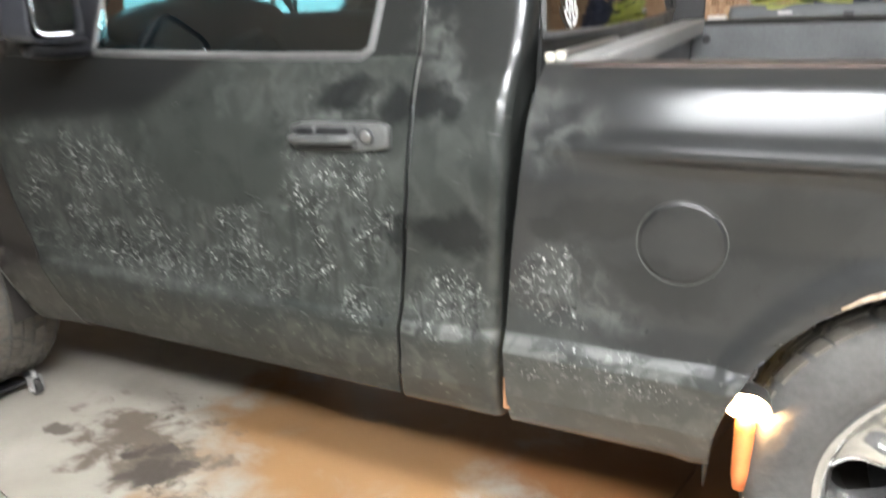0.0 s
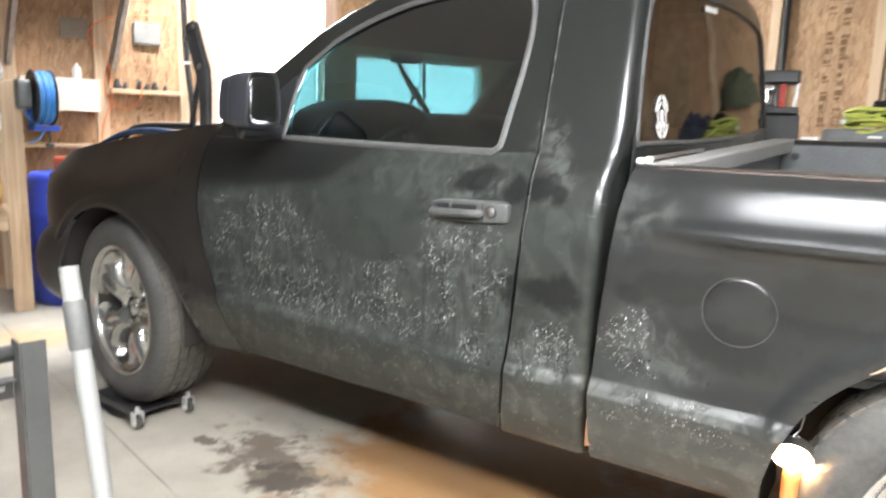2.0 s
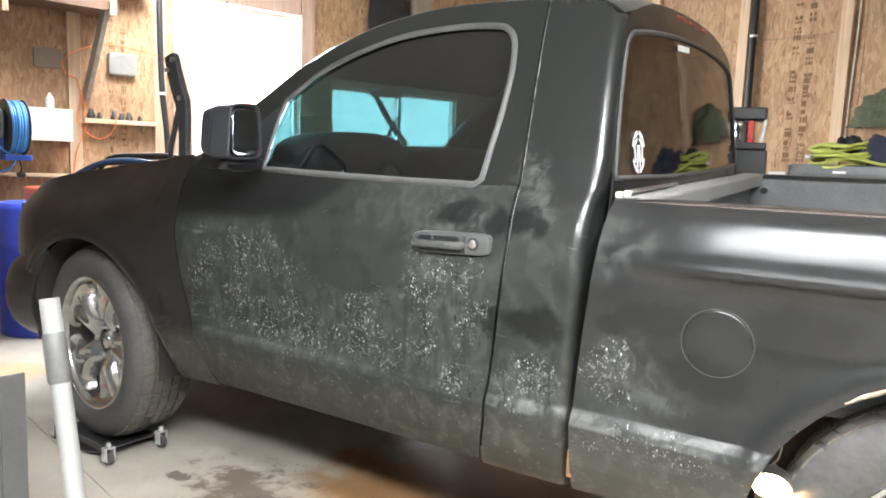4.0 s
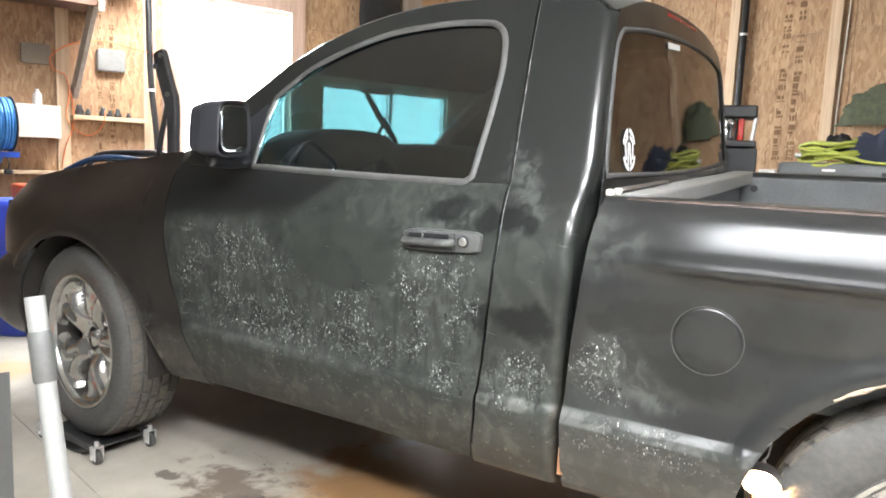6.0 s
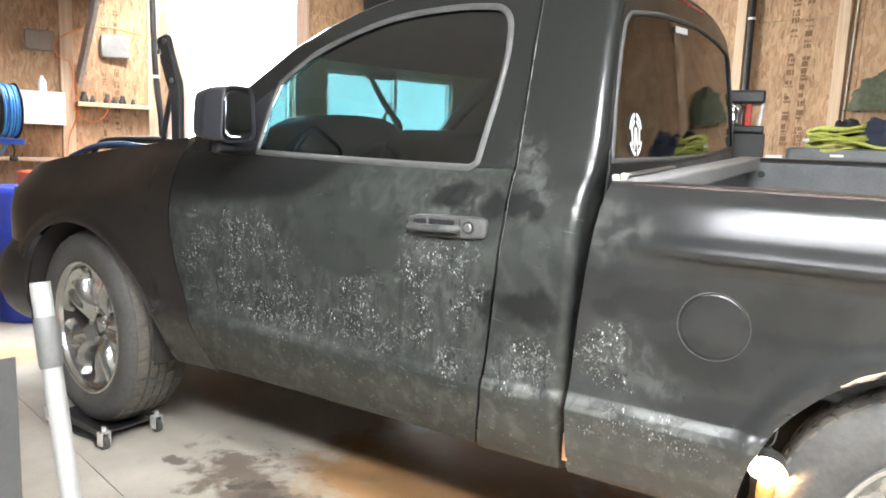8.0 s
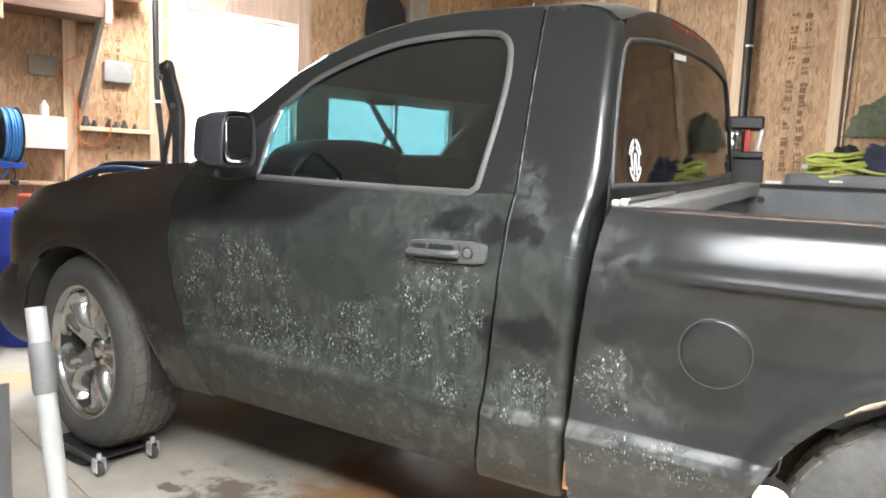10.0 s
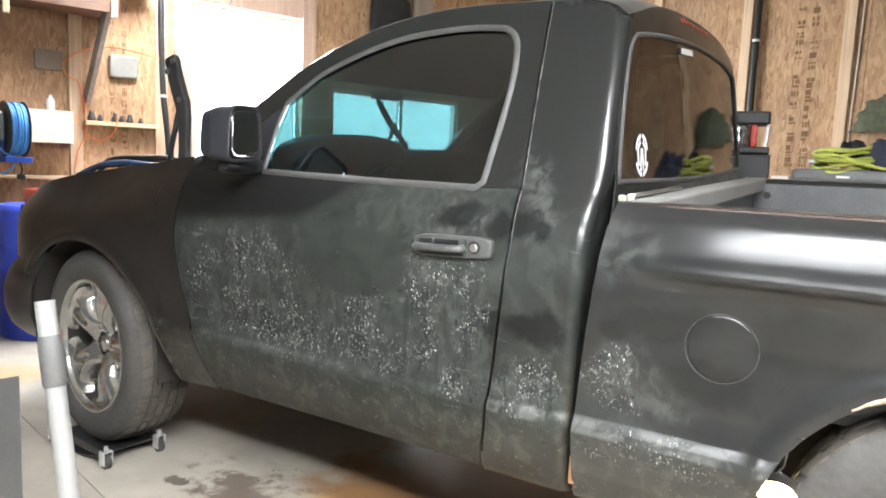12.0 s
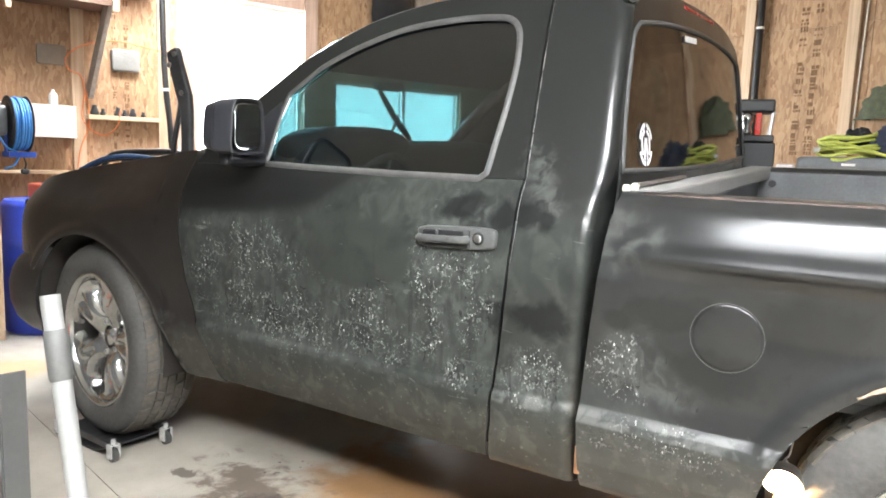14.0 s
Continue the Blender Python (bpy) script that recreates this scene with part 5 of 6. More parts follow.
# cab interior
bm = bmesh.new()
loft_box(bm, 0.86, 1.01, 1.155, 0.24, 0.84, 0.16, power=5)
part("dashboard", bm, DASH, truck, "black dashboard", True)
bm = bmesh.new()
loft_box(bm, 0.97, 0.56, 1.285, 0.14, 0.36, 0.095, power=2.6)
part("gauge_hood", bm, DASH, truck, "", True)
bm = bmesh.new()
wm = pose(1.14, 0.52, 1.10, 0, -62, 0)
tube(bm, [wm @ Vector((0.19 * math.cos(a), 0.19 * math.sin(a), 0)) for a in (2 * math.pi * k / 40 for k in range(41))], 0.015, 8)
for a in (0, 2.1, 4.2):
    tube(bm, [wm @ Vector((0, 0, -0.03)), wm @ Vector((0.19 * math.cos(a), 0.19 * math.sin(a), 0))], 0.014, 6)
loft_box(bm, 0, 0, -0.03, 0.06, 0.06, 0.03, m=wm, power=3)
part("steering_wheel", bm, DASH, truck, "black steering wheel", True)
bm = bmesh.new()
loft_box(bm, 1.72, 1.01, 0.86, 0.30, 0.76, 0.12, power=6)
part("seat_bench", bm, SEATCLOTH, truck, "dark cloth bench seat", True)
bm = bmesh.new()
loft_box(bm, 0, 0, 0, 0.09, 0.76, 0.28, m=pose(2.05, 1.01, 1.0, 0, 12, 0), power=6)
part("seat_back", bm, SEATCLOTH, truck, "", True)
bm = bmesh.new()
loft_box(bm, 0, 0, 0, 0.014, 0.085, 0.024, m=pose(0.837, 1.01, 1.569, 0, 0, -20), power=5)
rear_mirror = part("rear_view_mirror", bm, BLACK, truck, "small inside mirror on the windshield", True)
bm = bmesh.new()
loft_box(bm, 0.014, 0, 0, 0.003, 0.076, 0.019, m=pose(0.837, 1.01, 1.569, 0, 0, -20), power=5)
part("mirror_glass", bm, mat("inside_mirror", (0.75, 0.77, 0.78), 0.05, 1.0, 9, 0.05, 0.0), rear_mirror, "mirror glass", True)


# ---- wheels ----
def wheel(name, hub, r, side_label):
    """A wheel lying about its own axis: z points to the outside."""
    w = thing(name, "", "")
    w.parent = truck
    w["label"] = side_label
    bm = bmesh.new()
    prof = [(0.262, -0.10), (0.275, -0.115), (0.33, -0.13), (0.375, -0.125), (r - 0.018, -0.105), (r - 0.006, -0.085), (r - 0.006, 0.085), (r - 0.018, 0.108), (0.378, 0.126), (0.345, 0.134), (0.31, 0.133), (0.285, 0.122), (0.272, 0.112), (0.262, 0.10)]
    lathe(bm, prof, 72)
    tyre = part("tyre", bm, RUBBER, w, "dusty black tyre", True)
    bm = bmesh.new()
    n = 58
    for row, (h0, h1, off) in enumerate(((-0.098, -0.062, 0), (-0.052, -0.022, 0.5), (-0.014, 0.014, 0.25), (0.022, 0.052, 0.6), (0.062, 0.100, 0.1))):
        for k in range(n):
            jit = 0.16 * math.sin(k * 2.7 + row * 1.9)
            a0, a1 = 2 * math.pi * (k + off + jit) / n, 2 * math.pi * (k + off + jit + 0.84) / n
            skew = (0.35, -0.25, 0.0, 0.25, -0.35)[row] * 2 * math.pi / n
            drop = 0.010 if row in (0, 4) else 0.0
            hs = (h0, h1)
            vs = []
            for rr in (r - 0.012, r + 0.002):
                for a, h in ((a0, hs[0]), (a1, hs[0]), (a1 + skew, hs[1]), (a0 + skew, hs[1])):
                    edge = drop if (abs(h) > 0.09) else 0.0
                    vs.append(bm.verts.new(((rr - edge) * math.cos(a), (rr - edge) * math.sin(a), h)))
            for f in ((4, 5, 6, 7), (0, 1, 5, 4), (1, 2, 6, 5), (2, 3, 7, 6), (3, 0, 4, 7)):
                bm.faces.new([vs[i] for i in f])
    part("tread", bm, TREAD, w, "worn block tread grey with dust")
    bm = bmesh.new()
    lathe(bm, [(0.215, -0.10), (0.245, -0.10), (0.262, -0.10), (0.262, 0.098), (0.274, 0.110), (0.274, 0.119), (0.264, 0.123), (0.253, 0.116), (0.247, 0.095)], 72)
    rim = part("rim", bm, CHROME, w, "dull chrome five-spoke rim", True)
    bm = bmesh.new()
    lathe(bm, [(0.246, 0.094), (0.238, 0.06), (0.232, -0.02), (0.22, -0.08)], 72)
    part("rim_barrel", bm, UNDER, w, "dark inside of the rim", True)
    # five broad spokes
    for k in range(5):
        mid = radians(90 - 36 + 72 * k - 6)

        def spoke(u, v, mid=mid):
            q = 0.05 + 0.197 * v
            s = 2 * u - 1
            half = radians(curve_at([(0.05, 36), (0.085, 35.8), (0.11, 29), (0.15, 25), (0.20, 24.5), (0.225, 27), (0.247, 35)], q))
            a = mid + s * half
            bulge = 0.034 * math.sin(math.pi * min(1, max(0, (q - 0.06) / 0.17))) * (1 - s * s) ** 0.9
            groove = -0.030 * math.exp(-(s / 0.24) ** 2) * max(0, min(1, (q - 0.10) / 0.05)) * max(0, min(1, (0.25 - q) / 0.05))
            base = curve_at([(0.05, 0.052), (0.09, 0.055), (0.15, 0.062), (0.20, 0.075), (0.235, 0.092), (0.25, 0.10)], q)
            edge = -0.04 * abs(s) ** 8 * max(0, min(1, (q - 0.09) / 0.03))
            return (q * math.cos(a), q * math.sin(a), base + bulge + groove + edge)
        part("spoke", sheet(bmesh.new(), 22, 22, spoke), CHROME, w, "", True, 0.006)
    bm = bmesh.new()
    lathe(bm, [(0.001, 0.062), (0.030, 0.062), (0.036, 0.057), (0.038, 0.045), (0.06, 0.045)], 32)
    part("hub_cap", bm, CHROME, w, "", True)
    for k in range(5):
        a = radians(90 + 72 * k - 6)
        bm = bmesh.new()
        tube(bm, [(0.068 * math.cos(a), 0.068 * math.sin(a), 0.04), (0.068 * math.cos(a), 0.068 * math.sin(a), 0.066)], 0.011, 6)
        part("lug_nut", bm, STEEL, w)
    bm = bmesh.new()
    lathe(bm, [(0.001, -0.02), (0.175, -0.02), (0.175, -0.05), (0.001, -0.05)], 40)
    part("brake_disc", bm, DARKSTEEL, w, "", True)
    bm = bmesh.new()
    lathe(bm, [(0.001, -0.085), (0.26, -0.085)], 40)
    part("backing_plate", bm, UNDER, w)
    for o in w.children:
        if o.name.split(".")[0] in ("rim", "rim_barrel", "spoke"):
            o.data.transform(Matrix.Diagonal((1.04, 1.04, 1, 1)))
    return w


for hub, r in ((HUB_F, 0.405), (HUB_R, 0.418)):
    for flip in (False, True):
        w = wheel("wheel", hub, r, "dusty tyre on a dull chrome five-spoke rim")
        w.matrix_local = pose(hub[0], 0.165 if not flip else WIDE - 0.165, hub[1], 0, 0, -7 if hub is HUB_F else 0) @ pose(0, 0, 0, 90 if not flip else -90, 0, 0) @ pose(0, 0, 0, 0, 0, 24) @ Matrix.Scale(1.06 if hub is HUB_F else 1.0, 4)


# ---- lamps ----
def ceiling_tube(place):
    c = thing("ceiling_light", "white hanging panel light, switched on, over the garage floor", "light", group="hanging panel lights", place=place)
    part("housing", boxed(-0.65, -0.26, 0.0, 0.65, 0.26, 0.06), WHITEPL, c, bevel=0.01)
    part("diffuser", boxed(-0.6, -0.22, -0.015, 0.6, 0.22, -0.001), TUBE_GLOW, c, "glowing panel")
    for x in (-0.5, 0.5):
        bm = bmesh.new()
        tube(bm, [(x, 0, 0.06), (x, 0, 0.75)], 0.004, 6)
        part("hanger_wire", bm, STEEL, c)
    return c


tube_a = ceiling_tube(pose(2.45, -2.2, 2.62))
for px, py in ((4.1, -2.2), (3.1, -1.2), (-1.5, 1.45)):
    copy_thing(tube_a, pose(px, py, 2.62 if px > 0 else 3.0))

# drop light hung in the rear wheel well
lamp = thing("drop_light", "lit warm work lamp with orange grip near rear wheel", "work light", place=pose(2.738, 0.06, 0.570))
bm = bmesh.new()
loft_box(bm, 0, 0, 0, 0.024, 0.024, 0.032, power=2.2)
part("bulb", bm, BULB_GLOW, lamp, "glowing bulb", True)
bm = bmesh.new()
tube(bm, [(0, 0, -0.03), (0, 0, -0.06), (0.0, 0, -0.16), (0.0, 0, -0.20)], [0.016, 0.02, 0.018, 0.012], 12)
part("grip", bm, ORANGE, lamp, "orange plastic grip", True)
bm = bmesh.new()
lathe(bm, [(0.004, -0.034), (0.022, -0.032), (0.036, -0.02), (0.042, 0.0), (0.045, 0.016)], 24, m=pose(0, 0, 0, 118, 0, 0))
part("reflector", bm, STEEL, lamp, "steel reflector cup", True, 0.0015)
bm = bmesh.new()
for k in range(5):
    a = 2 * math.pi * k / 5
    tube(bm, smooth_line([(0.02 * math.cos(a), 0.02 * math.sin(a), -0.035), (0.034 * math.cos(a), 0.034 * math.sin(a), 0.0), (0.0, 0.0, 0.05)], 4), 0.0012, 5)
tube(bm, smooth_line([(0, 0, 0.05), (0.01, 0.02, 0.08), (0.02, 0.03, 0.30)], 4), 0.002, 6)
part("wire_guard", bm, STEEL, lamp, "", True)


# ---- wheel dollies ----
def dolly(place):
    d = thing("wheel_dolly", "black steel wheel dolly on four small casters", "dolly", group="wheel dollies", place=place)
    bm = bmesh.new()
    sheet(bm, 10, 1, lambda u, v: (-0.19 + 0.38 * u, -0.125 + 0.25 * v, 0.055 - 0.046 * math.sin(math.pi * u)))
    part("plate", bm, BLACK, d, "dished black steel plate", False, 0.006)
    for x in (-0.215, 0.215):
        for y in (-0.12, 0.12):
            bm = bmesh.new()
            tube(bm, [(x, y - 0.012, 0.030), (x, y + 0.012, 0.030)], 0.030, 18)
            c = part("caster", bm, RUBBER, d, "black caster wheel", bevel=0.004)
            bm = bmesh.new()
            for s in (-1, 1):
                box(bm, x - 0.017, y + s * 0.018 - 0.0025, 0.020, x + 0.017, y + s * 0.018 + 0.0025, 0.074)
            box(bm, x - 0.016, y - 0.022, 0.072, x + 0.016, y + 0.022, 0.076)
            part("caster_fork", bm, ZINC, c, "bright steel fork")
            bm = bmesh.new()
            tube(bm, [(x, y, 0.074), (x, y, 0.096)], 0.009, 8)
            part("caster_bolt", bm, ZINC, c)
            bm = bmesh.new()
            tube(bm, [(x, y - 0.026, 0.030), (x, y + 0.026, 0.030)], 0.009, 10)
            part("caster_axle", bm, ZINC, c)
    for y in (-0.127, 0.127):
        part("side_flange", boxed(-0.23, y - 0.004, 0.05, 0.23, y + 0.004, 0.076), BLACK, d)
    return d


dolly_a = dolly(pose(0.085, 0.05, 0.0, 0, 0, -3))
copy_thing(dolly_a, pose(0.0, WIDE - 0.16, 0.0, 0, 0, 4))


# ---- foreground: plastic pipe and steel rack ----
pipe = thing("pvc_pipe", "white plastic pipe with a grey tape wrap, leaning upright", "pipe")
top, foot = Vector((1.470, -0.95, 0.985)), Vector((1.715, -0.98, 0.0))


def along(k):
    return top.lerp(foot, k)


bm = bmesh.new()
tube(bm, [along(0.0), along(0.25), along(0.6), along(1.0)], 0.0195, 28, caps=False)
tube(bm, [along(0.0), along(0.3)], 0.0155, 28, caps=False)
part("pipe_body", bm, PVC, pipe, "", True)
bm = bmesh.new()
tube(bm, [along(0.07), along(0.078), along(0.165), along(0.172)], [0.0205, 0.023, 0.023, 0.0205], 28, caps=False)
part("tape_wrap", bm, TAPE, pipe, "grey tape wrap", True)

rack = thing("steel_rack", "grey enamelled steel rack frame with perforated rail", "rack", place=pose(1.485, -1.04, 0, 0, 0, -10.7))
bm = bmesh.new()
box(bm, -0.026, -0.03, 0.0, 0.026, -0.026, 0.855)
box(bm, 0.022, -0.026, 0.0, 0.026, 0.02, 0.855)
part("corner_post", bm, RACK, rack, bevel=0.002)
bm = bmesh.new()
tube(bm, [(-0.02, -0.02, 0.825), (-0.02, -0.85, 0.825)], 0.017, 12)
part("top_rail", bm, RACK, rack, "", True)
bm = bmesh.new()
box(bm, -0.032, -0.85, 0.728, -0.028, -0.03, 0.772)
box(bm, -0.032, -0.85, 0.770, 0.0, -0.03, 0.774)
rail = part("perforated_rail", bm, RACK, rack, bevel=0.001)
for k in range(34):
    y = -0.05 - 0.0235 * k
    part("rail_slot", boxed(-0.0275, y - 0.008, 0.746, -0.0262, y + 0.004, 0.756), STEEL, rail)
for y in (-0.125, -0.82):
    part("upright", boxed(-0.03, y - 0.016, 0.0, 0.0, y + 0.016, 0.73), RACK, rack, bevel=0.002)

jack = thing("floor_jack", "faded red floor jack standing on the concrete", "jack", place=pose(0.50, -1.10, 0, 0, 0, 35))
bm = bmesh.new()
for s in (-1, 1):
    sheet(bm, 8, 1, lambda u, v, s=s: (-0.3 + 0.6 * u, s * 0.10, 0.07 + (0.10 + 0.05 * math.sin(math.pi * u)) * v))
part("side_plate", bm, ORANGERED, jack, "", False, 0.006)
bm = bmesh.new()
tube(bm, smooth_line([(-0.2, 0, 0.15), (0.0, 0, 0.22), (0.2, 0, 0.33), (0.28, 0, 0.36)], 4), 0.035, 10)
part("lift_arm", bm, ORANGERED, jack, "", True)
bm = bmesh.new()
tube(bm, [(0.28, 0, 0.36), (0.28, 0, 0.40)], 0.06, 18)
part("saddle", bm, DARKSTEEL, jack, "", bevel=0.006)
for x in (-0.25, 0.26):
    for s in (-1, 1):
        bm = bmesh.new()
        tube(bm, [(x, s * 0.11, 0.05), (x, s * 0.15, 0.05)], 0.05, 18)
        part("jack_wheel", bm, DARKSTEEL, jack, "", bevel=0.005)
bm = bmesh.new()
tube(bm, [(-0.2, 0, 0.18), (-0.5, 0, 0.42), (-0.72, 0, 0.58)], 0.018, 10)
part("handle_socket", bm, ORANGERED, jack, "", True)


# ---- timber shelving unit along the front wall ----
SH = ROOM @ pose(-1.62, -0.87, 0)
shelf_unit = thing("shelving_unit", "pale pine two-by-four shelving unit holding garage goods", "shelving", place=SH)
for x in (-0.06, -2.2):
    for y0, y1 in ((0.0, 0.04), (0.72, 0.76)):
        part("post", boxed(x, y0, 0, x + 0.115, y1, 1.50 if x > -1 else 1.52), PINE, shelf_unit, bevel=0.003)
for z in (1.38, 0.545):
    part("front_rail", boxed(-2.2, -0.002, z, -0.062, 0.036, z + 0.115), PINE_X, shelf_unit, bevel=0.003)
    part("shelf_board", boxed(-2.2, 0.037, z + 0.097, -0.062, 0.78, z + 0.113), OSB, shelf_unit, bevel=0.002)
    part("back_rail", boxed(-2.2, 0.79, z, -0.062, 0.826, z + 0.1), PINE_X, shelf_unit, bevel=0.003)
    part("end_rail", boxed(-0.055, 0.042, z, -0.018, 0.76, z + 0.10), PINE, shelf_unit, bevel=0.003)
part("tab", boxed(-0.11, 0.02, 1.19, -0.062, 0.036, 1.29), WHITEPL, shelf_unit)


def at_shelf(x, y, z, rz=0):
    return SH @ pose(x, y, z, 0, 0, rz)


def bottle(name, label, m, prof, place, cap=None, squash=1.0, handle=False):
    b = thing(name, label, "bottle", place=place)
    bm = bmesh.new()
    lathe(bm, [(0.001, 0)] + prof, 24, m=Matrix.Diagonal((1, squash, 1, 1)))
    part("bottle_body", bm, m, b, "", True)
    if cap:
        r, z0, z1 = cap
        bm = bmesh.new()
        lathe(bm, [(r * 1.05, z0), (r, z0 + 0.01), (r * 0.8, z1 * 0.4 + z0 * 0.6), (r * 0.35, z1), (0.001, z1)], 16)
        part("cap", bm, m, b, "", True)
    if handle:
        bm = bmesh.new()
        tube(bm, smooth_line([(0.055, 0, 0.19), (0.075, 0, 0.16), (0.078, 0, 0.10), (0.06, 0, 0.07)], 4), 0.010, 8)
        part("grip", bm, m, b, "", True)
    return b


JUG = [(0.070, 0.0), (0.078, 0.012), (0.078, 0.16), (0.070, 0.20), (0.04, 0.235), (0.022, 0.25), (0.022, 0.27)]
jug = bottle("jug", "white plastic jug with a pointed spout on the shelf", WHITEPL, JUG, at_shelf(-0.47, 0.16, 0.658, 40), (0.024, 0.265, 0.335), 0.75, True)
copy_thing(jug, at_shelf(-0.62, 0.20, 0.658, 15))
BOT = [(0.045, 0.0), (0.05, 0.01), (0.05, 0.13), (0.04, 0.165), (0.018, 0.19), (0.018, 0.215), (0.001, 0.217)]
b1 = bottle("oil_bottle", "black plastic oil bottle on the shelf", BLACK, BOT, at_shelf(-0.32, 0.14, 0.658, 10), (0.02, 0.19, 0.22))
for x, y, a in ((-0.25, 0.20, 30), (-0.38, 0.22, 70), (-0.29, 0.30, 0)):
    copy_thing(b1, at_shelf(x, y, 0.658, a))
bottle("yellow_jug", "yellow plastic oil jug on the shelf", YELLOW, [(0.06, 0), (0.066, 0.012), (0.066, 0.24), (0.05, 0.30), (0.02, 0.33), (0.02, 0.35), (0.001, 0.352)], at_shelf(-0.155, 0.22, 0.658, 20), (0.022, 0.34, 0.375), 0.7, True)
bottle("spray_bottle", "grey and red spray bottle on the shelf", mat("red_label", (0.55, 0.05, 0.05), 0.4, 0, 8, 0.2, 0.03), [(0.032, 0.0), (0.036, 0.01), (0.036, 0.11), (0.02, 0.15), (0.012, 0.18), (0.001, 0.182)], at_shelf(-0.19, 0.12, 0.658), (0.02, 0.16, 0.235))


def crate(name, label, category, m, sx, sy, sz, place, wall_t=0.012, lid=False):
    c = thing(name, label, category, place=place)
    bm = bmesh.new()
    loft_box(bm, 0, 0, sz / 2, sx / 2, sy / 2, sz / 2, power=9, n=28, k=14)
    part("box_body", bm, m, c, "", True)
    if lid:
        bm = bmesh.new()
        loft_box(bm, 0, 0, sz, sx / 2 + 0.008, sy / 2 + 0.008, 0.012, power=9, n=28, k=8)
        part("lid", bm, m, c, "", True)
    return c


crate("sheet_board", "grey sheet board leaning at the back of the shelf", "board", mat("grey_sheet", (0.22, 0.22, 0.22), 0.6, 0, 6, 0.2, 0.05), 0.28, 0.03, 0.62, at_shelf(-0.33, 0.55, 0.66))
crate("grey_bin", "light grey storage bin on the shelf", "bin", mat("grey_bin", (0.33, 0.33, 0.33), 0.5, 0, 6, 0.15, 0.04), 0.22, 0.3, 0.5, at_shelf(-0.58, 0.5, 0.66))
crate("orange_tub", "brown-orange tub at the back of the shelf", "tub", mat("brown_tub", (0.38, 0.17, 0.05), 0.5, 0, 6, 0.2, 0.05), 0.14, 0.2, 0.32, at_shelf(-0.13, 0.5, 0.66))
crate("white_carton", "small white carton among parts on the shelf", "carton", WHITEPL, 0.14, 0.09, 0.085, at_shelf(-0.25, 0.14, 1.555, 8))
bottle("blue_can", "short blue and white tin on the shelf", mat("blue_label", (0.04, 0.2, 0.5), 0.4, 0, 20, 0.3, 0.02), [(0.048, 0.0), (0.05, 0.004), (0.05, 0.075), (0.046, 0.08), (0.001, 0.08)], at_shelf(-0.22, 0.05, 1.494))
crate("grey_canister", "dull grey oblong tin on the shelf", "tin", mat("dull_tin", (0.25, 0.24, 0.22), 0.5, 0.3, 9, 0.3, 0.08), 0.13, 0.09, 0.09, at_shelf(-0.45, 0.08, 1.494, -10))


def machine(name, label, m, place, seed):
    """An old cast part: block, pulley and fins."""
    rng = random.Random(seed)
    c = thing(name, label, "engine part", place=place)
    bm = bmesh.new()
    loft_box(bm, 0, 0, 0.07, 0.075, 0.06, 0.07, power=4)
    part("casting", bm, m, c, "", True)
    bm = bmesh.new()
    tube(bm, [(0.0, -0.058, 0.08), (0.0, -0.085, 0.08)], 0.05, 24)
    part("pulley", bm, STEEL, c, "", bevel=0.006)
    for k in range(5):
        part("fin", boxed(-0.06 + 0.028 * k, -0.05, 0.138, -0.052 + 0.028 * k, 0.05, 0.165 + 0.01 * rng.random()), m, c)
    return c


machine("alternator", "grey metal alternator lying on the shelf", mat("cast_metal", (0.25, 0.24, 0.23), 0.5, 0.6, 20, 0.4, 0.2), at_shelf(-0.11, 0.12, 1.494, 25), 1)
machine("carburettor", "dark greasy engine part on the shelf", DARKSTEEL, at_shelf(-0.33, 0.26, 1.494, -30), 2)
machine("starter_motor", "dark oily starter motor on the shelf", DARKSTEEL, at_shelf(-0.56, 0.16, 1.494, 60), 3)

# red compressor under the shelf
comp = thing("air_compressor", "red pancake air compressor on the floor", "compressor", place=at_shelf(-0.52, 0.10, 0, 10))
bm = bmesh.new()
lathe(bm, [(0.001, 0.05), (0.14, 0.055), (0.19, 0.09), (0.205, 0.15), (0.19, 0.21), (0.14, 0.25), (0.05, 0.262), (0.001, 0.262)], 40)
part("tank", bm, REDPAINT, comp, "glossy red tank", True)
bm = bmesh.new()
loft_box(bm, 0, 0.0, 0.335, 0.11, 0.085, 0.085, power=5)
part("motor_cover", bm, BLACK, comp, "black motor cover", True)
part("control_panel", boxed(-0.02, -0.095, 0.29, 0.08, -0.084, 0.37), mat("panel_silver", (0.5, 0.5, 0.5), 0.4, 0.2, 9, 0.1, 0.02), comp, "silver panel", bevel=0.004)
part("panel_marking", boxed(0.115, -0.178, 0.14, 0.185, -0.170, 0.17), STICKER, comp)
bm = bmesh.new()
tube(bm, smooth_line([(-0.12, 0, 0.25), (-0.13, 0, 0.40), (-0.05, 0, 0.45), (0.05, 0, 0.45), (0.13, 0, 0.40), (0.12, 0, 0.25)], 4), 0.011, 8)
part("carry_handle", bm, BLACK, comp, "", True)
for k in range(4):
    a = 2 * math.pi * k / 4 + 0.5
    bm = bmesh.new()
    tube(bm, [(0.13 * math.cos(a), 0.13 * math.sin(a), 0.0), (0.13 * math.cos(a), 0.13 * math.sin(a), 0.065)], [0.022, 0.016], 10)
    part("foot", bm, BLACK, comp)
for s in (-0.07, 0.05):
    bm = bmesh.new()
    tube(bm, [(s, -0.12, 0.24), (s, -0.12, 0.285)], [0.018, 0.014], 12)
    part("knob", bm, REDPAINT, comp)

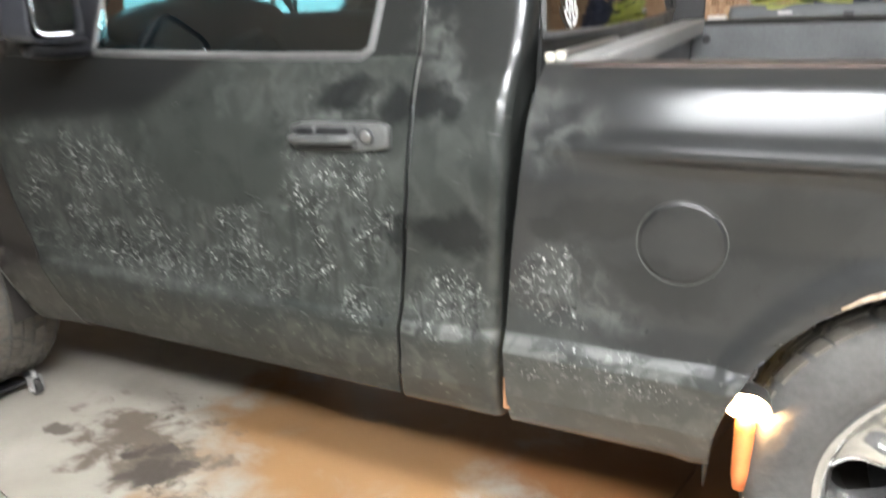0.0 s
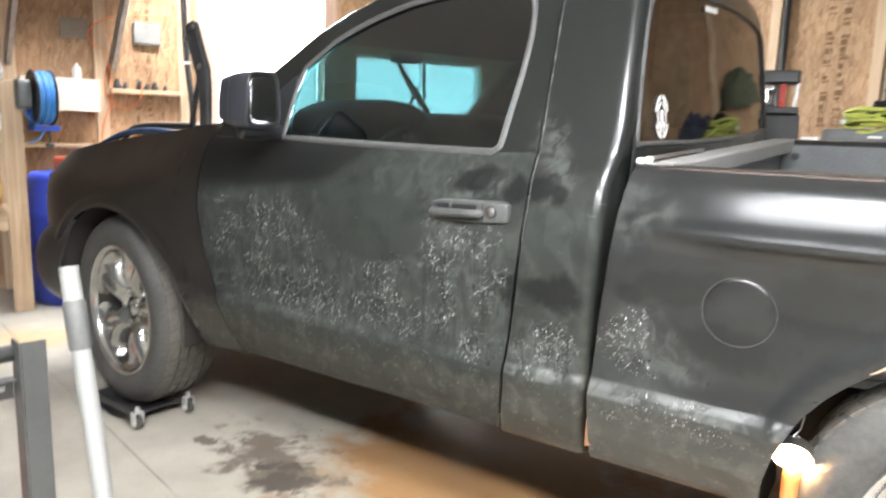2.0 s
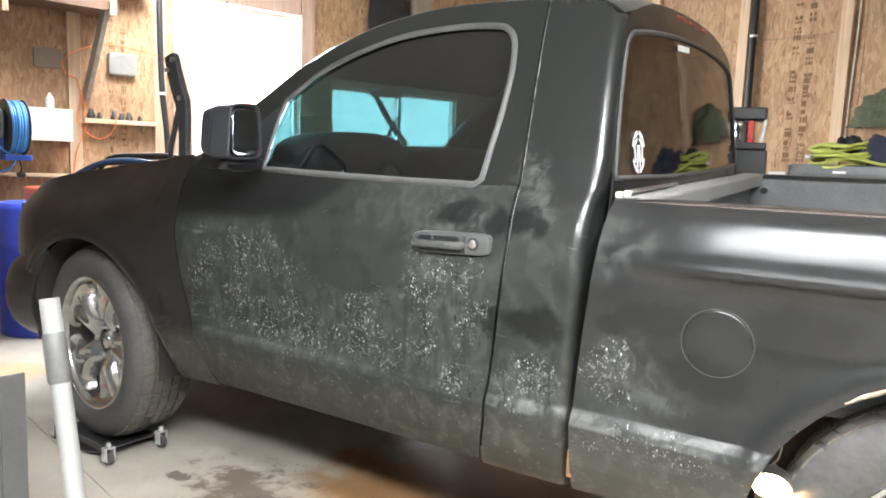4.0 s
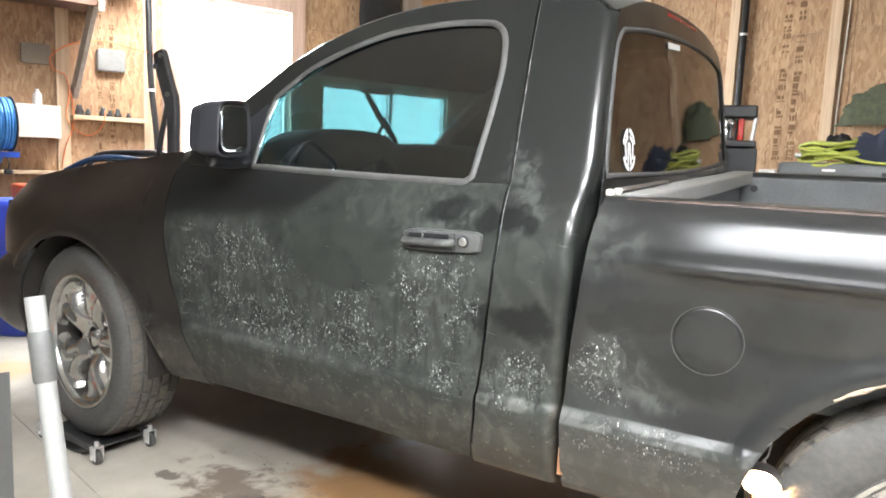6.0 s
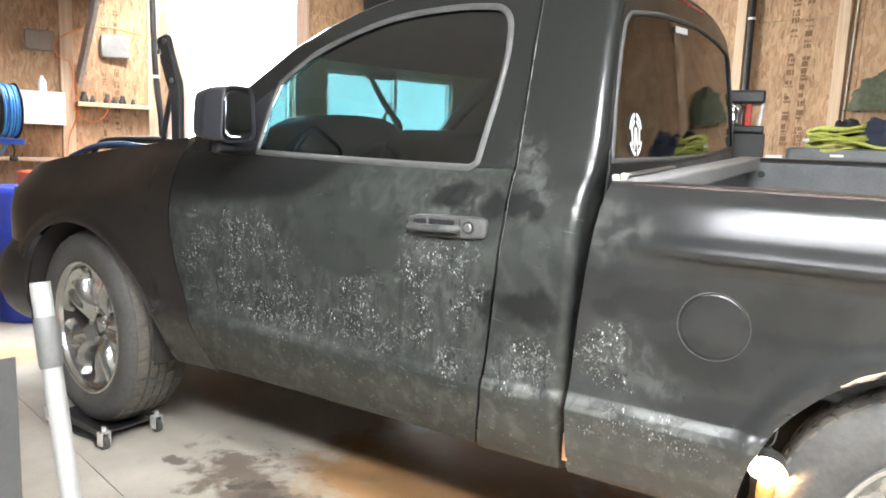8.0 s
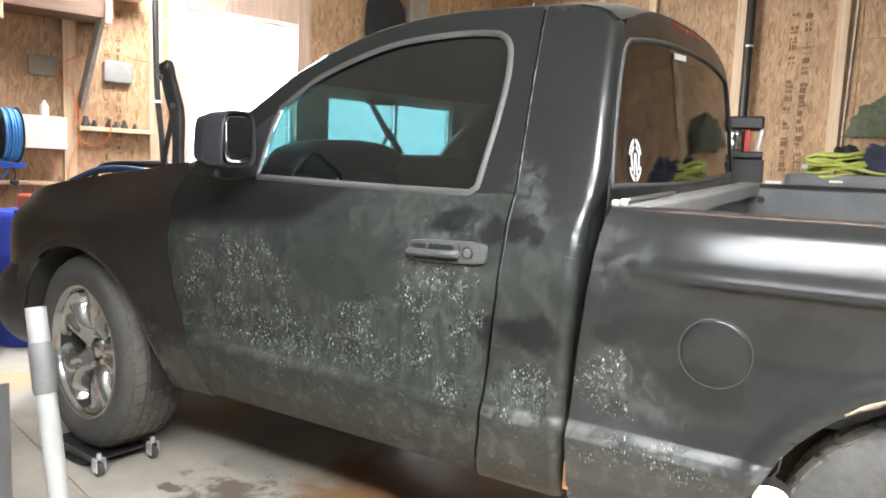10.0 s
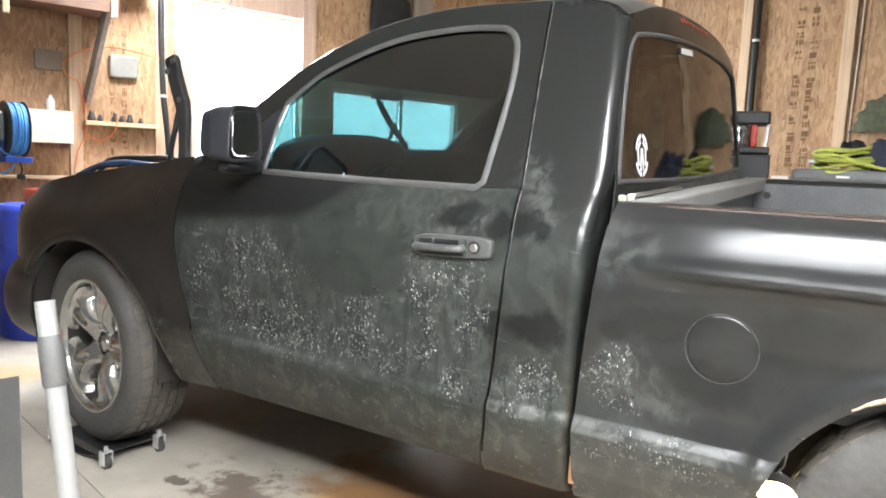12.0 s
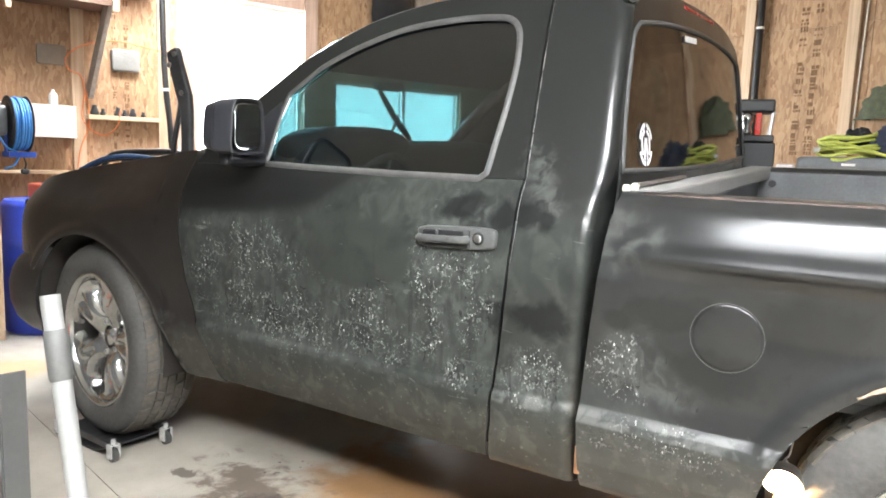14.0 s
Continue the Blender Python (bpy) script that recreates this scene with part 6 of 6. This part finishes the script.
# blue barrel and red tray beside the post
barrel = thing("blue_barrel", "royal blue plastic barrel standing by the shelving", "barrel", place=ROOM @ pose(-1.27, -0.60, 0))
bm = bmesh.new()
lathe(bm, [(0.001, 0), (0.26, 0), (0.275, 0.02), (0.275, 0.28), (0.285, 0.30), (0.275, 0.32), (0.275, 0.60), (0.285, 0.62), (0.275, 0.64), (0.275, 0.86), (0.25, 0.90), (0.24, 0.90), (0.24, 0.80), (0.001, 0.80)], 48)
part("barrel_body", bm, BLUEPLASTIC, barrel, "", True)
tray = crate("red_tray", "orange-red plastic tray resting on the barrel", "tray", ORANGERED, 0.30, 0.24, 0.11, ROOM @ pose(-1.20, -0.60, 0.90, 0, 0, 12))

# hose reel fixed to the post
reel = thing("hose_reel", "blue air hose reel on a blue bracket beside the shelving", "hose reel", place=SH @ pose(0.17, 0.02, 1.40, 0, 0, 8) @ Matrix.Scale(0.86, 4))
for x in (-0.062, 0.062):
    bm = bmesh.new()
    tube(bm, [(x - 0.004, 0, 0), (x + 0.004, 0, 0)], 0.205, 48)
    part("reel_disc", bm, DARKSTEEL, reel, "dark reel flange", bevel=0.003)
for k, r in enumerate((0.185, 0.178, 0.19, 0.182, 0.187, 0.18)):
    bm = bmesh.new()
    x = -0.048 + 0.019 * k
    tube(bm, [(x, r * math.cos(a), r * math.sin(a)) for a in (2 * math.pi * i / 36 for i in range(37))], 0.0105, 8)
    part("hose_turn", bm, HOSEBLUE, reel, "blue hose", True)
bm = bmesh.new()
tube(bm, [(-0.07, 0, 0), (0.07, 0, 0)], 0.165, 32)
part("drum", bm, BLACK, reel)
bm = bmesh.new()
box(bm, -0.085, -0.10, -0.245, 0.095, 0.10, -0.205)
box(bm, -0.085, -0.03, -0.21, -0.075, 0.03, 0.02)
part("bracket", bm, mat("bracket_blue", (0.03, 0.09, 0.45), 0.4, 0.2, 9, 0.2, 0.04), reel, "blue steel bracket", bevel=0.004)
bm = bmesh.new()
tube(bm, smooth_line([(0.02, -0.06, -0.245), (0.03, -0.07, -0.29), (0.025, -0.06, -0.33)], 4), 0.006, 8)
loft_box(bm, 0.025, -0.06, -0.35, 0.03, 0.02, 0.02, power=3)
part("hose_stop", bm, BLACK, reel, "", True)
bm = bmesh.new()
loft_box(bm, -0.13, 0.0, 0.02, 0.05, 0.10, 0.11, power=6)
part("motor_box", bm, GREYCASE, reel, "grey spring housing", True)
bm = bmesh.new()
tube(bm, smooth_line([(-0.13, -0.06, -0.1), (-0.10, -0.09, -0.17), (-0.02, -0.08, -0.22), (-0.04, -0.05, -0.30), (-0.10, -0.03, -0.33)], 5), 0.008, 8)
part("feed_hose", bm, HOSEBLUE, reel, "", True)

# ---- things on the front wall ----
def on_wall(x, z, y=0.0, rz=0):
    return ROOM @ pose(x, y, z, 0, 0, rz)


wshelf = thing("wall_shelf", "narrow pine shelf board on the OSB wall", "shelf", place=ROOM)
part("shelf_board", boxed(-0.885, -0.12, 1.478, -0.345, -0.001, 1.512), PINE_X, wshelf, bevel=0.003)
wbox = thing("wall_cupboard", "pale wooden box shelf brightly lit on the wall", "shelf", place=ROOM)
part("box_front", boxed(-1.505, -0.20, 1.325, -0.985, -0.17, 1.565), WHITEBOARD, wbox, bevel=0.004)
part("box_top", boxed(-1.505, -0.169, 1.545, -0.985, -0.001, 1.564), WHITEBOARD, wbox, bevel=0.002)
part("box_end", boxed(-1.004, -0.169, 1.325, -0.985, -0.001, 1.544), WHITEBOARD, wbox, bevel=0.002)
rail_low = thing("wall_ledge", "pale pine ledge board along the wall", "ledge", place=ROOM)
part("ledge_board", boxed(-1.50, -0.14, 1.055, -0.6, -0.001, 1.08), PINE_X, rail_low, bevel=0.003)
bottle("glue_bottle", "small grey-white bottle standing on the box shelf", WHITEPL, [(0.028, 0.0), (0.031, 0.008), (0.031, 0.07), (0.022, 0.09), (0.012, 0.10), (0.012, 0.115), (0.001, 0.116)], on_wall(-1.12, 1.566, -0.1))
for i, (x, s) in enumerate(((-0.83, 0.045), (-0.77, 0.03), (-0.66, 0.04), (-0.61, 0.03), (-0.55, 0.038), (-0.47, 0.025))):
    bm = bmesh.new()
    lathe(bm, [(0.001, 0), (s * 0.7, 0), (s * 0.75, s * 0.5), (s * 0.5, s), (s * 0.4, s * 1.7), (0.001, s * 1.75)], 12)
    ob = tagged(part("socket", bm, DARKSTEEL, smooth=True), "dark steel fitting standing on the narrow shelf", "fitting", "fittings on the narrow shelf")
    ob.matrix_world = on_wall(x, 1.512, -0.06)
crate("grey_plate", "grey metal junction box on the OSB wall", "junction box", mat("galv_box", (0.24, 0.235, 0.22), 0.5, 0.3, 9, 0.2, 0.05), 0.21, 0.06, 0.17, on_wall(-0.59, 1.865, -0.03))
crate("dark_plate", "dull dark metal plate on the OSB wall", "plate", mat("dull_plate", (0.22, 0.18, 0.14), 0.6, 0.2, 9, 0.2, 0.05), 0.20, 0.03, 0.15, on_wall(-1.11, 1.87, -0.016))

conduit = thing("black_conduit", "black flexible conduit running down the wall", "conduit", place=ROOM)
bm = bmesh.new()
tube(bm, smooth_line([(-0.30, -0.05, CEIL - 0.01), (-0.305, -0.05, 2.6), (-0.30, -0.05, 2.1), (-0.285, -0.05, 1.75), (-0.255, -0.05, 1.45), (-0.24, -0.05, 1.2)], 5), 0.024, 12)
part("conduit_tube", bm, BLACK, conduit, "", True)
for z in (1.75, 2.75):
    bm = bmesh.new()
    tube(bm, [(-0.288, -0.05, z - 0.01), (-0.288, -0.05, z + 0.01)], 0.028, 12)
    part("clamp", bm, STICKER, conduit)

# the shadow about the overhead storage is put into this wood's dark colour
SHADED_WOOD = wood_material("shaded_wood", (0.075, 0.038, 0.022), (0.15, 0.08, 0.05), 0)
upper = thing("upper_shelf", "dark overhead storage shelf on pine brackets", "shelf", place=ROOM)
part("shelf_board", boxed(-2.6, -0.50, 2.30, -0.76, -0.001, 2.34), SHADED_WOOD, upper, bevel=0.004)
part("front_board", boxed(-2.6, -0.53, 2.27, -0.76, -0.501, 2.75), SHADED_WOOD, upper, "front board coloured dark for the overhead shade", bevel=0.004)
part("end_board", boxed(-0.759, -0.53, 2.27, -0.735, -0.001, 2.75), SHADED_WOOD, upper, bevel=0.004)
part("side_board", boxed(-0.715, -0.28, 2.515, -0.42, -0.001, 2.545), PINE_X, upper, bevel=0.003)
for x in (-0.792, -1.46):
    part("hanger", boxed(x, -0.56, 2.235 if x > -1 else 2.165, x + 0.04, -0.531, 2.40), PINE, upper, bevel=0.003)
for x in (-0.86, -1.56):
    a, b2 = Vector((x, -0.03, 1.66)), Vector((x + 0.06, -0.46, 2.295))
    d = b2 - a
    part("diagonal_brace", boxed(-0.045, -0.018, 0, 0.045, 0.018, d.length, m=Matrix.Translation(a) @ d.to_track_quat('Z', 'X').to_matrix().to_4x4()), GREYWOOD, upper, bevel=0.003)

cord = thing("extension_cord", "thin orange extension cord looped on the wall", "extension cord", place=ROOM)
bm = bmesh.new()
tube(bm, smooth_line([(-0.17, -0.06, 2.02), (-0.40, -0.06, 2.06), (-0.68, -0.06, 2.09), (-0.90, -0.06, 2.03), (-1.02, -0.06, 1.93), (-1.0, -0.06, 1.84), (-0.92, -0.06, 1.80), (-0.90, -0.06, 1.66), (-0.92, -0.06, 1.50), (-0.86, -0.06, 1.40), (-0.76, -0.07, 1.36), (-0.68, -0.13, 1.44), (-0.66, -0.13, 1.56)], 6), 0.004, 7)
part("cord_run", bm, ORANGE, cord, "", True)
bm = bmesh.new()
tube(bm, smooth_line([(-0.89, -0.07, 1.70), (-0.875, -0.08, 1.45), (-0.94, -0.08, 1.25), (-0.96, -0.07, 1.10)], 6), 0.004, 7)
part("cord_drop", bm, ORANGE, cord, "", True)

coat = thing("black_coat", "black coat hanging on the wall", "coat", place=ROOM)


def coat_f(u, v):
    a = math.pi * (u - 0.5) * 1.9
    w = curve_at([(0, 0.26), (0.5, 0.25), (0.8, 0.21), (0.93, 0.13), (1, 0.04)], v)
    fold = 1 + 0.10 * math.sin(7 * u * math.pi + 3 * v)
    return (1.90 + w * math.sin(a) * fold + 0.04 * (1 - v), -0.06 - 0.10 * math.cos(a) * fold, 2.25 + 0.78 * v)


part("coat_body", sheet(bmesh.new(), 36, 16, coat_f), BLACKCLOTH, coat, "", True, 0.006)
wire = thing("white_wire", "white wire hanging before the window", "wire", place=ROOM)
bm = bmesh.new()
tube(bm, smooth_line([(0.30, -0.12, CEIL), (0.29, -0.12, 2.9), (0.27, -0.12, 2.65), (0.20, -0.12, 2.50)], 6), 0.009, 7)
part("wire_run", bm, PVC, wire, "", True)
bm = bmesh.new()
loft_box(bm, 0.05, -0.035, 2.06, 0.06, 0.01, 0.008, m=None, power=4)
hook = tagged(part("window_latch", bm, BLACK, smooth=True), "small dark latch at the window", "latch")
hook.matrix_world = ROOM
sill_box = crate("red_can", "red tin standing on the window sill", "tin", ORANGERED, 0.15, 0.05, 0.50, on_wall(0.46, 1.236, 0.0))

# printed grade marks on the sheets: rows of plain bars
def printed(name, place, columns, z0, z1, seed):
    rng = random.Random(seed)
    bm = bmesh.new()
    for cx, w in columns:
        z = z0
        while z < z1:
            h = rng.choice((0.012, 0.02, 0.03, 0.045))
            if rng.random() < 0.78:
                n = rng.choice((1, 2, 3))
                for k in range(n):
                    a = cx - w / 2 + w * k / n
                    box(bm, a + 0.002, -0.0025, z, a + w / n * rng.uniform(0.55, 0.9), -0.001, z + h)
            z += h + rng.choice((0.008, 0.012, 0.03))
    ob = part(name, bm, INK)
    tagged(ob, "brown printed grade stamps on OSB", "stamp", kind="stuff")
    ob.matrix_world = place


printed("grade_stamp", ROOM, ((-0.665, 0.035), (-0.575, 0.04)), 1.05, 2.44, 4)
printed("grade_stamp", SIDE, ((3.125, 0.07), (3.245, 0.07)), 1.40, 2.70, 5)
printed("grade_stamp", ROOM, ((-2.35, 0.04), (-2.25, 0.04)), 1.6, 2.4, 6)

# ---- side wall: pipe, wire ----
spipe = thing("black_conduit", "black conduit running down beside a batten", "conduit", place=SIDE)
bm = bmesh.new()
tube(bm, [(2.76, -0.05, CEIL - 0.01), (2.76, -0.05, 2.4), (2.765, -0.05, 1.0), (2.765, -0.05, 0.3)], 0.03, 12)
part("conduit_tube", bm, BLACK, spipe, "", True)
bm = bmesh.new()
tube(bm, [(2.76, -0.05, 2.47), (2.76, -0.05, 2.49)], 0.036, 12)
part("clamp", bm, STICKER, spipe)
swire = thing("white_wire", "thin pale wire stapled down the wall", "wire", place=SIDE)
bm = bmesh.new()
tube(bm, smooth_line([(3.62, -0.012, CEIL - 0.01), (3.61, -0.012, 2.6), (3.60, -0.012, 2.1), (3.59, -0.012, 1.5)], 4), 0.007, 6)
part("wire_run", bm, WHITEBOARD, swire, "", True)

# ---- workbench beyond the truck, with its clutter ----
bench = thing("workbench", "plain timber workbench along the far side of the truck", "workbench")
part("bench_top", boxed(1.75, 2.28, 1.215, 4.3, 2.85, 1.255), PINE_X, bench, bevel=0.003)
for x in (1.8, 4.18):
    for y in (2.30, 2.76):
        part("leg", boxed(x, y, 0, x + 0.08, y + 0.06, 1.214), PINE, bench, bevel=0.003)

tool = thing("tool_caddy", "black tool holder with chrome and red tools", "tool holder", place=pose(2.22, 2.42, 1.256, 0, 0, 8))
part("base_box", boxed(-0.09, -0.1, 0.0, 0.10, 0.1, 0.16), BLACK, tool, "black base", bevel=0.006)
part("base_lip", boxed(-0.09, -0.11, 0.165, 0.09, 0.1, 0.20), BLACK, tool, bevel=0.006)
part("top_block", boxed(-0.10, -0.09, 0.315, 0.085, 0.09, 0.385), BLACK, tool, "black top block", bevel=0.012)
bm = bmesh.new()
lathe(bm, [(0.02, 0.2), (0.028, 0.22), (0.018, 0.245), (0.03, 0.27), (0.03, 0.295), (0.02, 0.315)], 16, m=pose(-0.045, -0.06, 0))
part("chrome_fitting", bm, CHROME, tool, "chrome fitting", True)
part("red_handle", boxed(-0.005, -0.08, 0.20, 0.025, -0.05, 0.315), REDPAINT, tool, "red handle", bevel=0.005)
part("silver_handle", boxed(0.035, -0.08, 0.20, 0.055, -0.05, 0.33, m=pose(0, 0, 0, 0, 6, 0)), STEEL, tool, "silver handle", bevel=0.005)

crate("white_box", "small white carton with a dark lid on the bench", "carton", WHITEPL, 0.085, 0.08, 0.055, pose(2.385, 2.38, 1.256))
crate("white_tin", "small white tin behind the coiled hose on the bench", "tin", WHITEPL, 0.05, 0.05, 0.119, pose(2.094, 2.36, 1.256))
case = thing("grey_case", "dusty grey flat equipment case on the bench", "case", place=pose(2.80, 2.52, 1.256))
bm = bmesh.new()
loft_box(bm, 0, 0, 0.05, 0.37, 0.17, 0.05, power=10, n=32, k=12)
part("case_body", bm, GREYCASE, case, "", True)
part("case_badge", boxed(-0.16, -0.1725, 0.055, -0.10, -0.169, 0.067), STICKER, case)
part("case_latch", boxed(0.10, -0.176, 0.03, 0.14, -0.168, 0.06), BLACK, case)

hose = thing("coiled_hose", "yellow-green hose coiled on the grey case", "hose", place=pose(2.66, 2.48, 1.358))
rng = random.Random(9)
for k in range(9):
    bm = bmesh.new()
    rx, ry = 0.13 + 0.02 * rng.random(), 0.11 + 0.03 * rng.random()
    tilt = pose(0.015 * rng.uniform(-1, 1), 0, 0.012 + 0.011 * k, rng.uniform(-6, 10), rng.uniform(-7, 7), rng.uniform(0, 90))
    tube(bm, [tilt @ Vector((rx * math.cos(a), ry * math.sin(a), 0.008 * math.sin(3 * a + k))) for a in (2 * math.pi * i / 30 for i in range(31))], 0.0085, 7)
    part("hose_turn", bm, HOSEYELLOW, hose, "", True)
bm = bmesh.new()
tube(bm, smooth_line([(-0.06, -0.1, 0.02), (0.06, -0.13, 0.03), (0.18, -0.12, 0.005), (0.27, -0.13, 0.0)], 5), 0.0085, 7)
part("hose_end", bm, HOSEYELLOW, hose, "", True)
bm = bmesh.new()
tube(bm, [(-0.155, -0.06, 0.03), (-0.125, -0.05, 0.032)], 0.013, 10)
part("hose_fitting", bm, WHITEPL, hose, "white fitting", True)


def heap(name, label, m, sx, sy, sz, place, seed, rough=0.35):
    rng = random.Random(seed)
    off = Vector((rng.random() * 9, rng.random() * 9, rng.random() * 9))

    def f(u, v):
        a, e = 2 * math.pi * u, math.pi / 2 * v
        d = Vector((math.cos(e) * math.cos(a), math.cos(e) * math.sin(a), math.sin(e)))
        k = 1 + rough * noise.noise(d * 2.2 + off) + 0.5 * rough * noise.noise(d * 6 + off)
        return (sx * d.x * k, sy * d.y * k, sz * d.z * k)
    ob = tagged(part(name, sheet(bmesh.new(), 40, 16, f), m, smooth=True), label, "cloth")
    ob.matrix_world = place
    return ob


heap("jacket", "crumpled navy jacket thrown on the grey case", NAVY, 0.16, 0.13, 0.19, pose(2.90, 2.52, 1.355), 3)
heap("black_bag", "black pouch lying inside the coiled hose", BLACKCLOTH, 0.09, 0.08, 0.10, pose(2.70, 2.52, 1.40), 5)
green = heap("green_bag", "dull green mesh bag hung on the wall", GREENCLOTH, 0.34, 0.10, 0.30, SIDE @ pose(3.98, -0.06, 1.68), 8, 0.22)
bm = bmesh.new()
tube(bm, [(2.99, 2.33, 1.375), (3.06, 2.31, 1.395)], 0.02, 12)
bulb_end = tagged(part("steel_socket", bm, STEEL, smooth=True), "small steel cylinder lying on the case", "tool")

# bolt head on the front corner of the bed, and a bright strip along the rail
bolt = thing("bed_corner_bolt", "", "")
bolt.parent = truck
bm = bmesh.new()
loft_box(bm, 2.305, 0.095, 1.226, 0.011, 0.012, 0.010, power=3)
loft_box(bm, 2.320, 0.115, 1.229, 0.010, 0.012, 0.010, power=3)
part("bolt_head", bm, BEIGE, bolt, "pale plastic bolt cap", True)
bm = bmesh.new()
box(bm, 2.305, 0.14, 1.228, 2.325, 0.62, 1.236)
part("rail_strip", bm, STEEL, bolt, "bright metal strip", bevel=0.003)

# the truck leans: its far side stands a little higher on the dollies
LEAN = Matrix(((1, 0, 0, 0), (0, 1, 0, 0), (0, 0.040, 1, -0.0032), (0, 0, 0, 1)))
done = set()
for o in truck.children_recursive:
    if o.type == 'MESH' and o.data.name not in done:
        chain = [o]
        while chain[-1].parent is not None:
            chain.append(chain[-1].parent)
        if not any(c.name.startswith("wheel") and c.type == 'EMPTY' for c in chain):
            o.data.transform(LEAN)
            done.add(o.data.name)
for o in truck.children:
    if o.type == 'EMPTY' and o.name.startswith("wheel") and o.location.y > 1:
        o.location.z += 0.070
